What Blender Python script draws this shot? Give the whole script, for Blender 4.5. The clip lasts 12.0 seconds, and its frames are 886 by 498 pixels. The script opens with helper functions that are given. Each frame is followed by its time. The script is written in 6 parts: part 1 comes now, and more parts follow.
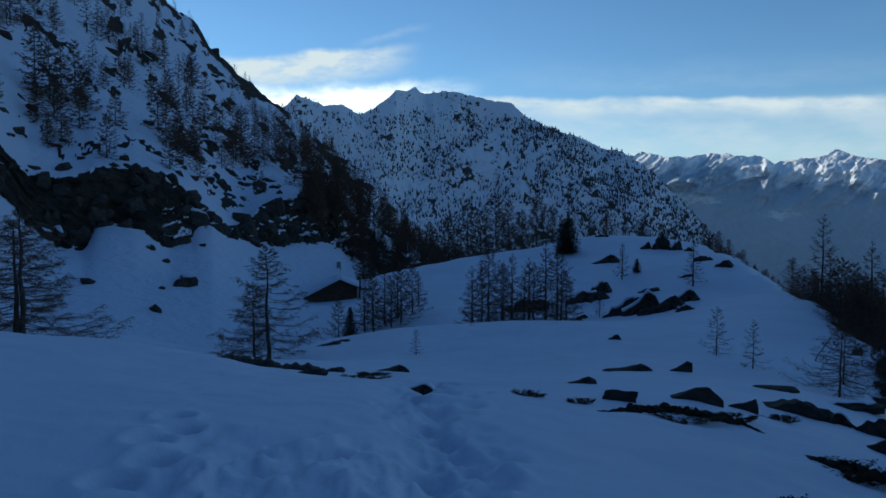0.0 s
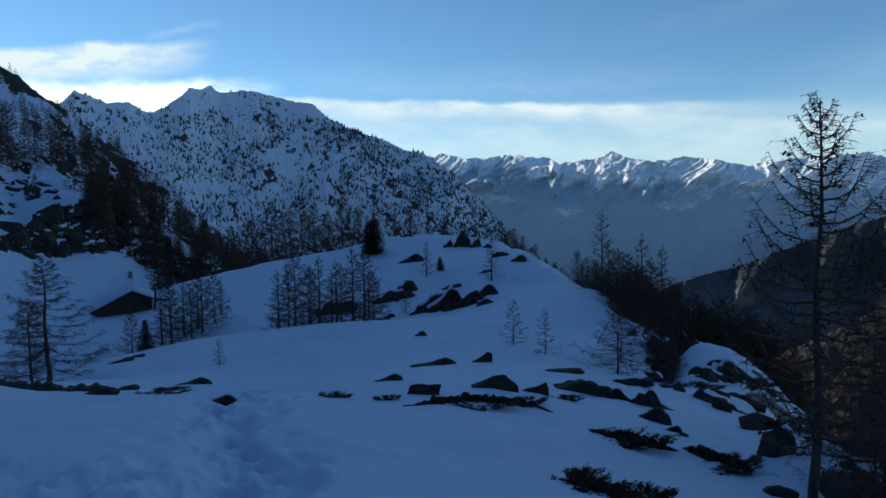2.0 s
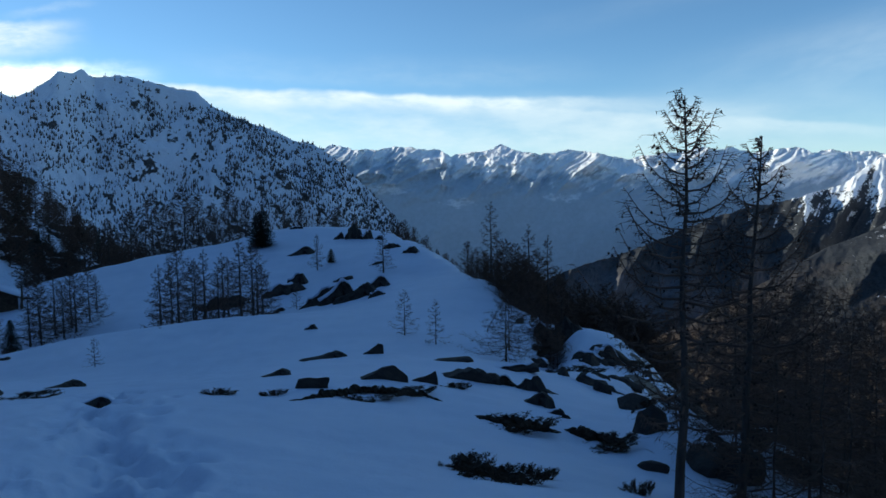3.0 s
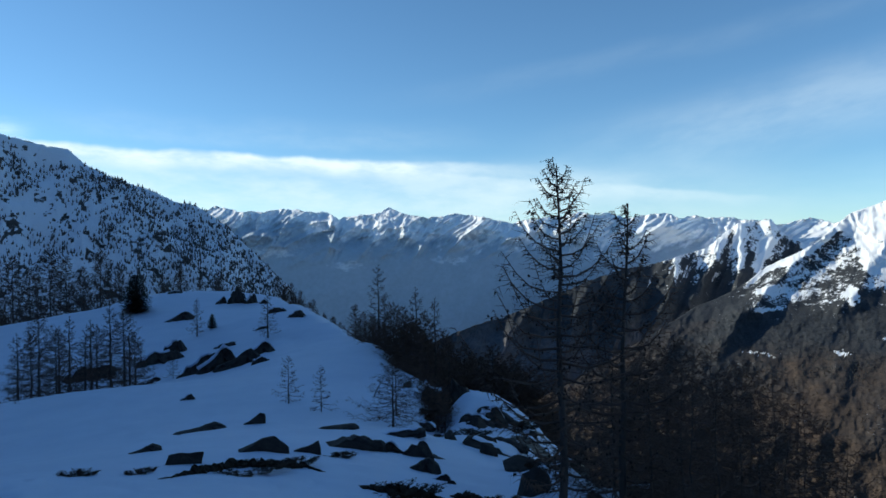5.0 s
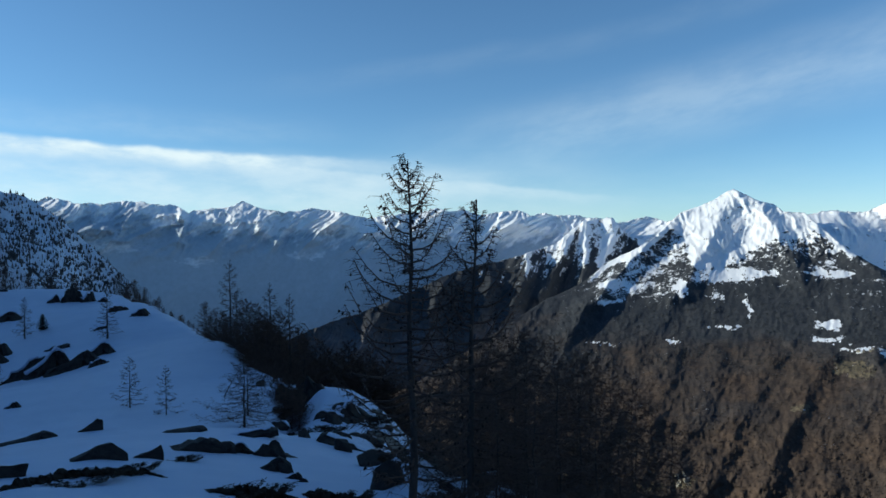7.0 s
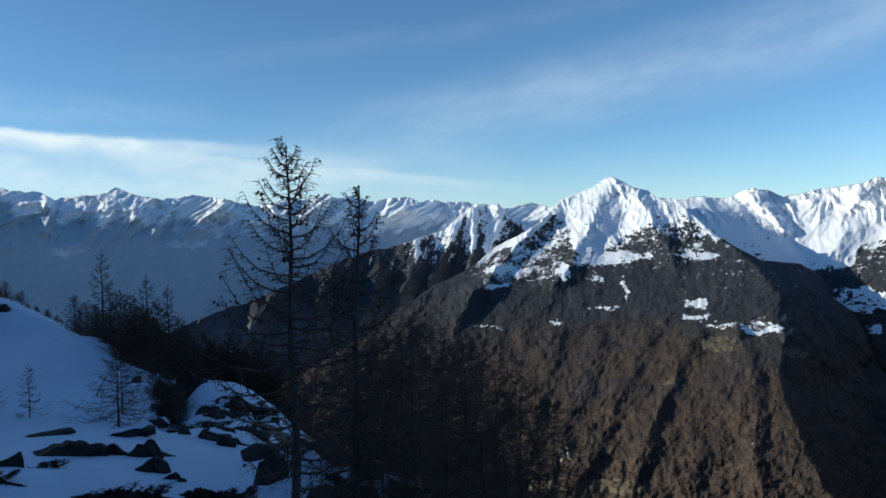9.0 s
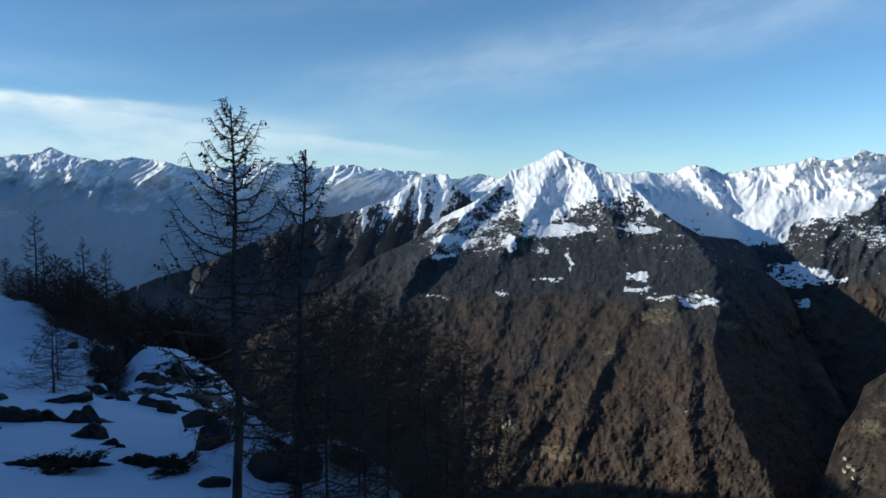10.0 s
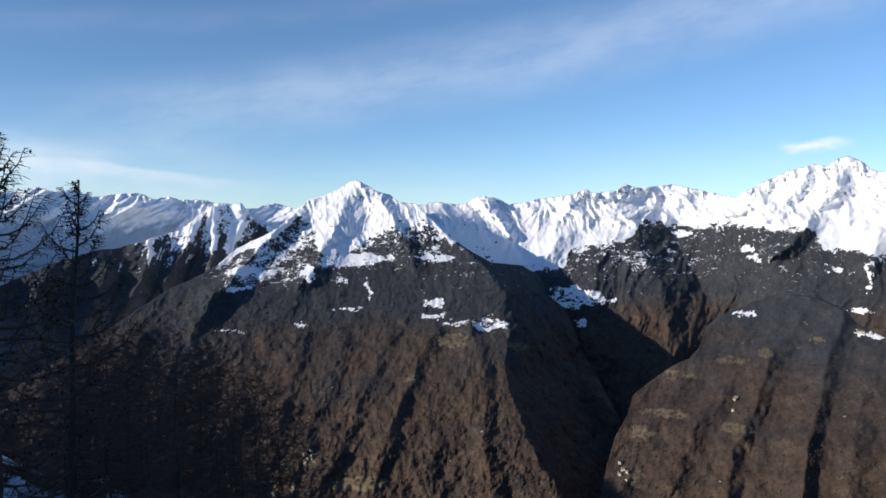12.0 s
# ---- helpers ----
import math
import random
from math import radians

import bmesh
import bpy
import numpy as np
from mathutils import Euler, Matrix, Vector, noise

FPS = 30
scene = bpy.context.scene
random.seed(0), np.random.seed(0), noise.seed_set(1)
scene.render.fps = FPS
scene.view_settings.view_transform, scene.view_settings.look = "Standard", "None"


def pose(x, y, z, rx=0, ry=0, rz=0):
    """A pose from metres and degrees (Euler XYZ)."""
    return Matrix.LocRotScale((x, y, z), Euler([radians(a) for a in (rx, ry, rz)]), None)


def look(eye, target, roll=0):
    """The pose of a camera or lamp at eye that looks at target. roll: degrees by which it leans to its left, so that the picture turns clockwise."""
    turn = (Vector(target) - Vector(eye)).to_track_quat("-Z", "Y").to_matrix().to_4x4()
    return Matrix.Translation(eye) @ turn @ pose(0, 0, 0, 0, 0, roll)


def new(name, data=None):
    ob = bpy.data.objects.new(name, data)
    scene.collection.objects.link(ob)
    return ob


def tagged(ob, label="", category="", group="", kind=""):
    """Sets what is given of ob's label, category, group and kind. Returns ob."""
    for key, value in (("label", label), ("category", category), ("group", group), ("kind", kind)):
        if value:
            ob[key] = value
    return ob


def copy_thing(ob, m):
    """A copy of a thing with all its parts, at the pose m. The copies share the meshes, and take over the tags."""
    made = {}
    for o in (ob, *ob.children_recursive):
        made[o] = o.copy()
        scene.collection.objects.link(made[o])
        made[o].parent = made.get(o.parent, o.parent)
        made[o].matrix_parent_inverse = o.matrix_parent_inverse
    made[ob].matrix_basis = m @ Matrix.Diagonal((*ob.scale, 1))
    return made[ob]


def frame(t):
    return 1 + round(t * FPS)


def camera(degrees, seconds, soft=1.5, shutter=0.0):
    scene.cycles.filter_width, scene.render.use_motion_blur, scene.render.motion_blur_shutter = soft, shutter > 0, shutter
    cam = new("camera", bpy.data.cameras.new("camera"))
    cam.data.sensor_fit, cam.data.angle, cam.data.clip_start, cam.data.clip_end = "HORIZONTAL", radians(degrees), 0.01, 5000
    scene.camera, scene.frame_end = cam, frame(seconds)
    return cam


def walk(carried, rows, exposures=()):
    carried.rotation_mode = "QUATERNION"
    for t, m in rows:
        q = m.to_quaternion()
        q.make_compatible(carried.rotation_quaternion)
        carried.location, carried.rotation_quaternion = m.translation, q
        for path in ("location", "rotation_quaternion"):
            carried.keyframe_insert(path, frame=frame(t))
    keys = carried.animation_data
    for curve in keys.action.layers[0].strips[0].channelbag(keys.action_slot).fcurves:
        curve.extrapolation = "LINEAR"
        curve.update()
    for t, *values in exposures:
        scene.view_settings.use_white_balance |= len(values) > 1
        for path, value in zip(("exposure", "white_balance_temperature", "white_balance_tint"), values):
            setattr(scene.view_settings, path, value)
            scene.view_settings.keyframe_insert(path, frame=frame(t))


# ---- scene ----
cam = camera(62.96, 12.0, 1.6)
PATH = [
    (0.0, pose(0.049, 0.033, 1.606, 86.30, -0.00, 0.00)),
    (0.5, pose(-0.007, 0.019, 1.618, 86.02, 0.20, -4.95)),
    (1.0, pose(-0.016, -0.007, 1.623, 86.27, 0.41, -7.44)),
    (1.5, pose(0.061, -0.015, 1.604, 86.62, -0.45, -10.79)),
    (2.0, pose(0.116, -0.058, 1.610, 86.29, 0.98, -15.30)),
    (2.5, pose(0.150, -0.084, 1.602, 85.52, 0.97, -20.55)),
    (3.0, pose(0.182, -0.086, 1.600, 85.49, 0.94, -23.84)),
    (3.2, pose(0.184, -0.101, 1.598, 85.53, 1.03, -24.66)),
    (4.8, pose(0.247, -0.097, 1.620, 89.91, 0.86, -31.66)),
    (5.0, pose(0.263, -0.108, 1.613, 90.31, 0.93, -32.63)),
    (5.5, pose(0.281, -0.119, 1.606, 90.76, 0.89, -35.37)),
    (6.0, pose(0.286, -0.134, 1.607, 90.78, 0.56, -37.85)),
    (6.5, pose(0.309, -0.136, 1.606, 90.61, 0.43, -40.95)),
    (7.0, pose(0.312, -0.159, 1.601, 89.79, 0.77, -43.85)),
    (7.5, pose(0.325, -0.185, 1.599, 88.96, 0.96, -46.90)),
    (7.7, pose(0.338, -0.178, 1.600, 88.75, 0.83, -48.02)),
    (9.3, pose(0.466, -0.119, 1.592, 88.26, 0.63, -53.90)),
    (9.5, pose(0.468, -0.138, 1.584, 87.64, -0.18, -54.77)),
    (10.0, pose(0.434, -0.145, 1.573, 86.12, 0.03, -56.73)),
    (10.5, pose(0.363, -0.171, 1.575, 85.37, 0.61, -63.57)),
    (11.0, pose(0.364, -0.210, 1.575, 86.55, 1.34, -65.82)),
    (11.5, pose(0.368, -0.234, 1.589, 87.26, 0.52, -68.95)),
    (12.0, pose(0.363, -0.242, 1.605, 88.43, 0.32, -72.58)),
]
walk(cam, PATH, [(0.0, -0.22, 6200, -1), (1.5, -0.10, 6300, -1), (2.5, 0.13, 6400, -1), (5.0, 0.24, 6350, -2), (6.5, 0.06, 6250, -2), (9.5, 0.03, 6250, 0), (11.0, 0.13, 6500, 2), (12.0, 0.17, 6600, 10)])

# ---- light: low sun behind the hillside, clear winter sky with thin cirrus ----
SUN_AZ, SUN_EL = -43.0, 20.0
world = bpy.data.worlds.new("sky")
scene.world = world
world.use_nodes = True
wt = world.node_tree
wt.nodes.clear()


sky = wt.nodes.new("ShaderNodeTexSky")
sky.sky_type = 'NISHITA'
sky.sun_disc = False
sky.sun_elevation = radians(SUN_EL)
sky.sun_rotation = radians(SUN_AZ)
sky.altitude = 1900
sky.air_density = 1.0
sky.dust_density = 0.15
sky.ozone_density = 4.0
coord = wt.nodes.new("ShaderNodeTexCoord")
w_out = wt.nodes.new("ShaderNodeOutputWorld")
w_bg = wt.nodes.new("ShaderNodeBackground")


def wmath(op, a, b=0.0, c=0.0):
    n = wt.nodes.new("ShaderNodeMath")
    n.operation = op
    for s, v in zip(n.inputs, (a, b, c)):
        if isinstance(v, bpy.types.NodeSocket):
            wt.links.new(v, s)
        else:
            s.default_value = v
    return n.outputs[0]


def wstep(x, a, b):
    """Smooth step from 0 at a to 1 at b."""
    n = wt.nodes.new("ShaderNodeMapRange")
    n.interpolation_type = 'SMOOTHSTEP'
    wt.links.new(x, n.inputs[0])
    lo, hi, r0, r1 = (a, b, 0.0, 1.0) if a < b else (b, a, 1.0, 0.0)
    for k, v in enumerate((lo, hi, r0, r1)):
        n.inputs[k + 1].default_value = v
    return n.outputs[0]


def wnoise(sx, sy, scale, detail=5.0, rough=0.6):
    """Noise over bearing and height angle."""
    n = wt.nodes.new("ShaderNodeTexNoise")
    v = wt.nodes.new("ShaderNodeCombineXYZ")
    wt.links.new(wmath('MULTIPLY', sx, scale), v.inputs[0])
    wt.links.new(wmath('MULTIPLY', sy, scale), v.inputs[1])
    wt.links.new(v.outputs[0], n.inputs["Vector"])
    n.inputs["Scale"].default_value = 1.0
    n.inputs["Detail"].default_value = detail
    n.inputs["Roughness"].default_value = rough
    return n.outputs["Fac"]


split = wt.nodes.new("ShaderNodeSeparateXYZ")
wt.links.new(coord.outputs["Generated"], split.inputs[0])
AZ = wmath('MULTIPLY', wmath('ARCTAN2', split.outputs[0], split.outputs[1]), 57.29578)
EL = wmath('MULTIPLY', wmath('ARCSINE', split.outputs[2]), 57.29578)


def cloud_band(mid, tilt, low, high, az_in, az_out, seed_scale, strength):
    """A streak of cloud: its height at bearing 0, its tilt, its depth under and over that line, and where it begins and ends."""
    warp = wmath('MULTIPLY', wmath('SUBTRACT', wnoise(AZ, EL, 0.09 * seed_scale, 4.0), 0.5), 1.6)
    d = wmath('ADD', wmath('SUBTRACT', EL, wmath('MULTIPLY_ADD', AZ, tilt, mid)), warp)
    body = wmath('MULTIPLY', wstep(d, -low, -0.1 * low), wstep(d, high, 0.0))
    span = wmath('MULTIPLY', wstep(AZ, *az_in), wstep(AZ, *az_out))
    grain = wstep(wnoise(wmath('MULTIPLY', AZ, 0.35), wmath('MULTIPLY_ADD', AZ, -tilt, EL), 0.55 * seed_scale), 0.30, 0.68)
    return wmath('MULTIPLY', wmath('MULTIPLY', wmath('MULTIPLY', body, span), wmath('MULTIPLY_ADD', grain, 0.6, 0.4)), strength)


bands = [
    cloud_band(8.0, -0.035, 1.5, 0.5, (-9, 4), (42, 28), 1.2, 1.0),
    cloud_band(5.6, -0.02, 5.5, 3.0, (-14, 4), (62, 36), 0.8, 0.55),
    cloud_band(2.0, 0.0, 5.0, 6.0, (-30, -10), (170, 140), 0.5, 0.16),
    cloud_band(9.2, -0.02, 1.0, 2.2, (0, 10), (40, 26), 1.6, 0.10),
    cloud_band(9.6, -0.105, 1.1, 0.35, (26, 36), (62, 48), 1.4, 0.35),
    cloud_band(11.9, 0.10, 2.6, 0.7, (-26, -18), (-1, -8), 2.0, 1.35),
    cloud_band(8.4, 0.05, 2.6, 1.4, (-24, -17), (4, -6), 2.4, 1.2),
    cloud_band(0.5, 0.165, 4.5, 3.6, (34, 60), (150, 120), 0.7, 0.11),
    cloud_band(8.5, 0.13, 1.6, 1.2, (24, 40), (150, 120), 1.1, 0.045),
    cloud_band(4.6, 0.012, 0.7, 0.5, (97.2, 98.6), (102.6, 100.4), 2.5, 0.9),
    cloud_band(13.8, 0.25, 0.5, 0.4, (-7.5, -5), (-0.5, -3), 3.0, 0.18),
]


def layered(sky_colour, parts, colour):
    total = parts[0]
    for b_ in parts[1:]:
        total = wmath('SUBTRACT', wmath('ADD', total, b_), wmath('MULTIPLY', total, b_))
    m = wt.nodes.new("ShaderNodeMix")
    m.data_type = 'RGBA'
    wt.links.new(wmath('MINIMUM', wmath('MAXIMUM', total, 0.0), 1.0), m.inputs[0])
    wt.links.new(sky_colour, m.inputs[6])
    m.inputs[7].default_value = (*colour, 1)
    return m.outputs[2]


azure = wt.nodes.new("ShaderNodeMix")
azure.data_type, azure.blend_type = 'RGBA', 'MULTIPLY'
azure.inputs[0].default_value = 1.0
azure.inputs[7].default_value = (0.92, 1.0, 1.04, 1)
wt.links.new(sky.outputs[0], azure.inputs[6])
veiled = layered(azure.outputs[2], bands[:6] + bands[8:], (6.4, 6.9, 7.4))
lit = layered(veiled, bands[6:8], (13.0, 12.6, 11.4))
w_bg.inputs["Strength"].default_value = 0.13
wt.links.new(lit, w_bg.inputs[0])
wt.links.new(w_bg.outputs[0], w_out.inputs[0])

sun_data = bpy.data.lights.new("sun", 'SUN')
sun_data.energy = 4.1
sun_data.angle = radians(0.5)
sun_data.color = (1.0, 0.90, 0.77)
sun = new("sun", sun_data)
sa, se = radians(SUN_AZ), radians(SUN_EL)
sun.matrix_world = look((math.sin(sa) * math.cos(se) * 100, math.cos(sa) * math.cos(se) * 100, math.sin(se) * 100), (0, 0, 0))

# ---- materials ----
class Nodes:
    """A short way to write a node material."""

    def __init__(self, name):
        self.mat = bpy.data.materials.new(name)
        self.mat.use_nodes = True
        self.tree = self.mat.node_tree
        self.bsdf = self.tree.nodes["Principled BSDF"]
        self.pos = self.tree.nodes.new("ShaderNodeNewGeometry").outputs["Position"]

    def put(self, socket, value):
        if isinstance(value, bpy.types.NodeSocket):
            self.tree.links.new(value, socket)
        else:
            socket.default_value = value

    def noise(self, scale, detail=4, rough=0.55, vector=None, distortion=0.0):
        n = self.tree.nodes.new("ShaderNodeTexNoise")
        self.put(n.inputs["Vector"], vector or self.pos)
        n.inputs["Scale"].default_value = scale
        n.inputs["Detail"].default_value = detail
        n.inputs["Roughness"].default_value = rough
        n.inputs["Distortion"].default_value = distortion
        return n.outputs["Fac"]

    def stretch(self, sx, sy, sz, rz=0):
        n = self.tree.nodes.new("ShaderNodeMapping")
        self.put(n.inputs["Vector"], self.pos)
        n.inputs["Scale"].default_value = (sx, sy, sz)
        n.inputs["Rotation"].default_value = (0, 0, radians(rz))
        return n.outputs[0]

    def ramp(self, fac, *stops):
        n = self.tree.nodes.new("ShaderNodeValToRGB")
        self.put(n.inputs[0], fac)
        els = n.color_ramp.elements
        while len(els) < len(stops):
            els.new(0.5)
        for e, (p, c) in zip(els, stops):
            e.position = p
            e.color = (c, c, c, 1) if isinstance(c, (int, float)) else (*c, 1)
        return n.outputs[0]

    def mix(self, fac, a, b):
        n = self.tree.nodes.new("ShaderNodeMix")
        n.data_type = 'RGBA'
        self.put(n.inputs[0], fac)
        for s, v in ((n.inputs[6], a), (n.inputs[7], b)):
            self.put(s, (*v, 1) if isinstance(v, tuple) else v)
        return n.outputs[2]

    def math(self, op, a, b=0.0, c=0.0):
        n = self.tree.nodes.new("ShaderNodeMath")
        n.operation = op
        for s, v in zip(n.inputs, (a, b, c)):
            self.put(s, v)
        return n.outputs[0]

    def attr(self, name):
        n = self.tree.nodes.new("ShaderNodeAttribute")
        n.attribute_name = name
        return n.outputs["Fac"]

    def random(self):
        return self.tree.nodes.new("ShaderNodeObjectInfo").outputs["Random"]

    def island(self):
        return self.tree.nodes.new("ShaderNodeNewGeometry").outputs["Random Per Island"]

    def bump(self, height, strength, distance, normal=None):
        n = self.tree.nodes.new("ShaderNodeBump")
        n.inputs["Strength"].default_value = strength
        n.inputs["Distance"].default_value = distance
        self.put(n.inputs["Height"], height)
        if normal:
            self.put(n.inputs["Normal"], normal)
        return n.outputs[0]

    def done(self, colour, rough=0.9, normal=None, spec=0.2):
        self.put(self.bsdf.inputs["Base Color"], (*colour, 1) if isinstance(colour, tuple) else colour)
        self.put(self.bsdf.inputs["Roughness"], rough)
        self.bsdf.inputs["Specular IOR Level"].default_value = spec
        if normal:
            self.put(self.bsdf.inputs["Normal"], normal)
        return self.mat


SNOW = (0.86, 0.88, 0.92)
# darker, bluer copy of SNOW: the hillside's shade is in the colour
SHADE_SNOW = (0.56, 0.64, 0.78)


def snow_material():
    n = Nodes("snow")
    # dull blue instead of white: the foreground's shade is painted into the snow
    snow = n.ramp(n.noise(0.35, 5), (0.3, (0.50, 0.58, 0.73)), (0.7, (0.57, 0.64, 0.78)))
    wood = n.ramp(n.noise(0.05, 6, 0.7), (0.3, (0.04, 0.034, 0.028)), (0.7, (0.10, 0.08, 0.06)))
    edge = n.math('ADD', n.attr("snow"), n.math('MULTIPLY', n.noise(0.25, 5, 0.65), 0.8))
    tone = n.mix(n.ramp(edge, (0.85, 0.0), (0.95, 1.0)), wood, snow)
    fine = n.bump(n.noise(38, 4, 0.6), 0.25, 0.02)
    mid = n.bump(n.noise(5, 4), 0.22, 0.05, fine)
    wind = n.bump(n.noise(1.0, 3, 0.5, n.stretch(0.5, 1.6, 1, 25)), 0.12, 0.10, mid)
    return n.done(tone, 0.62, wind, 0.25)


def mountain_material(name, dark_a, dark_b, grain, relief, soft=0.12, conifers=False, uneven=1.0, snow=SNOW, torn=1.0):
    """Snow over rock or forest; the attribute "snow" says how much of it lies there."""
    n = Nodes(name)
    cover = n.attr("snow")
    speck = n.noise(grain, 6, 0.68)
    streak = n.noise(grain * 0.22, 5, 0.6)
    sum_ = n.math('ADD', n.math('MULTIPLY', speck, 0.65), n.math('MULTIPLY', streak, 0.35))
    sum_ = n.math('MULTIPLY_ADD', sum_, torn, 0.5 - 0.5 * torn)
    edge = n.math('SUBTRACT', n.math('ADD', cover, sum_), 1.0)
    mask = n.ramp(n.math('ADD', edge, 0.5), (0.5 - soft, 0.0), (0.5 + soft, 1.0))
    tone = n.noise(grain * 0.35, 6, 0.65)
    dark = n.ramp(tone, (0.32, dark_a), (0.68, dark_b))
    if conifers:
        split = n.tree.nodes.new("ShaderNodeSeparateXYZ")
        n.put(split.inputs[0], n.pos)
        height = n.math('ADD', split.outputs[2], n.math('MULTIPLY', n.noise(0.004, 5, 0.6), 420))
        belt = n.ramp(n.math('DIVIDE', n.math('ADD', height, 400), 800), (0.22, 0.0), (0.42, 1.0))
        rust = n.ramp(n.noise(0.0055, 5, 0.62), (0.42, 0.0), (0.60, 0.45))
        dark = n.mix(rust, dark, n.ramp(tone, (0.3, (0.070, 0.047, 0.036)), (0.7, (0.135, 0.088, 0.060))))
        dark = n.mix(belt, dark, n.ramp(tone, (0.3, (0.038, 0.044, 0.053)), (0.7, (0.064, 0.067, 0.074))))
    dark = n.mix(n.ramp(n.attr("meadow"), (0.25, 0.0), (0.7, 0.8)), dark, n.ramp(tone, (0.3, (0.13, 0.112, 0.075)), (0.7, (0.22, 0.18, 0.12))))
    mottle = n.ramp(n.noise(grain * 2.3, 3, 0.6), (0.3, 1 - 0.3 * uneven), (0.7, 1 + 0.15 * uneven))
    m = n.tree.nodes.new("ShaderNodeMix")
    m.data_type, m.blend_type = 'RGBA', 'MULTIPLY'
    m.inputs[0].default_value = 1.0
    n.put(m.inputs[6], dark)
    n.put(m.inputs[7], mottle)
    colour = n.mix(mask, m.outputs[2], snow)
    return n.done(colour, 0.9, n.bump(n.noise(grain * 1.5, 5, 0.65), 0.6, relief), 0.1)


MAT_SNOW = snow_material()
MAT_HILL = mountain_material("hill_snow_and_rock", (0.012, 0.011, 0.010), (0.05, 0.044, 0.036), 0.5, 0.8, 0.05, snow=SHADE_SNOW)
# this mountain's snow is SNOW toned down and blued, part of its shade painted
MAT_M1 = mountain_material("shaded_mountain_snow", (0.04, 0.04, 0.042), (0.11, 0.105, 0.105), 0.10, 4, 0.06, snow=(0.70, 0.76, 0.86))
# distance haze is painted into these pale blue-grey tones below the snow
MAT_FAR_HAZE = mountain_material("far_range", (0.40, 0.47, 0.55), (0.45, 0.52, 0.60), 0.02, 2, 0.26, False, 0.25)
MAT_FOREST = mountain_material("brown_forest", (0.044, 0.037, 0.035), (0.097, 0.073, 0.058), 0.07, 2.2, 0.08, True, torn=2.3)
# woods of the spur, lightened and blued to carry the haze in their colour
MAT_SPUR_HAZE = mountain_material("hazed_woods", (0.100, 0.108, 0.130), (0.165, 0.156, 0.164), 0.07, 2.2, 0.08, True, torn=2.3)


def bark_material():
    n = Nodes("larch_bark")
    c = n.ramp(n.noise(9, 5, 0.6, n.stretch(1, 1, 0.25)), (0.3, (0.035, 0.028, 0.024)), (0.7, (0.11, 0.085, 0.07)))
    return n.done(c, 0.95, n.bump(n.noise(30, 4, 0.6, n.stretch(1, 1, 0.2)), 0.7, 0.02))


def twig_material():
    n = Nodes("larch_twigs")
    c = n.ramp(n.noise(3, 3), (0.3, (0.066, 0.043, 0.033)), (0.7, (0.15, 0.097, 0.071)))
    return n.done(c, 0.9)


def needle_material():
    n = Nodes("spruce_needles")
    c = n.ramp(n.noise(4, 4), (0.3, (0.012, 0.018, 0.012)), (0.7, (0.04, 0.05, 0.03)))
    return n.done(c, 0.85)


def rock_material():
    n = Nodes("gneiss_rock")
    c = n.ramp(n.noise(2.2, 6, 0.65), (0.3, (0.022, 0.02, 0.019)), (0.55, (0.05, 0.045, 0.042)), (0.75, (0.075, 0.066, 0.055)))
    lichen = n.ramp(n.noise(7, 4, 0.6), (0.62, 0.0), (0.7, 1.0))
    c2 = n.mix(n.math('MULTIPLY', lichen, 0.5), c, (0.08, 0.075, 0.045))
    return n.done(c2, 0.9, n.bump(n.noise(9, 6, 0.7), 0.8, 0.06))


MAT_BARK, MAT_TWIG, MAT_NEEDLE, MAT_ROCK = bark_material(), twig_material(), needle_material(), rock_material()

# ---- numbers for the ground ----
def hash01(i, j, seed):
    h = (i * 374761393 + j * 668265263 + seed * 974634777).astype(np.int64) & 0x7fffffff
    h = ((h ^ (h >> 13)) * 1274126177) & 0x7fffffff
    return ((h ^ (h >> 16)) & 0xffff) / 65535.0


def vnoise(x, y, seed=0):
    """Smooth lattice noise, 0 to 1."""
    i, j = np.floor(x).astype(np.int64), np.floor(y).astype(np.int64)
    u, v = x - i, y - j
    u, v = u * u * u * (u * (u * 6 - 15) + 10), v * v * v * (v * (v * 6 - 15) + 10)
    a, b = hash01(i, j, seed), hash01(i + 1, j, seed)
    c, d = hash01(i, j + 1, seed), hash01(i + 1, j + 1, seed)
    return (a + (b - a) * u) * (1 - v) + (c + (d - c) * u) * v


def fbm(x, y, octaves=5, gain=0.5, seed=0):
    """-1 to 1."""
    s, amp, tot = 0, 1.0, 0
    for k in range(octaves):
        s = s + amp * (vnoise(x * 2 ** k + 17 * k, y * 2 ** k - 9 * k, seed + k) * 2 - 1)
        tot += amp
        amp *= gain
    return s / tot


def ridged(x, y, octaves=4, gain=0.5, seed=0):
    """0 to 1, sharp crests at 1."""
    s, amp, tot = 0, 1.0, 0
    for k in range(octaves):
        s = s + amp * (1 - np.abs(vnoise(x * 2 ** k + 5 * k, y * 2 ** k + 3 * k, seed + k) * 2 - 1)) ** 2
        tot += amp
        amp *= gain
    return s / tot


def smooth(x, a, b):
    t = np.clip((x - a) / (b - a), 0, 1)
    return t * t * (3 - 2 * t)


EYE = 1.6


def place(az, el, r):
    """Bearing (degrees to the right of +y), height angle as seen from the path, and range in metres."""
    a = np.radians(az)
    return np.array([r * np.sin(a), r * np.cos(a), EYE + r * np.tan(np.radians(el))])


def angles(pts):
    r = np.hypot(pts[..., 0], pts[..., 1])
    return np.degrees(np.arctan2(pts[..., 0], pts[..., 1])), np.degrees(np.arctan2(pts[..., 2] - EYE, r))


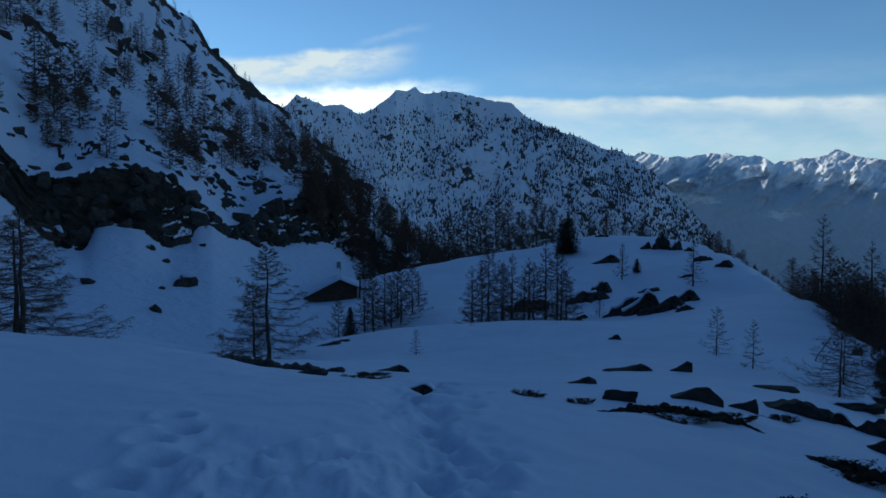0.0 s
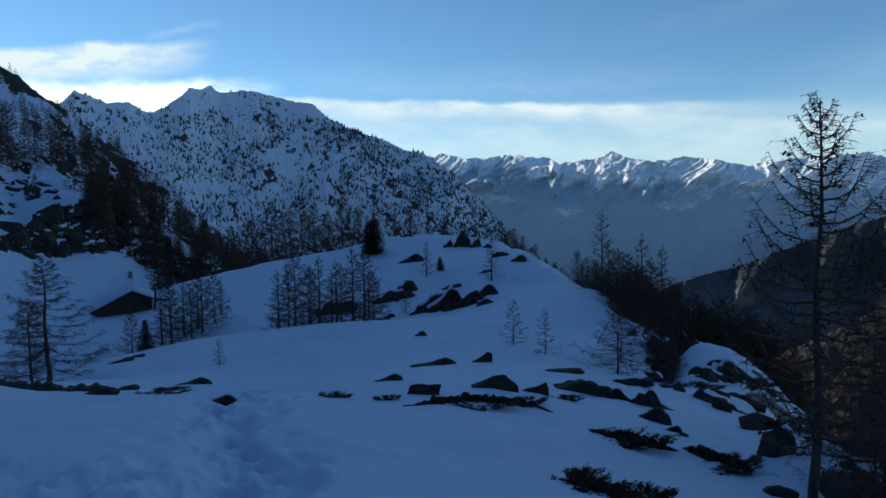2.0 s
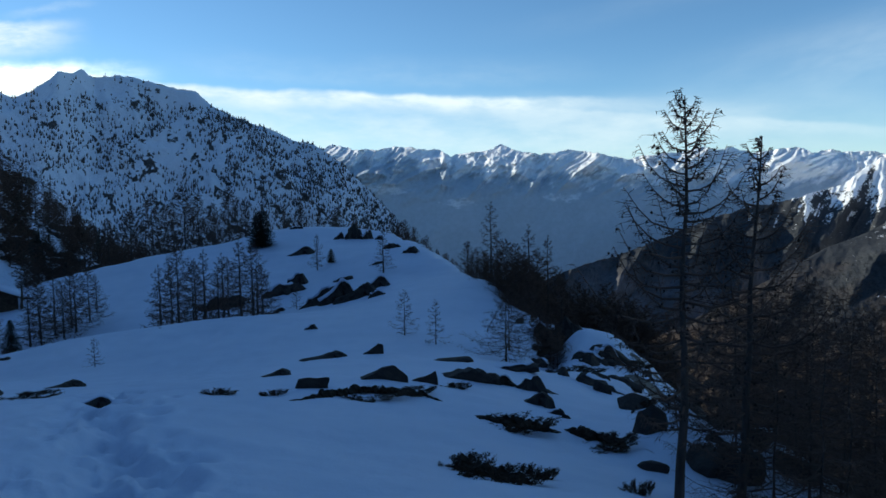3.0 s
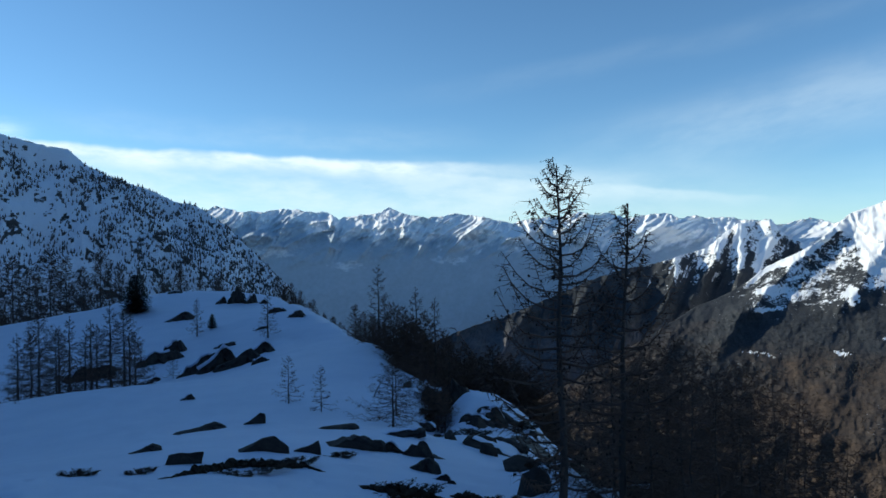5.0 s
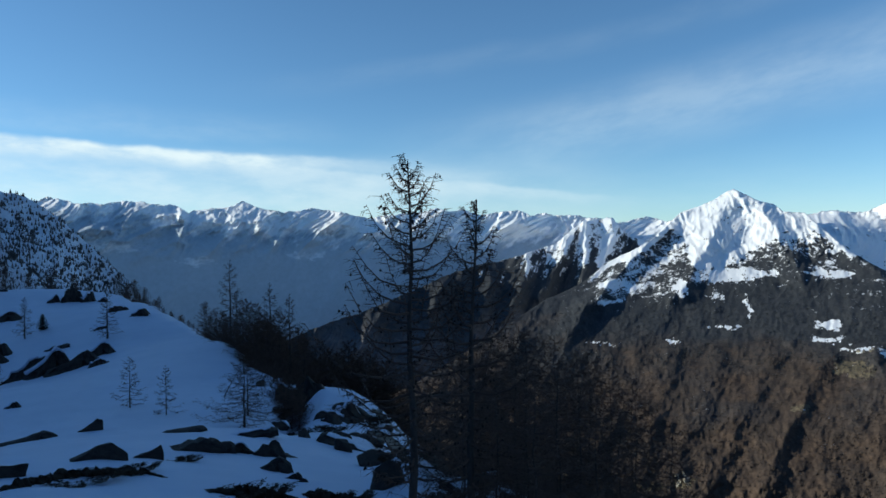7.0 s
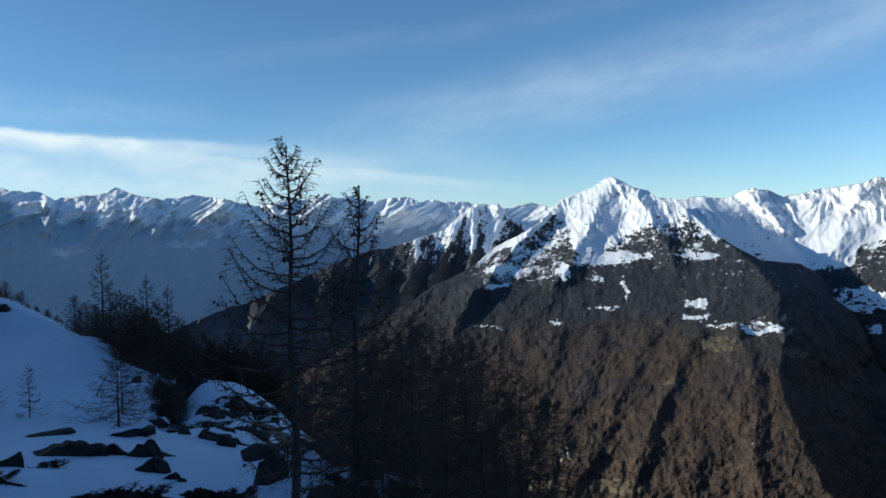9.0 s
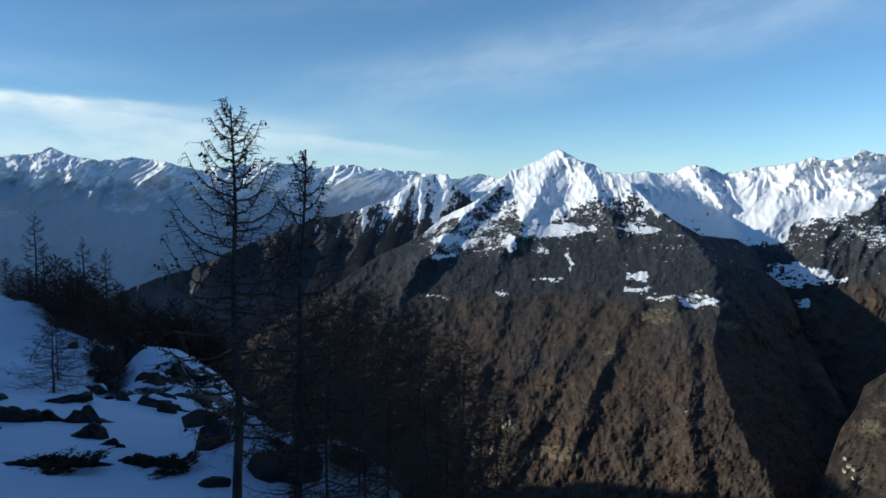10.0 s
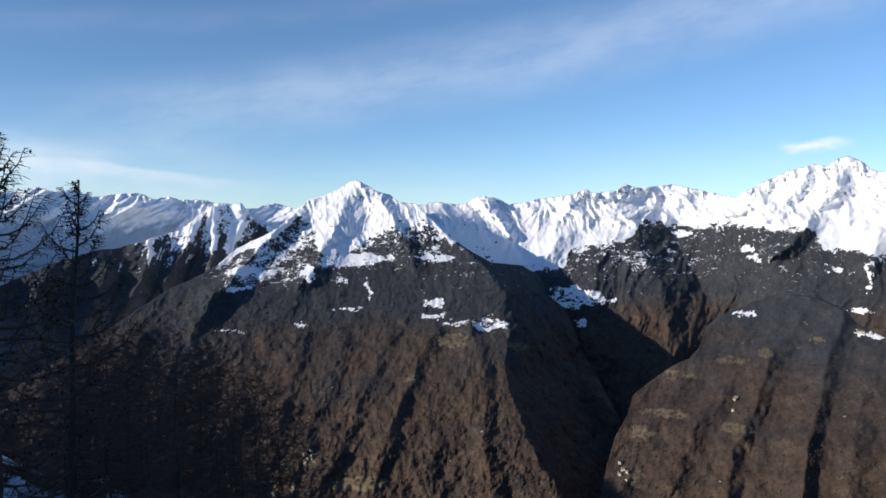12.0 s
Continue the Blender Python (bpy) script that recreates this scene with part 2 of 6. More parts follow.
def grid_mesh(name, pts, mat, snow=None, meadow=None, smooth_shade=True):
    """A mesh from an array of nv x nu points, with an optional snow cover for each."""
    nv, nu, _ = pts.shape
    idx = np.arange(nv * nu).reshape(nv, nu)
    quads = np.stack([idx[:-1, :-1], idx[:-1, 1:], idx[1:, 1:], idx[1:, :-1]], -1).reshape(-1, 4)
    me = bpy.data.meshes.new(name)
    me.vertices.add(nv * nu)
    me.vertices.foreach_set("co", pts.reshape(-1).astype(np.float32))
    me.loops.add(quads.size)
    me.loops.foreach_set("vertex_index", quads.reshape(-1).astype(np.int32))
    me.polygons.add(len(quads))
    me.polygons.foreach_set("loop_start", np.arange(0, quads.size, 4, dtype=np.int32))
    me.polygons.foreach_set("use_smooth", np.full(len(quads), smooth_shade))
    me.update(calc_edges=True)
    if snow is not None:
        me.attributes.new("snow", 'FLOAT', 'POINT').data.foreach_set("value", snow.reshape(-1).astype(np.float32))
    if meadow is not None:
        me.attributes.new("meadow", 'FLOAT', 'POINT').data.foreach_set("value", meadow.reshape(-1).astype(np.float32))
    me.materials.append(mat)
    return new(name, me)


def loft(rows, az, nv, soften=0):
    """Points between crest and foot lines, each given as (bearing, height angle, range) corners."""
    curves = []
    for row in rows:
        a = np.array(row, float)
        el, r = np.interp(az, a[:, 0], a[:, 1]), np.interp(az, a[:, 0], a[:, 2])
        if soften:
            win = np.hanning(soften + 2)[1:-1]
            win /= win.sum()
            el, r = (np.convolve(np.pad(q, soften // 2, mode="edge"), win, mode="valid")[:len(az)] for q in (el, r))
        curves.append(place(az, el, r).T)
    curves = np.array(curves)
    v = np.linspace(0, len(rows) - 1, nv)
    k = np.clip(v.astype(int), 0, len(rows) - 2)
    f = (v - k)[:, None, None]
    return curves[k] * (1 - f) + curves[k + 1] * f, v[:, None] + 0 * az[None, :]


# ---- the foreground: snowfield, hollow, knoll, and the steep side above the valley ----
FIELD = [(0, 0, 0), (0, 4, -0.28), (-4, 2, 0.25), (4, 2, -0.45), (-6, 9, -0.5), (2.7, 10.7, -1.35), (1.4, 11.4, -1.42), (4.6, 12.6, -1.85),
         (9.4, 15.5, -3.1), (-11.6, 18.7, -1.65), (-9.5, 20, -2.0), (-6.1, 19, -2.3), (-4.5, 18.4, -2.6), (-1.4, 16.5, -2.35)]
HOLLOW = [(-16, 29, -5.0), (-9, 30, -5.0), (-8.6, 35.4, -6.1), (-1.2, 33.5, -5.6), (6.4, 24.3, -4.0), (-18, 44, -7.0), (-7.8, 46, -7.4),
          (-1.6, 46, -6.4), (6, 46, -5.8), (10, 46, -6.2), (-14, 60, -9.2), (-15.2, 81.5, -9.6), (0, 64, -9.3), (12, 62, -7.6), (-6, 56, -10.3), (0, 57, -9.7), (-10.5, 54, -10.6), (6, 60, -8.8), (-5, 45.5, -6.7)]
KNOLL = [(-14, 97, -9.3), (-6.6, 100, -8.0), (5.5, 105, -6.0), (14, 110, -5.2), (21.6, 118, -4.5), (20.1, 90, -5.5), (33.7, 110.6, -3.8),
         (29.1, 79.9, -4.3), (26.2, 64.9, -4.6), (21.5, 45.1, -4.55), (18.6, 35.4, -4.4), (16.0, 28.8, -4.45), (14.5, 23.9, -4.15), (12.4, 19.4, -3.95),
         (15, 48, -6.0), (18, 58, -6.3), (35.5, 96, -4.6), (22, 135, -9.0), (0, 130, -16), (48, 120, -10)]
EDGE = [(9.0, 9.4, -2.55), (9.2, 8.4, -2.45), (11.0, 10.5, -3.3), (17.6, 24.5, -4.35), (19.0, 25.5, -4.6), (16.2, 21.0, -4.75), (14.6, 19.2, -4.5), (12, 20.5, -4.2), (10.5, 14.6, -3.5), (8.1, 10.2, -2.7), (6.4, 7.7, -2.2), (5.9, 6.8, -2.1), (17, 17, -5.2), (9, 5, -2.9), (30, 30, -6), (20, 8, -4.5), (10, 0, -2.6), (25, -5, -5), (45, 45, -8),
        (8, -8, -1.5), (20, -20, -4), (0, -12, 1.5), (-14, -6, 3.2), (-22, 12, 1.5), (-40, 10, 5), (-32, 34, -2.5), (-10, -24, 5)]
CTRL = np.array(FIELD + HOLLOW + KNOLL + EDGE, float)


def spline_kernel(d2):
    return 0.5 * d2 * np.log(d2 + 1e-9)


def fit_sheet(c):
    n = len(c)
    d2 = ((c[:, None, :2] - c[None, :, :2]) ** 2).sum(-1)
    a = np.zeros((n + 3, n + 3))
    a[:n, :n] = spline_kernel(d2) + np.eye(n) * 2.0
    a[:n, n:] = np.c_[np.ones(n), c[:, :2]]
    a[n:, :n] = a[:n, n:].T
    return np.linalg.solve(a, np.r_[c[:, 2], 0, 0, 0])


SHEET = fit_sheet(CTRL)
rng = np.random.default_rng(5)


def track_line(s):
    """The trodden path, s from 0 at the feet to 1 at the hollow."""
    return 0.35 + 0.25 * np.sin(s * 9) * s - 0.9 * s, 1.5 + 15 * s


DENTS = []
for k in range(170):
    s_ = rng.random() ** 1.3
    tx, ty = track_line(s_)
    DENTS.append((tx + rng.normal(0, 0.30 + 0.12 * s_), ty, rng.uniform(0.08, 0.19), rng.uniform(0.025, 0.085)))
for k in range(60):
    DENTS.append((rng.uniform(-2.2, 0.4), rng.uniform(2.8, 6.4), rng.uniform(0.08, 0.26), rng.uniform(0.015, 0.05)))
for k in range(7):
    DENTS.append((-1.92 - 0.10 * k + 0.16 * (k % 2), 3.55 + 0.55 * k, 0.13, 0.15))


def edge_line(x, y, r):
    """Bearing at which the snowfield breaks off, for each range."""
    line = np.interp(r, [4, 6, 9, 12, 14, 16, 18, 21, 25, 30, 32.5, 35, 40, 50, 62, 70, 87, 110, 150], [62, 57.5, 54.5, 52, 48, 43, 39.5, 37.5, 38.4, 38.6, 36, 31.0, 28.2, 26.5, 24.6, 23.3, 21.0, 19.2, 17])
    return line + np.interp(r, [4, 12, 35, 120], [5, 3.4, 1.0, 0.7]) * fbm(x / 2.4, y / 2.4, 3, 0.6, 61) * smooth(r, 5, 9)


def ground_height(x, y):
    """The height of the snow anywhere in the foreground."""
    x, y = np.asarray(x, float), np.asarray(y, float)
    shape = x.shape
    x, y = x.ravel(), y.ravel()
    r = np.hypot(x, y)
    az = np.degrees(np.arctan2(x, y))
    z = SHEET[-3] + SHEET[-2] * x + SHEET[-1] * y
    for (cx, cy, _), w in zip(CTRL, SHEET):
        z = z + w * spline_kernel((x - cx) ** 2 + (y - cy) ** 2)
    # the snowfield breaks off along this line above the valley
    brink = edge_line(x, y, r)
    past = np.maximum(0, (az - brink) * np.radians(np.minimum(r, 120)))
    past = past * (1 - smooth(az, 95, 150))
    gully = np.exp(-((az - 32.7) / 1.3) ** 2 - ((r - 28.5) / 5) ** 2)
    z = z - 0.9 * gully - 0.9 * (np.sqrt(past ** 2 + 0.7) - 0.837) - 0.35 * smooth(past, 3, 9) * fbm(x / 3, y / 3, 3, 0.5, 14) * 2
    # valley side and floor
    steep = 0.62 - 0.22 * smooth(-az, -30, -10)
    drop = -np.minimum(steep * r, 0.1 * r + 650 + 60 * fbm(x / 300, y / 300, 4, 0.5, 2))
    z = z + (drop - z) * smooth(r, 50 + 75 * smooth(-az, -34, -24), 120 + 90 * smooth(-az, -34, -24))
    # unseen higher ground at the back, steep so that it holds off skylight
    back = smooth(np.cos(np.radians(az + 150)), 0.1, 0.7)
    z = z * (1 - back * smooth(r, 15, 40)) + back * smooth(r, 15, 40) * (1.5 + 0.8 * (np.minimum(r, 900) - 15))
    # snowy hummocks on the bench past the edge
    z = z + 0.22 * np.exp(-((az - 36.2) / 2.3) ** 4 - ((r - 29) / 3.2) ** 2) * (1 + 0.9 * fbm(x / 1.6, y / 1.6, 3, 0.55, 71)) * (1 - 0.16 * (az - 36.2)) + 0.45 * np.exp(-((az - 42.3) / 2.0) ** 2 - ((r - 14.5) / 2.6) ** 2)
    # drifts
    near = 1 - smooth(r, 150, 400)
    z = z + near * (0.30 * fbm(x / 11, y / 11, 3, 0.5, 3) * smooth(r, 3, 14) + 0.09 * fbm(x / 2.6, y / 3.4, 3, 0.5, 8) * smooth(r, 1, 5))
    z = z + near * 0.035 * fbm(x / 0.7, y / 0.5, 3, 0.5, 21)
    close = r < 22
    xs, ys = x[close], y[close]
    dz = np.zeros_like(xs)
    cxs, _ = track_line(np.clip((ys - 1.5) / 15, 0, 1))
    rut = np.exp(-((xs - cxs) / 0.42) ** 2) * smooth(ys, 1.2, 2.5) * (1 - smooth(ys, 13, 17))
    dz -= rut * (0.15 + 0.06 * fbm(xs / 0.4, ys / 0.5, 3, 0.55, 33))
    stirred = np.maximum(rut, 0.7 * smooth(xs, -2.4, -1.4) * (1 - smooth(xs, 0.2, 0.8)) * smooth(ys, 2.4, 3.2) * (1 - smooth(ys, 5.6, 7.0)))
    dz += stirred * (0.15 * fbm(xs / 0.33, ys / 0.45, 4, 0.6, 35) + 0.10 * (ridged(xs / 0.45, ys / 0.6, 4, 0.55, 36) - 0.5))
    for cx, cy, rad, deep in DENTS:
        d2 = ((xs - cx) ** 2 + ((ys - cy) * 0.7) ** 2) / rad ** 2
        dz += deep * (-np.exp(-d2) + 0.22 * np.exp(-(np.sqrt(d2) - 1.6) ** 2 * 3))
    z[close] += dz
    return z.reshape(shape)


def build_ground():
    az = np.radians(np.concatenate([np.arange(-38, 108, 0.22), np.linspace(108, 322, 100)]))
    r = np.concatenate([[0.0, 0.2, 0.5], np.geomspace(0.5, 170, 390)[1:], np.geomspace(176, 4900, 40)])
    rr, aa = np.meshgrid(r, az, indexing="ij")
    x, y = rr * np.sin(aa), rr * np.cos(aa)
    pts = np.stack([x, y, ground_height(x, y)], -1)
    # the unseen slope at the back is kept mostly bare, to return little light
    back = smooth(np.cos(aa + radians(150)), 0.1, 0.5)
    past = (np.degrees(aa) - edge_line(x, y, rr)) * np.radians(rr)
    turn = smooth(np.degrees(aa), 95, 150)
    past = past * (1 - turn) - 3 * turn
    speck = fbm(x / 1.5, y / 1.5, 4, 0.6, 66)
    cover = 1.0 - 0.55 * np.maximum(smooth(past + 1.6 * speck, 0.3, 2.2), back * smooth(rr, 25, 60))
    cover -= 0.35 * smooth(past, 4, 14)
    bench = smooth(np.degrees(aa), 33.2, 34.2) * (1 - smooth(np.degrees(aa), 39.5, 42)) * smooth(rr, 16.5, 19) * (1 - smooth(rr, 31, 34))
    cover -= 0.26 * bench * smooth(fbm(x / 1.1, y / 1.1, 4, 0.6, 68), -0.2, 0.12)
    cover -= 0.45 * np.exp(-((np.degrees(aa) - 32.7) / 1.0) ** 2 - ((rr - 28.5) / 5) ** 2)
    cover -= 0.5 * smooth(speck, 0.18, 0.3) * smooth(past, -4.0, -0.5) * smooth(rr, 13, 18) * (1 - smooth(rr, 32, 40))
    deg = np.degrees(aa)
    cover += 0.34 * np.exp(-((deg - 36.4) / 2.0) ** 2 - ((rr - 29) / 3) ** 2) * smooth(fbm(x / 1.3, y / 1.3, 4, 0.6, 72), -0.35, 0.1) + 0.6 * np.exp(-((deg - 42.2) / 2.0) ** 2 - ((rr - 13.5) / 3.5) ** 2)
    cover = np.minimum(cover, 1) * (1 - 0.9 * smooth(rr, 200, 400))
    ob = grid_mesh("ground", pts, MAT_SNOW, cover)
    return tagged(ob, "trodden snow over a hummocky alpine meadow", "snow ground", kind="structure")


build_ground()

def along(line, ee):
    """The bearing of a line, given as (bearing, height angle) from its foot up, at each height angle."""
    a = np.array(line, float)
    return np.interp(ee, a[:, 1], a[:, 0])


# ---- hillside with a cliff band ----
HILL_FOOT = [(-112, -6, 40), (-60, -8, 42), (-31.7, -9.5, 46), (-25, -10.5, 48), (-17.7, -11.5, 52), (-11, -9.5, 74), (-6.5, -8.2, 86), (0, -8, 100), (5, -7.5, 140)]
HILL_APRON = [(-112, -2, 50), (-60, -3.5, 55), (-31.7, -6.2, 62), (-25, -6.3, 65), (-17.7, -6.8, 68), (-11, -6.4, 88), (-6.5, -6.8, 100), (0, -7.4, 124), (5, -7.2, 155)]
CLIFF_FOOT = [(-112, 2, 60), (-60, -1, 68), (-31.4, 0.6, 78), (-29.8, -1.6, 79), (-28.2, -3.0, 80), (-26.4, -3.4, 80), (-25.6, -1.7, 84), (-24.5, -1.45, 84), (-23.0, -1.8, 83), (-21.5, -2.9, 82), (-20.7, -3.4, 82), (-19.1, -2.6, 86),
              (-18.6, -1.7, 90), (-17.6, -1.7, 91), (-16.5, -2.5, 92), (-15.5, -2.9, 94), (-14.2, -3.3, 97), (-12.5, -3.35, 101), (-10.4, -3.1, 106), (-8.2, -3.6, 110), (-6.0, -5.0, 116), (-4.2, -5.5, 130), (0, -7, 150), (5, -7, 170)]
CLIFF_TOP = [(-112, 8, 68), (-60, 6, 76), (-31.3, 3.9, 85), (-29.7, 1.8, 86), (-28.0, 1.6, 87), (-26.2, 2.0, 88), (-25.5, 2.5, 89), (-22.9, 2.4, 89), (-21.4, 1.9, 90), (-20.6, 1.6, 91), (-19.1, 0.8, 93), (-18.6, 0.2, 94),
             (-17.6, -0.8, 95), (-16.5, -1.8, 97), (-15.4, -1.45, 102), (-14.2, -0.6, 106), (-12.5, 0.15, 110), (-10.3, 0.15, 115), (-8.2, -0.1, 120), (-6.0, -1.9, 130), (-4.2, -3.65, 140), (0, -5.6, 170), (5, -6.6, 185)]
HILL_MID = [(-112, 20, 160), (-60, 21, 180), (-45, 19, 190), (-35, 16, 190), (-28, 12.5, 190), (-24, 10, 190), (-20.7, 8, 190), (-16, 4.6, 195),
            (-12, 3.0, 200), (-8, 0.2, 205), (-5, -1.8, 215), (-2, -4.6, 225), (0.3, -5.6, 235), (5, -6.7, 240)]
HILL_CREST = [(-112, 36, 600), (-60, 36, 650), (-45, 33, 700), (-35, 27, 720), (-28, 22, 720), (-24, 18, 720), (-20.7, 14.4, 700), (-18.4, 12.8, 690), (-17.5, 11.3, 680),
              (-15.9, 9.8, 660), (-13.8, 8.2, 640), (-12, 6.8, 620), (-9.8, 5.1, 580), (-7.3, 3, 530), (-5.1, 1.2, 480), (-3.7, -0.5, 440), (-2, -3.2, 380), (0.3, -5, 330), (5, -6.6, 300)]
HILL_BACK = [(-112, 30, 900), (-60, 30, 960), (-45, 27, 960), (-28, 16, 960), (-20.7, 8, 950), (-12, 0, 820), (-5, -6, 700), (5, -12, 500)]


def build_hillside():
    az = np.concatenate([np.linspace(-112, -37, 60), np.linspace(-36.8, 5, 400)])
    pts, v = loft([HILL_FOOT, HILL_APRON, CLIFF_FOOT, CLIFF_TOP, HILL_MID, HILL_CREST, HILL_BACK], az, 420, 7)
    v = np.maximum(v - 1, v * 0.5 - 0.5)
    x, y = pts[..., 0], pts[..., 1]
    face = smooth(v, 0.0, 0.6) * (1 - 0.85 * np.exp(-((v - 4) / 0.12) ** 2))
    big = 1 + 1.2 * smooth(v, 2.6, 3.6)
    bumps = 2.0 * big * fbm(x / 26, y / 26, 5, 0.55, 40) + 1.4 * (ridged(x / 9, y / 9, 4, 0.55, 44) - 0.5)
    cliff = smooth(v, 0.95, 1.05) * (1 - smooth(v, 1.9, 2.05))
    pts[..., 2] += face * bumps * (0.2 + 0.8 * smooth(v, 2.0, 2.8))
    pts[..., 2] += np.exp(-((v - 4) / 0.06) ** 2) * 4 * fbm(az[None, :] * 1.6, v * 0, 4, 0.6, 47)
    pts[..., 2] += cliff * 1.1 * (ridged(x / 2.6, y / 2.6 + 2 * v, 3, 0.6, 53) - 0.5)
    out = cliff * 2.8 * (ridged(x / 7, y / 7 + v * 1.4, 4, 0.55, 51) - 0.4)
    a = np.radians(az)[None, :]
    pts[..., 0] -= out * np.sin(a)
    pts[..., 1] -= out * np.cos(a)
    aa, ee = angles(pts)
    foot, head = (np.interp(aa, [c[0] for c in line], [c[1] for c in line]) for line in (CLIFF_FOOT, CLIFF_TOP))
    crest = np.interp(aa, [c[0] for c in HILL_CREST], [c[1] for c in HILL_CREST])
    je = ee + 0.45 * fbm(aa * 1.6, ee * 2.6, 4, 0.6, 60)
    rock = smooth(je, foot - 0.12, foot + 0.12) * (1 - smooth(je, head - 0.12, head + 0.12)) * (1 - smooth(v, 2.2, 2.5))
    ledges = smooth(fbm(aa * 1.3 + 0.7 * ee, ee * 3.6 - aa, 4, 0.6, 62), 0.18, 0.3) * smooth(aa, -23, -19)
    rock = rock * (1 - 0.9 * ledges)
    # rocks strewn along the fall of the slope, more of them under the crest and to the right
    s, t = 0.8 * aa - 0.6 * ee, 0.6 * aa + 0.8 * ee
    strewn = fbm(s * 0.75, t * 1.9, 5, 0.62, 64)
    above = smooth(ee, head + 0.5, head + 1.6)
    many = 0.24 - 0.12 * smooth(ee, crest - 2.2, crest - 0.4) * smooth(aa, -24, -19) - 0.12 * smooth(aa, -13, -7) - 0.05 * (1 - smooth(ee, head + 1.5, head + 4))
    loose = smooth(strewn, many, many + 0.10) * above
    brow = smooth(ee + 0.5 * strewn, crest - 0.9, crest - 0.35) * smooth(aa, -19.4, -18.2) * (1 - smooth(aa, -12.5, -11))
    cover = 0.97 - 0.9 * np.maximum(np.maximum(rock, loose), brow)
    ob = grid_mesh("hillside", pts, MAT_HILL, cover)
    tagged(ob, "steep snowy hillside with a dark cliff band in shade", "hillside", kind="structure")
    return pts, az


HILL_PTS, HILL_AZ = build_hillside()


def slope_detail(pts, v, az, gully, across, fine, seed, quiet=(), apex=None, rise=2.4, rib=0.45):
    """Gullies that run down the slope, and smaller relief; quiet: rows (v) where crest lines stay sharp; apex: bearing from which the ribs fan out."""
    x, y = pts[..., 0], pts[..., 1]
    calm = np.ones_like(v)
    for q, wide in quiet:
        calm = calm * (1 - 0.93 * np.exp(-((v - q) / wide) ** 2))
    a = az[None, :] + 0 * v
    u = a * across if apex is None else (a - apex) * across * 2.2 / np.maximum(rise - v, 0.45)
    wx, wy = x + 130 * fbm(x / 380, y / 380, 3, 0.5, seed + 9), y + 130 * fbm(x / 380, y / 380, 3, 0.5, seed + 12)
    g = ridged(u + 0.25 * fbm(x / 300, y / 300, 3, 0.5, seed + 6), v * 0.45, 2, 0.5, seed) - 0.5
    g2 = ridged(wx / 330, wy / 330, 4, 0.52, seed + 1) - 0.5
    pts[..., 2] += calm * (gully * (rib * g + 1.0 * g2) + fine * fbm(x / 90, y / 90, 5, 0.6, seed + 4))
    return 0.5 * g + g2


# ---- shaded mountain across the side valley ----
PEAK_CREST = [(-22, 5, 1500), (-14, 7, 1500), (-12.4, 7.2, 1500), (-11.3, 8.22, 1500), (-9.8, 7.71, 1500), (-9.2, 7.43, 1500), (-7.9, 7.62, 1500), (-7.2, 7.12, 1500), (-6.4, 6.79, 1500), (-5.3, 7.36, 1500), (-3.7, 8.66, 1520),
              (-2.8, 8.67, 1550), (-2.2, 9.01, 1580), (-1.5, 8.46, 1585), (0.3, 8.68, 1580), (1.6, 8.46, 1565), (3.4, 8.02, 1550), (5.3, 7.79, 1530), (6.4, 6.7, 1510), (7.8, 5.95, 1475), (9.5, 5.37, 1465), (11.2, 4.78, 1450),
              (12.5, 4.16, 1440), (13.8, 3.88, 1430), (15.0, 3.14, 1415), (16.3, 2.06, 1405), (17.5, 0.77, 1395), (18.6, -0.29, 1380), (19.6, -1.42, 1370), (20.4, -2.17, 1365), (25, -9, 1300)]
PEAK_RIB = [(17.5, -5.0), (14.7, -1.6), (12.1, 0.8), (10.4, 2.5), (8.9, 4.7)]
PEAK_MID = [(-22, 0, 1240), (-8, 1.5, 1330), (-5, 1.5, 1350), (-2, 1.5, 1410), (3, 1.5, 1400), (9, 0.5, 1320), (16, -4, 1220), (21, -8, 1220), (25, -13, 1200)]
PEAK_FOOT = [(-22, -10, 1040), (0, -10, 1080), (16, -12, 1060), (25, -17, 1060)]
PEAK_BACK = [(-22, 1, 2000), (0, 3, 2000), (10, 0, 1900), (25, -16, 1700)]


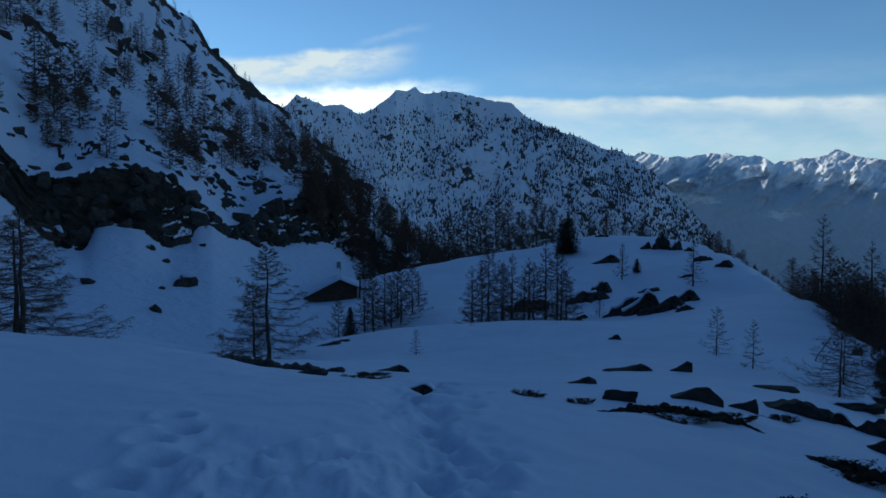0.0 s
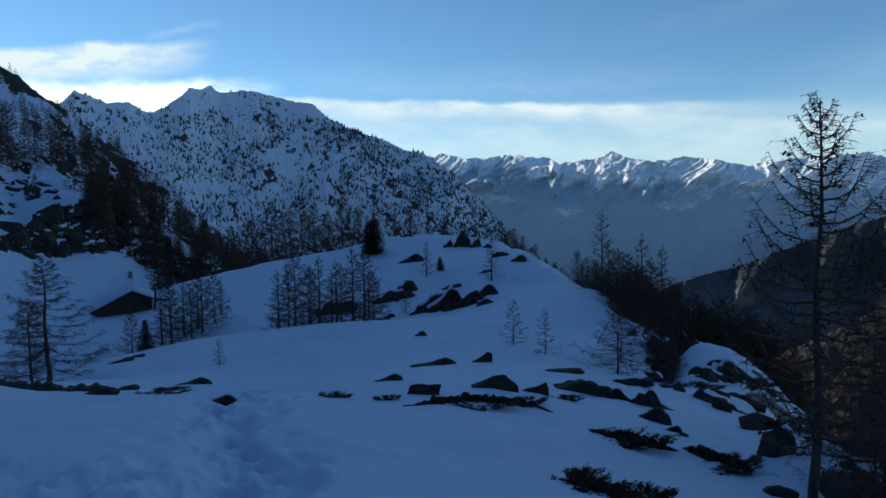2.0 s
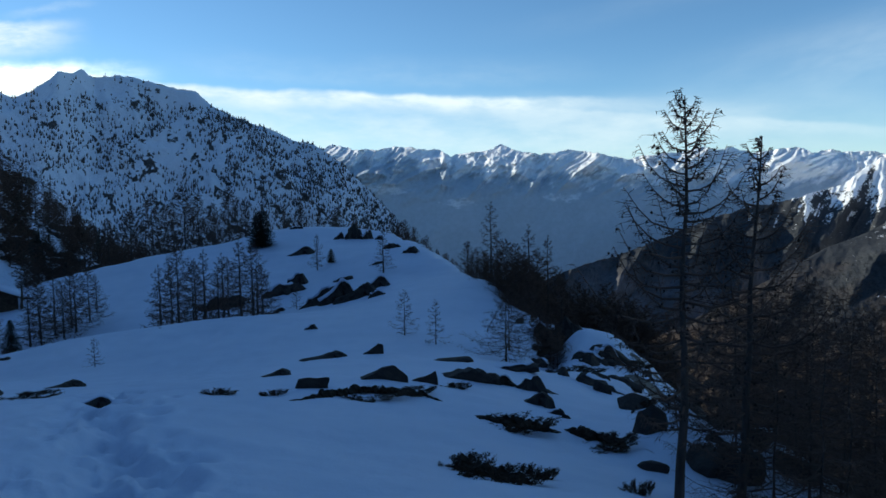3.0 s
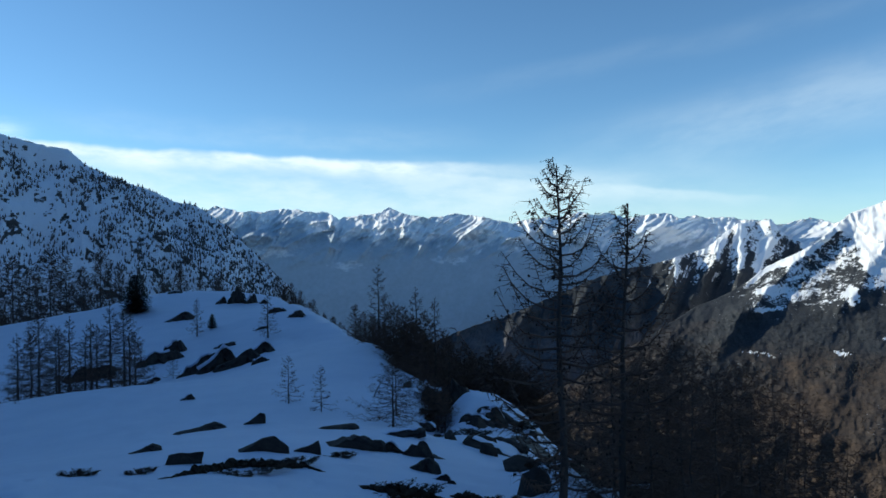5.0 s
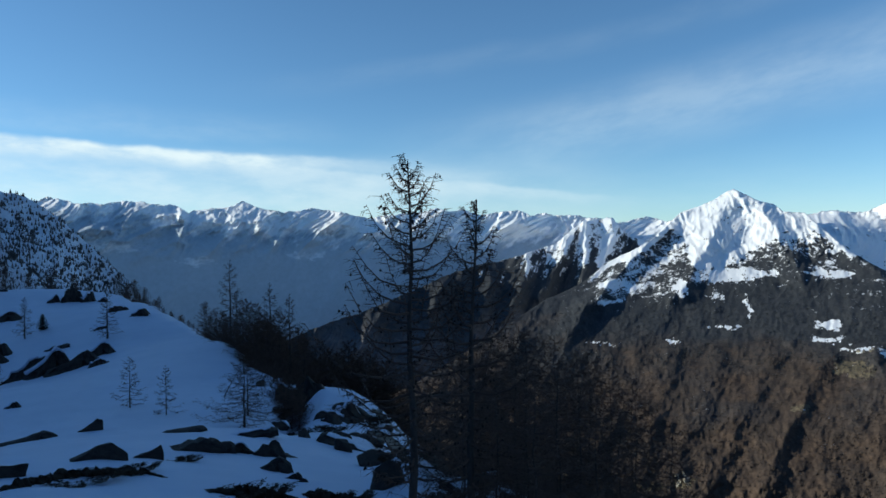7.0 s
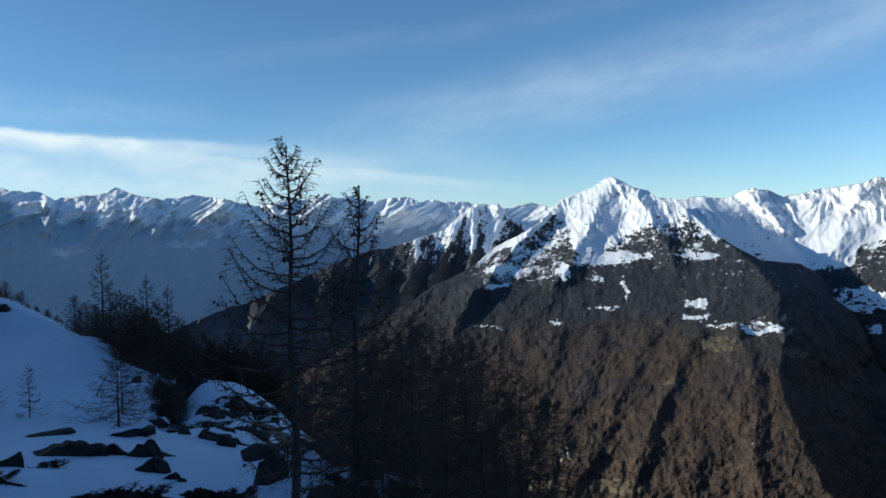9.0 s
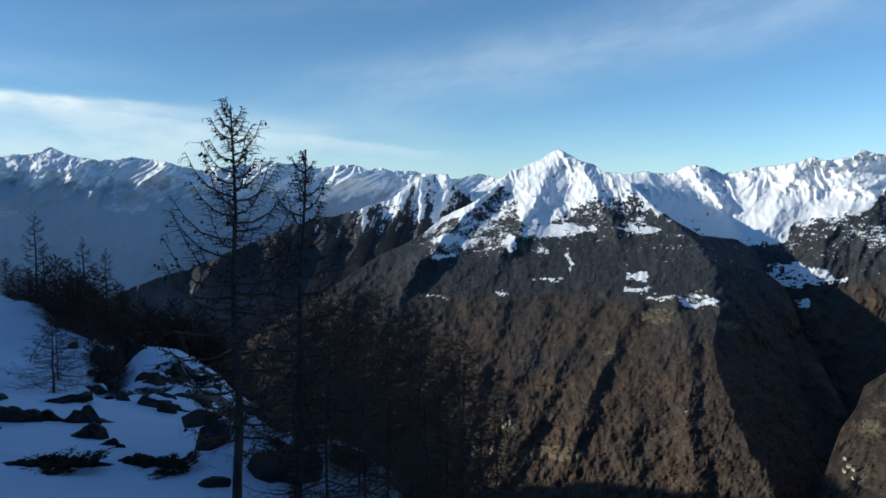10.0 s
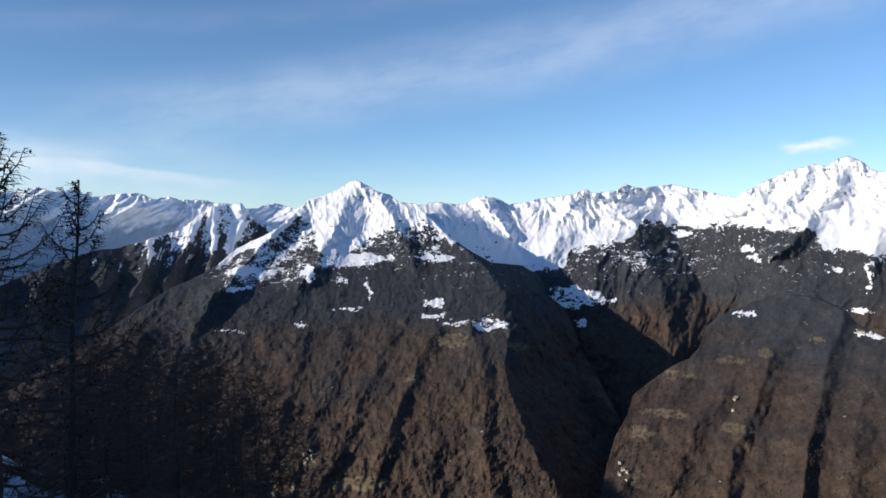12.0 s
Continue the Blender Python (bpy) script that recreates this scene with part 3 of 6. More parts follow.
def build_shaded_mountain():
    az = np.linspace(-22, 25, 340)
    pts, v = loft([PEAK_FOOT, PEAK_MID, PEAK_CREST, PEAK_BACK], az, 180)
    g = slope_detail(pts, v, az, 30, 0.35, 26, 70, [(2, 0.12)])
    crest = np.exp(-((v - 2) / 0.05) ** 2)
    pts[..., 2] += crest * 3 * fbm(az[None, :] * 2.2, v * 0, 4, 0.6, 75)
    x, y = pts[..., 0], pts[..., 1]
    aa, ee = angles(pts)
    top = np.interp(aa, [c[0] for c in PEAK_CREST], [c[1] for c in PEAK_CREST])
    speck = fbm(aa * 2.6 + 0.5 * ee, ee * 2.2, 5, 0.66, 79)
    slabs = fbm(aa * 0.8, ee * 0.8, 4, 0.6, 77)
    bare = smooth(speck + 0.35 * slabs, 0.12, 0.32) * smooth(ee, top, top - 0.6)
    rim = np.exp(-((v - 2) / 0.012) ** 2) * smooth(fbm(az[None, :] * 1.3, v * 0, 3, 0.6, 78), -0.25, 0.1)
    d = aa - along(PEAK_RIB, ee)
    seam = smooth(d, -0.5, 0.0) * (1 - smooth(d, 0.0, 0.25)) * (1 - smooth(ee, 4.5, 5.2))
    cover = 0.93 - 0.55 * bare - 0.7 * rim - 0.5 * seam * smooth(speck, -0.3, 0.1) - 0.10 * (1 - smooth(ee, -3, 1))
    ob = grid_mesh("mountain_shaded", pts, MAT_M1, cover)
    tagged(ob, "shaded snowy mountain dotted with bare larches", "mountain", kind="structure")
    return pts, v


SHADED_PTS, SHADED_V = build_shaded_mountain()

# ---- the ranges over the valley, each worked out by bearing, height angle and range ----
def ends(line, ee, soft=0.8):
    """1 along the line's stretch of height angles, fading past its ends."""
    return smooth(ee, line[0][1] - soft, line[0][1] + soft) * (1 - smooth(ee, line[-1][1] - 0.2, line[-1][1] + soft))


def rib(aa, ee, line, left, right, high, bend=0.0):
    """A ridge that runs down the slope along a line: its widths to both sides in degrees, and how far it stands out."""
    d = aa - along(line, ee) + bend
    t = np.clip(np.where(d < 0, 1 + d / left, 1 - d / right), 0, 1)
    return high * t ** 1.15 * ends(line, ee)


def crease(aa, ee, line, fall, wide, bend=0.0, recover=1e6):
    """Past this line the slope turns away, falling back so many metres a degree, and comes forward again after that."""
    d = aa - along(line, ee) + bend
    near = np.clip(d, 0, wide)
    return -fall * (np.sqrt(near * near + 0.02) - 0.141) * (1 - smooth(d, wide, wide + recover))


def ravines(aa, ee, scale, lean, high, seed, long=0.28, octaves=5, gain=0.5):
    """Branching ravines that run down the slope, leaning by so many degrees a degree."""
    warp = 0.9 * fbm(aa * 0.45 * scale, ee * 0.5 * scale, 3, 0.5, seed + 7)
    u = (aa - lean * ee) * scale + warp
    return high * (ridged(u, ee * scale * long + 0.6 * warp, octaves, gain, seed) - 0.45)


def mountain_side(name, mat, az, low, crest, table, nv, relief, cover, back, label, category, field=None, teeth=0.05, tooth=1.4):
    """A mountainside: crest line over the bearings, range by height angle, relief towards the viewer, and its back."""
    c = np.array(crest, float)
    top = np.interp(az, c[:, 0], c[:, 1])
    top = top + teeth * fbm(az * tooth, 0 * az, 5, 0.62, 31) + 0.4 * teeth * fbm(az * tooth * 6, 0 * az, 3, 0.6, 37)
    v = np.linspace(0, 1, nv)[:, None] ** 0.85
    ee = low + (top - low)[None, :] * v
    aa = az[None, :] + 0 * ee
    t = np.array(table, float)
    r = np.interp(ee, t[:, 0], t[:, 1]) - relief(aa, ee, top[None, :])
    pts = np.moveaxis(place(aa, ee, r), 0, -1)
    snow = cover(aa, ee, top[None, :])
    meadow = field(aa, ee) if field else 0 * snow
    s = np.linspace(0, 1, 14)[1:, None]
    far = r[-1][None] + back[0] * s
    tail = np.moveaxis(place(aa[:1] + 0 * s, 0 * s + 0 * az, far), 0, -1)
    tail[..., 2] = pts[-1, :, 2][None] - back[1] * s ** 0.8
    pts = np.concatenate([pts, tail])
    grow = np.ones((len(s), 1))
    ob = grid_mesh(name, pts, mat, np.concatenate([snow, snow[-1:] * grow]), np.concatenate([meadow, meadow[-1:] * grow]))
    tagged(ob, label, category, kind="structure")
    return pts


def patches(az, el, spots, seed=401, ragged=1.7):
    """Snowy clearings: (bearing, height angle, half width, half height) in degrees, torn at the edges."""
    m = np.zeros_like(el)
    ja = az + ragged * (0.35 * fbm(az * 1.7, el * 2.4, 4, 0.6, seed + 8) + 0.12 * fbm(az * 6, el * 9, 3, 0.6, seed + 3))
    je = el + ragged * (0.22 * fbm(az * 1.4, el * 3, 4, 0.6, seed + 10) + 0.08 * fbm(az * 5, el * 10, 3, 0.6, seed + 5))
    for a, e, w, h in spots:
        d = ((ja - a) / w) ** 2 + ((je - e) / (0.8 * h)) ** 2
        m = np.maximum(m, 1 - smooth(d, 0.6, 1.6))
    return m * np.clip(0.78 + 1.6 * fbm(az * 2.6, el * 9, 4, 0.68, seed), 0.1, 1.15)


# ---- far range over the main valley ----
FAR_CREST = [(4, 3.3), (13.3, 3.5), (14.7, 3.53), (15.2, 3.78), (17.2, 3.4), (18.7, 3.29), (20.0, 3.59), (21.2, 3.61), (22.4, 3.31), (23.5, 3.32), (24.5, 2.76), (25.4, 3.02), (26.7, 3.11),
             (27.7, 3.33), (28.4, 3.64), (29.3, 3.33), (30.1, 3.02), (31.5, 2.75), (33.7, 3.09), (35.9, 2.81), (36.8, 2.53), (38.1, 2.25), (39.0, 2.47), (41.7, 2.66), (43.3, 2.99), (44.2, 2.76),
             (45.5, 2.87), (46.8, 2.41), (47.9, 2.61), (50.0, 2.74), (50.9, 2.33), (51.7, 2.53), (52.6, 2.3), (54.2, 2.35), (55.1, 2.03), (55.9, 2.1), (57.5, 1.6), (58.3, 1.75), (59.8, 2.01), (61.0, 1.69), (72, 1.6)]


def far_relief(aa, ee, top):
    high = smooth(ee, -1.5, 2.5)
    return 480 - 22 * np.clip(aa - 38, 0, 22) + (high * (ravines(aa, ee, 0.34, 0.9, 240, 90, 0.7, 6, 0.6) + 60 * fbm(aa * 0.5, ee * 1.0, 4, 0.6, 96))
            + (1 - 0.6 * high) * ravines(aa, ee, 0.22, 0.6, 16, 99, 0.2, 3, 0.45))


def far_cover(aa, ee, top):
    line = np.interp(aa, [4, 22, 27, 34, 40, 52, 72], [2.8, 2.4, 1.15, 0.8, 0.6, 0.3, 0.2])
    streak = fbm((aa - 1.0 * ee) * 1.1, ee * 0.9, 6, 0.66, 98)
    low = 0.15 + 0.30 * patches(aa, ee, [(33.0, -0.6, 1.6, 0.25), (25.2, -0.9, 1.5, 0.35), (18.5, 0.3, 2.5, 0.5), (45, -0.4, 2.0, 0.3)], 431)
    return low + (1.0 - low) * smooth(ee + 1.5 * streak, line - 0.7, line + 0.9)


mountain_side("mountain_far_range", MAT_FAR_HAZE, np.linspace(4, 72, 1150), -13, FAR_CREST, [(-13, 3900), (-3, 4180), (0, 4290), (1.5, 4375), (2.5, 4480), (3.7, 4640)], 190, far_relief, far_cover, (300, 200),
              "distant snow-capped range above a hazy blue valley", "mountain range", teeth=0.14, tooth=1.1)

# ---- steep snowy spur behind the brown slope ----
SPUR_CREST = [(27, -10.5), (30, -8.0), (32.7, -6.6), (34.9, -5.8), (37.2, -5.2), (39.4, -4.3), (41.6, -3.4), (43.9, -2.4), (46.1, -1.6), (48.3, -1.2), (50.5, -0.6), (52.3, -0.1), (53.3, 0.5), (54.0, 1.2), (54.8, 1.8), (55.5, 1.9), (57.1, 2.1), (57.5, 1.43), (58.3, 0.58), (59.8, 0.1), (64, -0.5)]
SPUR_RIBS = [[(48.6, -6.0), (50.0, -3.6), (50.6, -0.6)], [(51.4, -4.5), (52.2, -2.4), (53.1, -1.2), (53.7, 0.8)], [(54.0, -5.0), (54.6, -2.8), (55.1, -0.7), (55.1, 1.8)], [(55.0, -4.6), (55.6, -2.8), (56.2, -1.5), (57.1, 0.6), (57.0, 2.0)],
             [(45.6, -8.0), (46.6, -5.6), (47.6, -3.0)], [(41, -10), (42.4, -7.0), (43.8, -3.0)], [(35, -11), (37.2, -8.0), (39.2, -4.6)]]


def spur_relief(aa, ee, top):
    wave = 0.25 * fbm(aa * 1.2, ee * 1.2, 3, 0.6, 126)
    total = ravines(aa, ee, 0.8, 0.5, 55, 127, 0.35)
    for line in SPUR_RIBS:
        total = total + rib(aa, ee, line, 1.4, 1.1, 85, wave)
    return total - 28 * np.clip(aa - 44, 0, 14) - 40 * np.clip(aa - 44, -17, 0)


def spur_cover(aa, ee, top):
    lit = 0 * ee
    for line in SPUR_RIBS[:4]:
        d = aa - along(line, ee) + 0.25 * fbm(aa * 1.2, ee * 1.2, 3, 0.6, 126)
        lit = np.maximum(lit, smooth(d, -0.9, -0.15) * (1 - smooth(d, 0.05, 0.5)) * ends(line, ee))
    streak = fbm((aa - 0.4 * ee) * 2.2, ee * 0.9, 5, 0.68, 128)
    high = smooth(ee + 1.1 * streak, -3.2, 1.0) * smooth(aa, 43, 49)
    return 0.12 + 0.30 * high + 0.34 * lit * smooth(ee, -4.0, -1.0) + 0.4 * smooth(ee, top - 0.5, top) * smooth(aa, 50, 53) - 0.2 * (1 - smooth(aa, 43, 48)) + 0.75 * streak * smooth(ee, -5, -1.5) * smooth(aa, 42, 48)


mountain_side("mountain_spur", MAT_SPUR_HAZE, np.linspace(27, 64, 610), -19, SPUR_CREST, [(-19, 2640), (-10, 2990), (-5, 3370), (0, 3750), (2.3, 3950)], 180, spur_relief, spur_cover, (400, 300),
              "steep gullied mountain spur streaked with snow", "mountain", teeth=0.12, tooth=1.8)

# ---- white pyramid with brown forested flanks ----
PYR_CREST = [(27, -17.5), (33, -14.4), (39.0, -11.8), (41.6, -10.66), (46.1, -8.01), (49.1, -6.11), (51.8, -4.32), (53.8, -3.46), (55.2, -2.64), (56.7, -1.38), (58.4, -0.53), (59.7, 0.11), (60.7, 0.98), (62.0, 2.29),
             (63.3, 2.73), (64.4, 3.18), (65.3, 3.75), (65.8, 3.9), (66.6, 3.49), (67.3, 3.05), (68.4, 2.73), (69.1, 2.15), (70.4, 2.06), (70.8, 1.66), (72.0, 0.49), (73.3, -0.72), (74.6, -1.63),
             (76.4, -2.66), (78.9, -2.89), (80.2, -3.77), (80.7, -5.09), (82.1, -6.18), (82.8, -7.7), (83.4, -9.42), (84.7, -11.52), (86.4, -14.6), (86.9, -24)]
PYR_TURN = [(82.6, -22.2), (81.7, -20.4), (80.4, -18.4), (79.0, -15.9), (77.9, -13.0), (77.3, -10.4), (77.9, -8.2), (77.3, -5.1), (75.5, -2.9), (72.8, -0.6), (70.8, 1.7)]
PYR_RIBS = [([(76.8, -21.3), (75.9, -17.2), (75.7, -13.0), (75.5, -10.4), (74.8, -7.6)], 2.6, 1.2, 120), ([(66.4, -21.2), (68.3, -15.5), (69.9, -11.7), (71.9, -8.0)], 2.2, 1.2, 105),
            ([(62.4, -20.2), (64.2, -16.6), (66.1, -12.9), (68.3, -8.2)], 1.8, 1.0, 70), ([(60.7, -20.0), (61.6, -16.1), (63.4, -12.8), (64.8, -8.6)], 1.5, 0.9, 55),
            ([(59.5, -18.7), (59.9, -12.6), (61.3, -8.2)], 1.6, 1.0, 55), ([(71.6, -21), (71.9, -18.0), (72.2, -15.6)], 1.5, 0.7, 50),
            ([(55.4, -4.8), (57.1, -2.7), (58.8, -1.0), (60.7, 1.0)], 1.5, 1.6, 80), ([(61.4, -4.6), (63.1, -1.5), (64.4, 1.2), (65.8, 3.8)], 2.0, 2.2, 70), ([(70.6, -3.2), (69.7, -1.5), (68.8, 0.3), (67.1, 3.2)], 1.6, 1.3, 60),
            ([(87.0, -15.6), (84.7, -13.0), (82.6, -11.2), (80.2, -9.5), (78.4, -8.0)], 1.6, 1.8, 150), ([(52, -10.5), (53.5, -7.5), (55, -4.5)], 1.8, 1.3, 70), ([(45, -14), (47.5, -11), (50, -7.5)], 2.0, 1.4, 70)]
PYR_SNOWLINE = [(54, -2.0), (61.6, 0.9), (62.4, 0.2), (63.1, -1.7), (64.4, -1.9), (66.2, -0.85), (67.9, 0.2), (69.7, 0.65), (70.8, 0.95), (71.4, 0.9), (72.2, -0.2), (73.2, 0.2)]
PYR_CLEARINGS = [(64.9, -2.5, 2.0, 0.42), (66.6, -2.25, 2.0, 0.34), (57.5, -3.18, 1.57, 0.3), (56.7, -4.39, 1.18, 0.22), (62.0, -3.42, 0.45, 0.66), (64.6, -3.97, 0.26, 0.36), (66.7, -4.88, 0.16, 1.2), (65.2, -6.21, 1.32, 0.15), (61.5, -7.35, 0.69, 0.2),
                 (56.4, -7.67, 1.04, 0.11), (72.0, -5.85, 1.17, 0.32), (71.8, -6.85, 1.19, 0.24), (73.8, -7.37, 1.08, 0.27), (76.5, -7.5, 1.2, 0.7), (71.9, -2.24, 1.5, 0.3), (54.0, -2.6, 0.5, 0.2)]


def pyramid_relief(aa, ee, top):
    wave = 0.5 * fbm(aa * 0.7, ee * 0.6, 4, 0.55, 143) + 0.12 * fbm(aa * 3, ee * 2.4, 3, 0.6, 144)
    total = ravines(aa, ee, 0.33, 0.38, 12, 140, 0.3, 3, 0.5) + ravines(aa, ee, 1.3, 0.4, 8, 147, 0.7, 3, 0.5) + 15 * fbm(aa * 0.9, ee * 0.9, 5, 0.6, 151)
    total = total + smooth(ee, -2.5, 0) * (ravines(aa, ee, 0.9, -0.3, 42, 152, 0.7, 5, 0.6))
    for line, left, right, high in PYR_RIBS:
        total = total + rib(aa, ee, line, left, right, high * (0.2 + 0.8 * smooth(ee, -9, -5)), wave)
    return total + crease(aa, ee, PYR_TURN, 112, 5.5, wave)


def pyramid_cover(aa, ee, top):
    line = np.array(PYR_SNOWLINE)
    edge = np.interp(aa, line[:, 0], line[:, 1])
    tear = fbm(aa * 1.5, ee * 2.6, 5, 0.68, 145)
    bands = fbm(aa * 1.6 - ee, ee * 3.6, 6, 0.72, 146)
    peak = smooth(aa, 61.3, 62.2) * (1 - smooth(aa, 70.8, 72.0))
    cover = 0.10 + 0.85 * peak * smooth(ee + 0.75 * tear, edge - 0.5, edge + 0.45)
    cover += 0.30 * peak * smooth(ee + 1.2 * bands, edge - 2.2, edge) * (1 - smooth(ee, edge - 0.2, edge + 0.4))
    cover += 0.80 * smooth(ee + 0.25 * tear, top - 0.62, top - 0.25) * smooth(aa, 54.5, 57) * (1 - peak) * (1 - smooth(aa, 72, 74))
    cover += (0.10 + 0.26 * smooth(bands + 0.4 * tear, -0.15, 0.3)) * smooth(aa, 54.5, 57.5) * (1 - smooth(aa, 61.6, 62.8)) * smooth(ee, -5.2, -3.6)
    cover += 0.40 * smooth(bands + tear, 0.0, 0.4) * smooth(aa, 70, 71.4) * (1 - smooth(aa, 74, 75)) * smooth(ee, -2.6, -1.4)
    cover -= 0.55 * peak * smooth(fbm(aa * 2.8 + 0.6 * ee, ee * 4.2, 5, 0.7, 148), 0.20, 0.38)
    cover += 0.16 * smooth(ee + 1.5 * tear, -6.5, -2.5) * smooth(aa, 52, 56)
    return cover + 0.85 * patches(aa, ee, PYR_CLEARINGS)


def pyramid_fields(aa, ee):
    return patches(aa, ee, [(73.5, -8.76, 1.3, 0.7), (70.0, -11.68, 0.5, 0.5), (62.2, -17.42, 0.76, 0.6), (65.6, -19.35, 2.6, 0.6), (78.6, -9.2, 0.8, 0.4), (59.5, -17.9, 1.2, 0.3)], 411)


PYRAMID_PTS = mountain_side("mountain_pyramid", MAT_FOREST, np.linspace(27, 86.9, 900), -28, PYR_CREST, [(-28, 1420), (-17, 1760), (-13, 1960), (-8, 2350), (-5, 2620), (-2, 2950), (0, 3130), (4, 3480)], 260, pyramid_relief, pyramid_cover, (500, 330),
                            "white pyramid-shaped peak above brown forested slopes", "mountain", pyramid_fields)

# ---- snowy range behind the gorge ----
N_CREST = [(64, 0.8), (66.2, 0.96), (70.8, 1.97), (72.0, 2.19), (72.9, 2.05), (74.0, 1.95), (75.1, 2.48), (75.8, 2.61), (76.9, 2.38), (77.8, 1.92), (78.9, 2.0), (80.0, 2.35), (81.5, 2.5), (82.6, 2.62), (83.7, 3.0), (84.3, 2.73), (86.0, 2.87), (86.6, 3.42),
           (87.7, 3.06), (90.2, 3.26), (91.8, 2.88), (93.5, 2.42), (94.5, 2.2), (95.3, 2.67), (96.8, 3.44), (98.1, 4.04), (99.7, 4.41), (100.5, 4.21), (101.1, 4.69), (101.7, 4.89), (102.6, 4.5), (103.1, 3.9), (104.0, 3.67), (110, 4), (122, 3)]
N_LINE = [(64, 0), (71.5, 0.3), (73.3, -1.1), (76.0, -2.8), (78.9, -3.0), (80.4, -3.1), (82.0, -2.9), (82.6, -1.56), (84.7, -1.12), (86.8, -0.75), (87.4, -0.4), (87.9, 0.7), (88.5, 0.7), (90.6, 0.32), (94.1, 0.29), (95.5, 0.12), (97.7, -0.14), (99.7, 0.0), (100.3, -1.1), (102.4, -1.6), (104.1, -1.85), (122, -1.5)]
N_RIBS = [([(77.9, -0.8), (77.3, 0.2), (76.4, 1.6), (75.8, 2.6)], 1.5, 1.3, 170), ([(79.9, -4.2), (80.4, -2.9), (81.7, -0.7), (82.2, 1.1), (83.7, 2.9)], 2.2, 1.8, 70),
          ([(92.0, -9.4), (92.6, -7.4), (94.2, -4.0), (94.6, -2.4)], 2.2, 1.8, 70), ([(96.8, -2.4), (98.3, -1.1), (99.7, 0.9), (101.1, 2.8), (101.7, 4.8)], 1.8, 1.6, 120), ([(97.0, 0.4), (98.0, 2.0), (99.6, 4.3)], 1.4, 1.0, 70),
          ([(83.6, -9.5), (84.2, -6.0), (84.6, -3.0), (86.0, -0.8)], 2.0, 2.0, 60), ([(103, -3.0), (104.0, 0.5), (105.0, 3.6)], 2.0, 1.6, 110), ([(89.8, 0.8), (90.6, 2.0), (91.6, 2.9)], 1.4, 1.0, 50), ([(71.4, -1.0), (72.4, 0.6), (72.2, 2.1)], 1.5, 1.2, 60)]
N_TURN = [(89.8, -6.0), (89.2, -4.1), (88.1, -2.4), (87.5, -0.7), (87.1, 0.8), (86.4, 1.7), (86.4, 3.0)]
N_BOWL = [(80.6, -4.5), (79.6, -3.0), (77.6, -0.5), (75.6, 1.4)]
N_CLEARINGS = [(82.8, -5.38, 2.04, 0.95), (85.2, -5.57, 0.9, 0.3), (83.4, -7.34, 0.48, 0.4), (95.2, -1.65, 0.38, 0.26), (95.8, -2.19, 0.43, 0.36), (101.4, -1.12, 1.5, 0.6), (101.0, -2.87, 0.5, 0.25), (103.2, -3.5, 0.16, 1.4), (102.8, -5.75, 1.09, 0.18), (90.9, -0.49, 0.71, 0.3)]


def gorge_relief(aa, ee, top):
    wave = 0.4 * fbm(aa * 0.8, ee * 0.7, 4, 0.55, 173) + 0.1 * fbm(aa * 3, ee * 2.4, 3, 0.6, 174)
    total = ravines(aa, ee, 0.42, 0.3, 55, 170, 0.3, 5, 0.58) + ravines(aa, ee, 1.3, 0.2, 24, 172, 0.6, 4, 0.62)
    total = total + smooth(ee, -1, 1) * ravines(aa, ee, 0.6, -0.35, 165, 177, 0.8, 6, 0.62)
    for line, left, right, high in N_RIBS:
        total = total + rib(aa, ee, line, left, right, high, wave)
    return total + crease(aa, ee, N_TURN, 92, 3.0, wave, 7.0) + 150 * np.clip(along(N_BOWL, ee) - aa, 0, 5) * (1 - smooth(ee, 0.9, 2.2))


def gorge_cover(aa, ee, top):
    line = np.array(N_LINE)
    edge = np.interp(aa, line[:, 0], line[:, 1])
    tear = fbm(aa * 1.4, ee * 2.2, 5, 0.68, 175)
    bands = fbm(aa * 1.0, ee * 5.5, 5, 0.68, 176)
    cover = 0.10 + 0.86 * smooth(ee + 0.65 * tear, edge - 0.45, edge + 0.4)
    cover -= 0.62 * smooth(fbm(aa * 2.6 + 0.8 * ee, ee * 4.0, 5, 0.7, 178), 0.14, 0.34) * (0.45 + 0.55 * smooth(ee, 0.5, 3))
    cover -= 0.55 * smooth(bands, 0.0, 0.3) * smooth(aa, 70, 72) * (1 - smooth(aa, 76, 79)) * (1 - smooth(ee, 0.6, 1.6))
    cover += 0.24 * smooth(bands + tear, 0.1, 0.5) * smooth(ee, -4.5, -2.5) * (1 - smooth(aa, 92, 94))
    cover += 0.16 * smooth(ee + 1.5 * tear, -7, -2.5)
    return cover + 0.85 * patches(aa, ee, N_CLEARINGS, 441)


GORGE_PTS = mountain_side("mountain_gorge_range", MAT_FOREST, np.linspace(64, 122, 760), -21, N_CREST, [(-21, 2600), (-10, 3060), (-5, 3400), (-2, 3720), (0, 3960), (2, 4200), (5, 4430)], 240, gorge_relief, gorge_cover, (300, 250),
                          "bright snowy range above dark wooded gorge slopes", "mountain range", teeth=0.10, tooth=1.6)

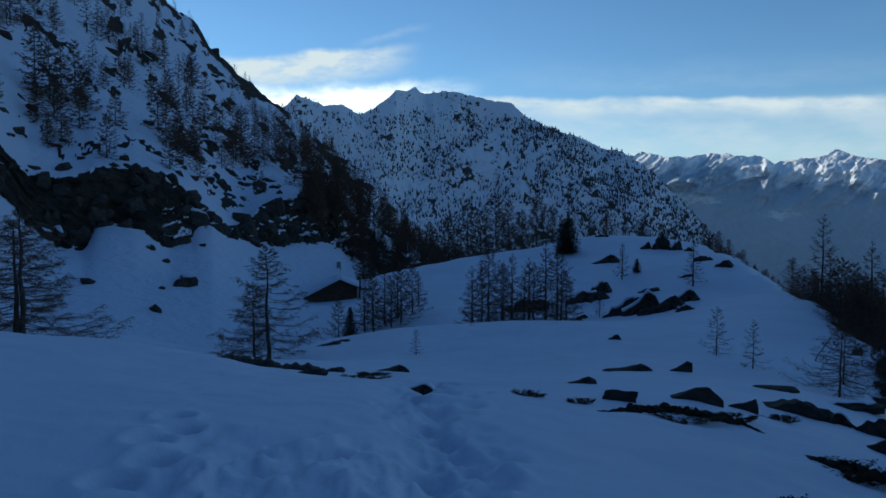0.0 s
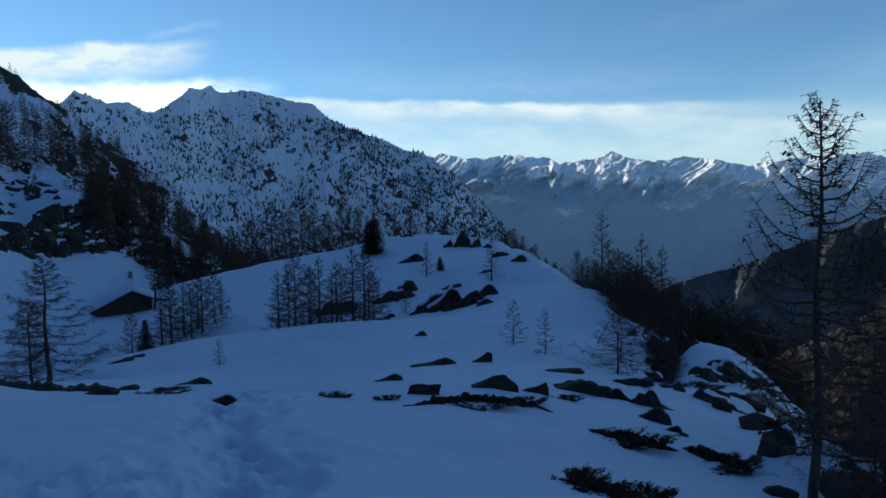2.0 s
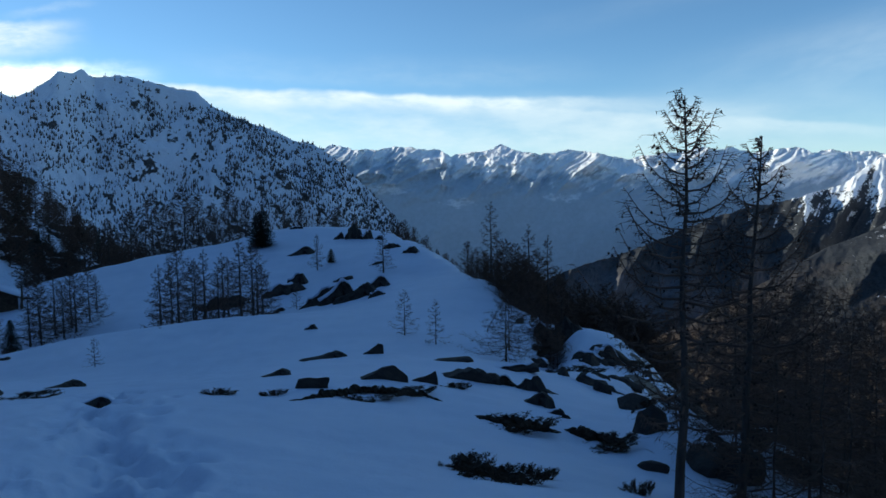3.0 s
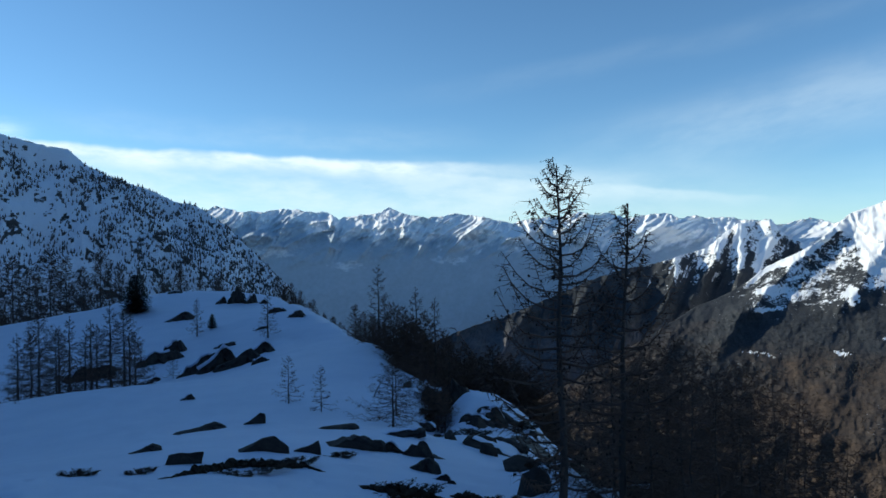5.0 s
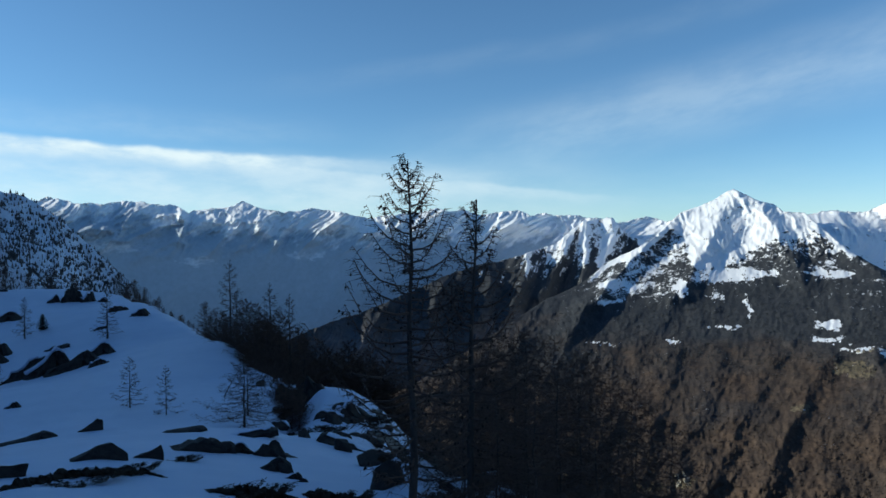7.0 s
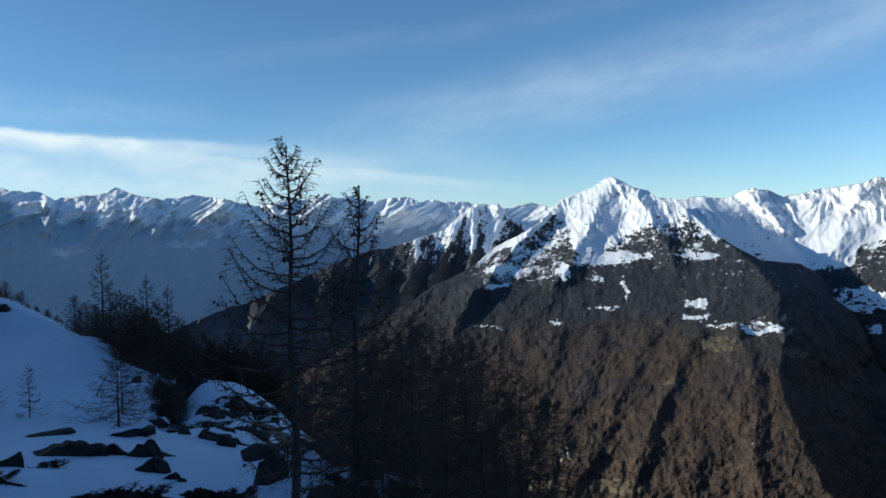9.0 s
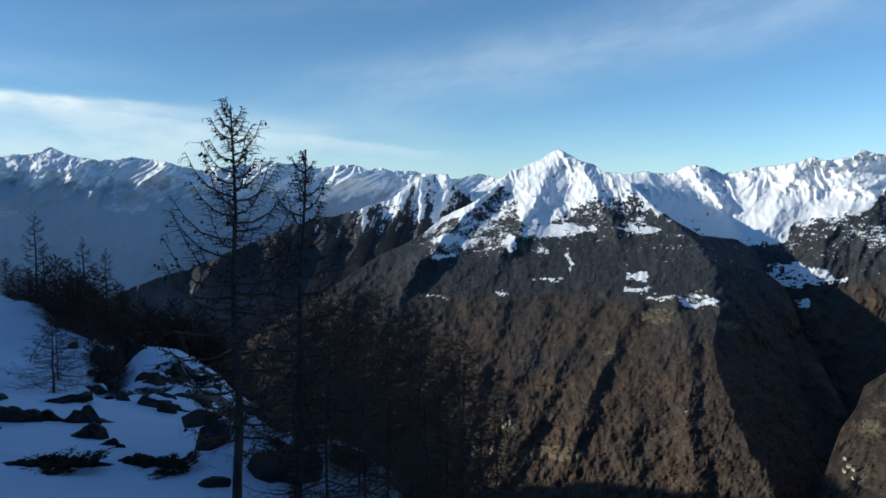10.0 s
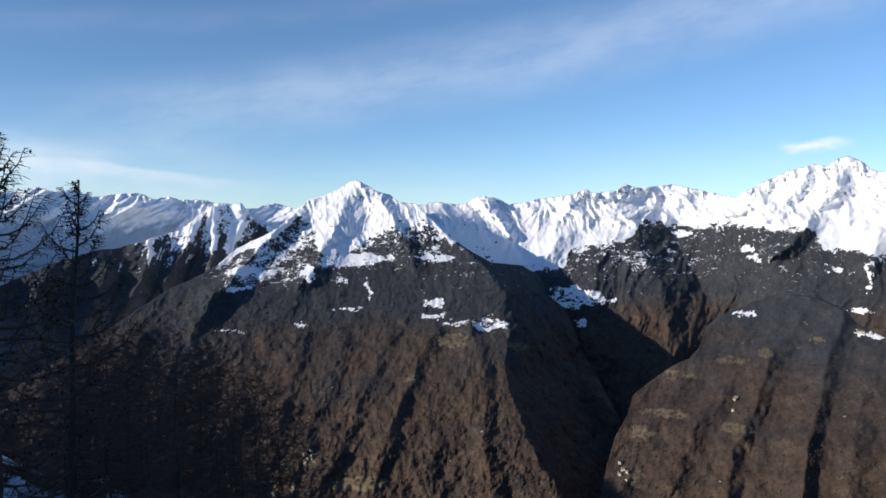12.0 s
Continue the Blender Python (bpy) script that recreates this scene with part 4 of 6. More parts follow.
# ---- brown ridge beyond the gorge mouth ----
B_CREST = [(83, -28), (84.5, -21.7), (84.8, -20.2), (85.4, -17.7), (86.0, -15.72), (86.9, -14.15), (87.3, -12.67), (88.6, -11.56), (90.2, -10.35), (91.4, -9.75), (92.2, -8.76), (92.5, -7.41), (93.4, -6.55), (95.3, -5.65), (96.8, -4.99),
           (98.3, -4.74), (100.1, -4.99), (101.5, -5.6), (102.5, -6.7), (104.1, -7.48), (112, -7.5), (126, -6)]
B_RIBS = [([(89.8, -19.8), (91.8, -14.8), (94.6, -11.4), (97.6, -8.4), (99.7, -5.1)], 2.4, 1.6, 70), ([(98.6, -23), (99.1, -19.3), (99.8, -14.0), (100.8, -9.3), (101.5, -5.8)], 2.4, 0.9, 130),
          ([(94.0, -23), (94.2, -20.0), (94.6, -16.2), (95.7, -13.7), (96.9, -9.6)], 1.6, 1.0, 80), ([(101.6, -23), (102.0, -18.9), (102.6, -13.0), (103.9, -8.3)], 1.5, 1.2, 60), ([(86.4, -20), (88.0, -15.5), (91.0, -11.6)], 1.4, 1.6, 45)]
B_FIELDS = [(90.8, -11.03, 1.5, 0.3), (89.8, -13.86, 1.7, 0.4), (94.4, -9.69, 1.0, 0.35), (96.7, -9.04, 0.5, 0.5), (100.1, -7.87, 0.6, 0.15), (94.8, -14.57, 1.3, 0.4), (87.3, -18.57, 0.7, 0.8), (102.6, -17.0, 1.3, 0.12), (87.9, -15.31, 0.9, 0.6)]


def ridge_relief(aa, ee, top):
    wave = 0.4 * fbm(aa * 0.6, ee * 0.6, 4, 0.55, 203) + 0.12 * fbm(aa * 2.4, ee * 2.0, 3, 0.6, 204)
    total = ravines(aa, ee, 0.28, 0.6, 13, 200, 0.35, 3, 0.5) + ravines(aa, ee, 1.1, 0.5, 6, 202, 0.7, 3, 0.5) + 12 * fbm(aa * 0.8, ee * 0.8, 5, 0.6, 206)
    for line, left, right, high in B_RIBS:
        total = total + rib(aa, ee, line, left, right, high * 0.28, wave)
    return total


def ridge_cover(aa, ee, top):
    return 0.08 + 0.8 * patches(aa, ee, [(94.9, -6.3, 0.9, 0.18), (103.4, -7.3, 0.9, 0.3), (102.5, -6.2, 0.5, 0.12)], 451)


def ridge_fields(aa, ee):
    return patches(aa, ee, B_FIELDS, 461)


BROWN_PTS = mountain_side("mountain_brown_ridge", MAT_FOREST, np.linspace(83, 126, 420), -29, B_CREST, [(-29, 1150), (-20, 1420), (-15, 1620), (-10, 1900), (-5, 2230)], 170, ridge_relief, ridge_cover, (500, 260),
                          "sunlit brown wooded ridge with pale meadows", "hill", ridge_fields)


# ---- builders of things ----
class Geo:
    """Collects vertices and faces of one part."""

    def __init__(self):
        self.v, self.f = [], []

    def tube(self, path, radii, sides):
        start = len(self.v)
        for i, (p, r) in enumerate(zip(path, radii)):
            d = (path[min(i + 1, len(path) - 1)] - path[max(i - 1, 0)]).normalized()
            a = d.orthogonal().normalized()
            b = d.cross(a)
            for k in range(sides):
                w = 2 * math.pi * k / sides
                self.v.append(p + (a * math.cos(w) + b * math.sin(w)) * r)
        for i in range(len(path) - 1):
            for k in range(sides):
                j, k2 = start + i * sides, (k + 1) % sides
                self.f.append((j + k, j + k2, j + sides + k2, j + sides + k))
        self.f.append(tuple(range(start + sides * (len(path) - 1), start + sides * len(path))))

    def spike(self, a, b, w, rnd):
        """A thin three-sided twig from a to b."""
        d = (b - a).normalized()
        s = d.orthogonal().normalized()
        s.rotate(Matrix.Rotation(rnd.random() * 6.28, 3, d))
        t = d.cross(s)
        n = len(self.v)
        self.v += [a + s * w, a - s * w * 0.5 + t * w * 0.87, a - s * w * 0.5 - t * w * 0.87, b]
        self.f += [(n, n + 1, n + 3), (n + 1, n + 2, n + 3), (n + 2, n, n + 3)]

    def sliver(self, a, b, w, rnd):
        """The finest twigs: one thin triangle each."""
        s = (b - a).cross(Vector((rnd.gauss(0, 1), rnd.gauss(0, 1), rnd.gauss(0, 1)))).normalized() * w
        n = len(self.v)
        self.v += [a + s, a - s, b]
        self.f.append((n, n + 1, n + 2))

    def leaf(self, c, d, wide, up):
        """A pointed leaf or spray, folded a little along its middle."""
        s = d.cross(up)
        s = s.normalized() if s.length > 1e-4 else Vector((1, 0, 0))
        n = len(self.v)
        m = c + d * 0.5
        self.v += [c, m + s * wide + up * wide * 0.25, c + d, m - s * wide + up * wide * 0.25]
        self.f += [(n, n + 1, n + 2), (n, n + 2, n + 3)]

    def bead(self, c, r, tall, rnd):
        n = len(self.v)
        self.v.append(c - Vector((0, 0, tall)))
        for k in range(5):
            w = 6.283 * k / 5 + rnd.random()
            self.v.append(c + Vector((math.cos(w) * r, math.sin(w) * r, (rnd.random() - 0.5) * 0.4 * tall)))
        self.v.append(c + Vector((0, 0, tall)))
        for k in range(5):
            self.f += [(n, n + 1 + (k + 1) % 5, n + 1 + k), (n + 6, n + 1 + k, n + 1 + (k + 1) % 5)]

    def mesh(self, name, mat, soft=False):
        me = bpy.data.meshes.new(name)
        me.from_pydata([tuple(p) for p in self.v], [], self.f)
        if soft:
            me.polygons.foreach_set("use_smooth", np.full(len(me.polygons), True))
        me.materials.append(mat)
        return me


def part(name, geo, mat, parent, label="", soft=False):
    data = geo.mesh(name, mat, soft) if isinstance(geo, Geo) else geo
    ob = new(name, data)
    ob.parent = parent
    if label:
        tagged(ob, label)
    return ob


def larch(height, seed, limbs, twigs, subs, sides=6, reach=0.25, low=0.12, fine=1.0, cones=0, lean=0.0, name="larch", stout=1.0, point=0.9, short=1.0, bole=1.0):
    """A bare larch: tapered trunk, whorls of limbs that rise at the tips, hanging twigs."""
    rnd = random.Random(seed)
    root = new(name)
    trunk, crown, fruit = Geo(), Geo(), Geo()
    wob = [Vector((rnd.uniform(-1, 1), rnd.uniform(-1, 1), 0)) * 0.006 * height for _ in range(10)]
    steps = 9
    axis = [Vector((lean * height * (k / steps) ** 1.3, 0, height * k / steps)) + wob[k] * (1 if k else 0) for k in range(steps + 1)]
    axis[0].z = -0.06 * height
    trunk.tube(axis, [0.0125 * bole * height * (1 - 0.9 * (k / steps)) * (1.25 if k == 0 else 1) for k in range(steps + 1)], max(6, sides + 2))

    def stem(q):
        x = q * steps
        k = min(int(x), steps - 1)
        return axis[k].lerp(axis[k + 1], x - k)

    turn = rnd.random() * 6
    for i in range(limbs):
        q = low + (0.985 - low) * (i + rnd.random()) / limbs
        turn += 2.4 + rnd.uniform(-0.5, 0.5)
        length = height * reach * (0.04 + 0.96 * (1 - q) ** point) * rnd.uniform(0.6, 1.15)
        if cones and q < 0.55:
            length *= 0.25 + 0.75 * max(0.0, (q - 0.3) / 0.25)
        out = Vector((math.cos(turn), math.sin(turn), 0))
        rise = (-0.08 + 0.75 * q ** 2.5 if cones else -0.22 + 0.8 * q ** 3) + rnd.uniform(-0.1, 0.1)
        base = stem(q)
        pts = []
        for k in range(5):
            s = k / 4
            pts.append(base + out * length * s * (1 - 0.12 * s * s) + Vector((0, 0, length * (rise * s + (0.22 + 0.2 * q + (0.04 if cones else 0)) * s ** 2.6 - 0.08 * math.sin(s * 3.1)))) + Vector((rnd.uniform(-1, 1), rnd.uniform(-1, 1), rnd.uniform(-1, 1))) * 0.02 * length * (k > 0))
        thick = 0.0042 * stout * height * (0.35 + 0.65 * (1 - q)) * (min(1, 0.4 + q) if cones else 1)
        crown.tube(pts, [thick * (1 - 0.82 * k / 4) for k in range(5)], 3 if sides < 6 else 5)
        for j in range(twigs):
            s = 0.18 + 0.82 * (j + rnd.random()) / twigs
            x = min(s, 0.999) * 4
            k = int(x)
            p = pts[k].lerp(pts[k + 1], x - k)
            side = out.cross(Vector((0, 0, 1))) * rnd.choice((-1, 1))
            d = (side * rnd.uniform(0.5, 1.1) + out * rnd.uniform(0.35, 1.0) + Vector((0, 0, rnd.uniform(-0.35, 0.3)))).normalized()
            tl = min(height * 0.085 * short * rnd.uniform(0.4, 1.2) * (0.55 + 0.6 * (1 - q)), 0.5 * length)
            e = p + d * tl
            w = 0.0011 * height * fine
            crown.spike(p, e, w, rnd)
            if cones and rnd.random() < cones * min(1, 2.4 * (1 - q) + 0.15):
                c = p.lerp(e, rnd.uniform(0.1, 0.9))
                fruit.bead(c + Vector((0, 0, 0.008)), rnd.uniform(0.010, 0.018), rnd.uniform(0.014, 0.026), rnd)
            for _ in range(subs):
                f = rnd.uniform(0.15, 0.95)
                p2 = p.lerp(e, f)
                d2 = (d * 0.5 + Vector((rnd.uniform(-1, 1), rnd.uniform(-1, 1), rnd.uniform(-1.2, 0.4)))).normalized()
                crown.sliver(p2, p2 + d2 * tl * rnd.uniform(0.3, 0.8), w * 0.85, rnd)
    part("trunk", trunk, MAT_BARK, root, soft=True)
    part("crown", crown, MAT_TWIG, root, "bare brown twigs on spreading limbs")
    if cones:
        tagged(part("cone", fruit, MAT_CONE, root, "small dark cones along the twigs"), kind="stuff")
    return root


def spruce(height, seed, whorls, per, sprays, wide=0.2, column=False):
    """An evergreen with drooping, overlapping sprays of needles."""
    rnd = random.Random(seed)
    root = new("spruce")
    trunk, crown = Geo(), Geo()
    trunk.tube([Vector((0, 0, -0.05 * height)), Vector((0, 0, 0.5 * height)), Vector((0, 0, height))], [0.025 * height, 0.014 * height, 0.002 * height], 6)
    up = Vector((0, 0, 1))
    for i in range(whorls):
        q = 0.04 + 0.95 * i / whorls
        for k in range(per):
            w = 6.283 * (k + rnd.random()) / per
            length = height * wide * ((1 - q) ** 0.8 * 1.1 + 0.05) * min(1, 0.5 + 1.8 * q) * rnd.uniform(0.65, 1.15)
            if column:
                length = height * wide * (1 - q ** 2.5) ** 0.6 * min(1, 0.6 + 2.5 * q) * rnd.uniform(0.7, 1.1)
            out = Vector((math.cos(w), math.sin(w), 0))
            droop = rnd.uniform(0.1, 0.5) * (1 - q)
            base = Vector((0, 0, q * height))
            for j in range(sprays):
                s = (j + rnd.random()) / sprays
                p = base + out * length * s + up * (-droop * length * s * (1.3 - s))
                d = (out + Vector((rnd.uniform(-1, 1), rnd.uniform(-1, 1), rnd.uniform(-0.5, 0.35)))).normalized()
                crown.leaf(p, d * height * 0.085 * (0.3 + 0.7 * (1 - q)) * rnd.uniform(0.6, 1.3), height * 0.016 * (0.5 + 0.5 * (1 - q)), (up + out * 0.3).normalized())
    part("trunk", trunk, MAT_BARK, root, soft=True)
    part("crown", crown, MAT_NEEDLE, root, "dense dark green needles")
    return root


def boulder_mesh(seed, flat=0.6, crack=0.5):
    """An angular block, cut by planes and roughened; its own snow cap comes with it. Both fit a unit cube."""
    rnd = random.Random(seed)
    bm = bmesh.new()
    for _ in range(15):
        x, y = rnd.uniform(-1, 1), rnd.uniform(-1, 1)
        edge = max(abs(x), abs(y))
        bm.verts.new((x, y, rnd.uniform(-0.2, 1.0) * (1 - 0.3 * edge) * (0.5 + flat) + 0.25 * x * crack))
    for x, y in ((-1, -0.3), (1, 0.2), (0.1, -1), (-0.2, 1)):
        bm.verts.new((x * rnd.uniform(0.8, 1), y * rnd.uniform(0.8, 1), -0.55))
    hull = bmesh.ops.convex_hull(bm, input=bm.verts[:])
    bmesh.ops.delete(bm, geom=[v for v in hull["geom_interior"] if isinstance(v, bmesh.types.BMVert)], context='VERTS')
    bmesh.ops.bevel(bm, geom=bm.edges[:], offset=0.045, segments=1, affect='EDGES', clamp_overlap=True)
    bmesh.ops.triangulate(bm, faces=bm.faces[:])
    bmesh.ops.subdivide_edges(bm, edges=bm.edges[:], cuts=1, use_grid_fill=True)
    for v in bm.verts:
        p = v.co
        v.co = p + p.normalized() * (0.07 * crack * noise.noise(p * 2.3 + Vector((seed, 0, 0))) + 0.05 * crack * noise.noise(p * 5 + Vector((0, seed, 0))))
    bm.verts.index_update()
    rock = bpy.data.meshes.new("stone")
    bm.to_mesh(rock)
    rock.materials.append(MAT_ROCK)
    cap = bmesh.new()
    bm.normal_update()
    keep = {}
    for f in bm.faces:
        if f.normal.z > 0.78 and f.calc_center_median().z > 0.12:
            vs = []
            for v in f.verts:
                if v.index not in keep:
                    c = v.co
                    keep[v.index] = cap.verts.new((c.x * 0.97, c.y * 0.97, c.z + 0.05 + 0.05 * noise.noise(c * 3)))
                vs.append(keep[v.index])
            cap.faces.new(vs)
    if cap.faces:
        r = bmesh.ops.extrude_face_region(cap, geom=cap.faces[:])
        for g in r["geom"]:
            if isinstance(g, bmesh.types.BMVert):
                g.co.z += 0.10
                g.co.x *= 0.93
                g.co.y *= 0.93
        bmesh.ops.recalc_face_normals(cap, faces=cap.faces[:])
    snow = bpy.data.meshes.new("snow_cap")
    cap.to_mesh(snow)
    snow.polygons.foreach_set("use_smooth", np.full(len(snow.polygons), True))
    snow.materials.append(MAT_CAP)
    bm.free(), cap.free()
    return rock, snow


def ledge_mesh(seed, cols=11):
    """A wedge of rock with a broken face towards -y that dips into the snow behind; snow lies on its top. Two units wide, one high."""
    rnd = random.Random(seed)
    peak = rnd.uniform(-0.5, 0.6)
    tops, faces = [], []
    for k in range(cols):
        x = -1 + 2 * k / (cols - 1)
        h = 1 - abs(x - peak) / (1 + abs(peak)) * rnd.uniform(0.55, 0.95)
        tops.append((x + rnd.uniform(-0.06, 0.06), rnd.uniform(-0.16, 0.16), 0.08 + 0.92 * max(h, 0.05) * rnd.uniform(0.72, 1.05)))
    tops[0], tops[-1] = (-1.0, 0.1, 0.0), (1.0, 0.1, 0.0)
    rows = []
    rows.append([(x * 1.02, y - 0.28 + rnd.uniform(-0.1, 0.1), -0.7) for x, y, z in tops])
    rows.append([(x, y - 0.30 + rnd.uniform(-0.12, 0.12), z * 0.12) for x, y, z in tops])
    rows.append([(x, y - 0.12 + rnd.uniform(-0.12, 0.14), z * rnd.uniform(0.5, 0.7)) for x, y, z in tops])
    rows.append(tops)
    rows.append([(x, 0.5 + rnd.uniform(-0.1, 0.1), z * rnd.uniform(0.75, 0.95)) for x, y, z in tops])
    rows.append([(x * 0.9, 1.1, -0.5) for x, y, z in tops])
    rows.append([(x * 0.9, 1.0, -0.7) for x, y, z in tops])
    g = Geo()
    for row in rows:
        g.v += [Vector(p) for p in row]
    for j in range(len(rows) - 1):
        for k in range(cols - 1):
            a = j * cols + k
            if (j + k) % 2:
                g.f += [(a, a + 1, a + cols + 1), (a, a + cols + 1, a + cols)]
            else:
                g.f += [(a, a + 1, a + cols), (a + 1, a + cols + 1, a + cols)]
    g.f.append(tuple(range(cols - 1, -1, -1)) + tuple(range((len(rows) - 1) * cols, len(rows) * cols)))
    s = Geo()
    front, mid, back = rows[3], rows[4], rows[5]
    cut = (rnd.randrange(0, 3), cols - rnd.randrange(0, 3))
    lines = []
    for k in range(*cut):
        f, m, b = Vector(front[k]), Vector(mid[k]), Vector(back[k])
        lip = rnd.uniform(0.0, 0.1)
        up = rnd.uniform(0.07, 0.17)
        lines.append([f + Vector((0, -lip * 0.4, -0.02)), f + Vector((0, -lip, up * 0.5)), f + Vector((0, 0.1, up)), m + Vector((0, 0, up * 1.1)), b + Vector((0, 0.05, 0.15)), b + Vector((0, 0.02, -0.1))])
    for ln in lines:
        s.v += ln
    w = len(lines[0])
    for k in range(len(lines) - 1):
        for j in range(w - 1):
            a = k * w + j
            s.f.append((a, a + w, a + w + 1, a + 1))
    for k in (0, len(lines) - 1):
        s.f.append(tuple(range(k * w, k * w + w)) if k == 0 else tuple(range(k * w + w - 1, k * w - 1, -1)))
    return g.mesh("stone", MAT_ROCK), s.mesh("snow_cap", MAT_CAP, True)


def shaded_cap_snow():
    n = Nodes("cap_snow")
    # same blue tones as the snowfield, with the shade put into the colour
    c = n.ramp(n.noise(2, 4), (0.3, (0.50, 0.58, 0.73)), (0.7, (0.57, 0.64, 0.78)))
    return n.done(c, 0.65, n.bump(n.noise(14, 4), 0.4, 0.03), 0.25)


def plain(name, a, b, scale, rough=0.9, relief=0.01):
    n = Nodes(name)
    return n.done(n.ramp(n.noise(scale, 5, 0.6), (0.3, a), (0.7, b)), rough, n.bump(n.noise(scale * 4, 4, 0.6), 0.6, relief))


MAT_CAP = shaded_cap_snow()
MAT_CONE = plain("larch_cone", (0.018, 0.013, 0.010), (0.05, 0.035, 0.025), 30)
MAT_LEAF = plain("heath_leaves", (0.014, 0.013, 0.008), (0.055, 0.034, 0.02), 7)
BOULDERS = [boulder_mesh(k, 0.25 + 0.16 * (k % 4), 1.0) for k in range(8)]


LEDGES = [ledge_mesh(140 + k) for k in range(7)]


def ledge(x, y, z, wide, tall, kind, slew, label, group, capped, deep, tilt):
    """A wedge of rock whose broken face looks down the slope."""
    rock, snow = LEDGES[kind % len(LEDGES)]
    ob = new("rock_ledge", rock)
    ob.matrix_world = pose(x, y, z, tilt[0], tilt[1], slew - math.degrees(math.atan2(x, y))) @ Matrix.Diagonal((wide * 0.5, wide * deep, tall, 1))
    if capped:
        cap = new("snow_cap", snow)
        cap.parent = ob
    return tagged(ob, label, "rock", group)


def level(x, y):
    return float(ground_height(np.array([x]), np.array([y]))[0])


def boulder(x, y, z, wide, tall, kind, turn, label, group, capped=True, deep=0.75, tilt=(0, 0)):
    rock, snow = BOULDERS[kind % len(BOULDERS)]
    ob = new("boulder", rock)
    ob.matrix_world = pose(x, y, z, tilt[0], tilt[1], turn) @ Matrix.Diagonal((wide * 0.62, wide * 0.62 * deep, tall, 1))
    if capped:
        cap = new("snow_cap", snow)
        cap.parent = ob
    return tagged(ob, label, "rock", group)


def shrub_mesh(seed, stems, leaves):
    """A low mat of heath: crooked stems and many small stiff leaves. About 1 m wide, 0.3 m high."""
    rnd = random.Random(seed)
    wood, green = Geo(), Geo()
    for _ in range(stems):
        a = rnd.random() * 6.283
        d = math.sqrt(rnd.random()) * 0.46
        p = Vector((math.cos(a) * d, math.sin(a) * d, -0.05))
        if noise.noise(Vector((p.x * 5, p.y * 5, seed * 3.3))) < -0.12:
            continue
        lean = Vector((math.cos(a), math.sin(a), 0)) * 0.16 + Vector((rnd.uniform(-0.1, 0.1), rnd.uniform(-0.1, 0.1), 0))
        top = p + lean + Vector((0, 0, rnd.uniform(0.16, 0.36) * (1.15 - d)))
        mid = p.lerp(top, 0.5) + Vector((rnd.uniform(-0.03, 0.03), rnd.uniform(-0.03, 0.03), 0))
        wood.tube([p, mid, top], [0.007, 0.005, 0.003], 3)
        for _ in range(leaves):
            c = mid.lerp(top, rnd.uniform(-0.4, 1.05)) + Vector((rnd.gauss(0, 0.025), rnd.gauss(0, 0.025), rnd.gauss(0, 0.015)))
            dd = Vector((rnd.gauss(0, 1), rnd.gauss(0, 1), rnd.uniform(-0.2, 1.2))).normalized()
            green.leaf(c, dd * rnd.uniform(0.035, 0.07), rnd.uniform(0.010, 0.019), Vector((0, 0, 1)))
    return wood.mesh("stems", MAT_TWIG), green.mesh("leaves", MAT_LEAF)


# ---- rocks and heath on the snowfield ----
SHRUB_KINDS = [shrub_mesh(k, 120, 46) for k in range(3)]
FIELD_ROCKS = [(6.09, 23.29, 1.27, 0.35), (2.71, 14.00, 0.53, 0.17),
               (7.02, 13.71, 0.75, 0.37), (7.55, 13.80, 0.51, 0.31), (7.99, 13.24, 0.65, 0.65),
               (6.94, 11.29, 0.63, 0.32), (6.72, 10.23, 0.30, 0.12), (6.77, 9.94, 0.15, 0.15), (7.80, 17.09, 1.06, 0.14), (-0.43, 12.02, 0.58, 0.27),
               (-1.54, 21.85, 0.88, 0.25), (-3.02, 19.67, 0.58, 0.22), (-2.88, 15.50, 0.63, 0.20), (9.28, 16.28, 1.12, 0.30), (13.11, 21.54, 0.73,
               0.32)]
EDGE_ROCKS = [(10.03, 12.24, 0.72, 0.5), (7.89, 9.09, 0.52, 0.44), (11.12, 16.66, 0.32, 0.4), (12.51, 16.89, 0.51, 0.3), (9.31, 8.37, 0.41, 0.36), (9.14, 7.35, 0.55, 0.42),
              (7.61, 7.67, 0.7, 0.5), (7.93, 7.32, 0.54, 0.6), (16.74, 28.81, 0.42, 0.37)]
BENCH_ROCKS = [(11.73, 15.33, 1.41, 0.25), (16.66, 21.65, 1.5, 0.6), (15.23, 21.13, 1.0, 0.5), (19.42, 21.44, 1.41, 0.33), (8.40, 13.29, 0.64, 0.13), (14.2, 17.9, 0.9, 0.25)]
KNOLL_ROCKS = [(18.99, 85.12, 2.46, 0.96), (13.01, 64.90, 2.61, 1.36), (14.68, 67.21, 1.52, 1.41), (14.10, 55.30, 2.53, 1.54), (15.05, 54.19, 2.05, 1.78),
               (16.07, 52.52, 2.43, 1.30), (18.61, 55.60, 1.67, 1.02), (16.69, 49.33, 0.82, 0.58), (7.61, 65.54, 2.87, 1.57), (11.00, 57.75, 1.02, 0.37),
               (7.73, 32.25, 0.42, 0.26), (27.30, 75.51, 1.26, 0.88), (26.78, 69.11, 1.28, 0.81), (18.19, 63.86, 1.36, 0.42), (23.58, 107.35, 1.38, 0.52),
               (22.49, 66.78, 1.00, 0.33)]
BANK_ROCKS = [(-2.9, 19.2, 0.45, 0.2), (-6.36, 39.78, 1.16, 0.32), (-5.90, 40.95, 0.99, 0.26)]
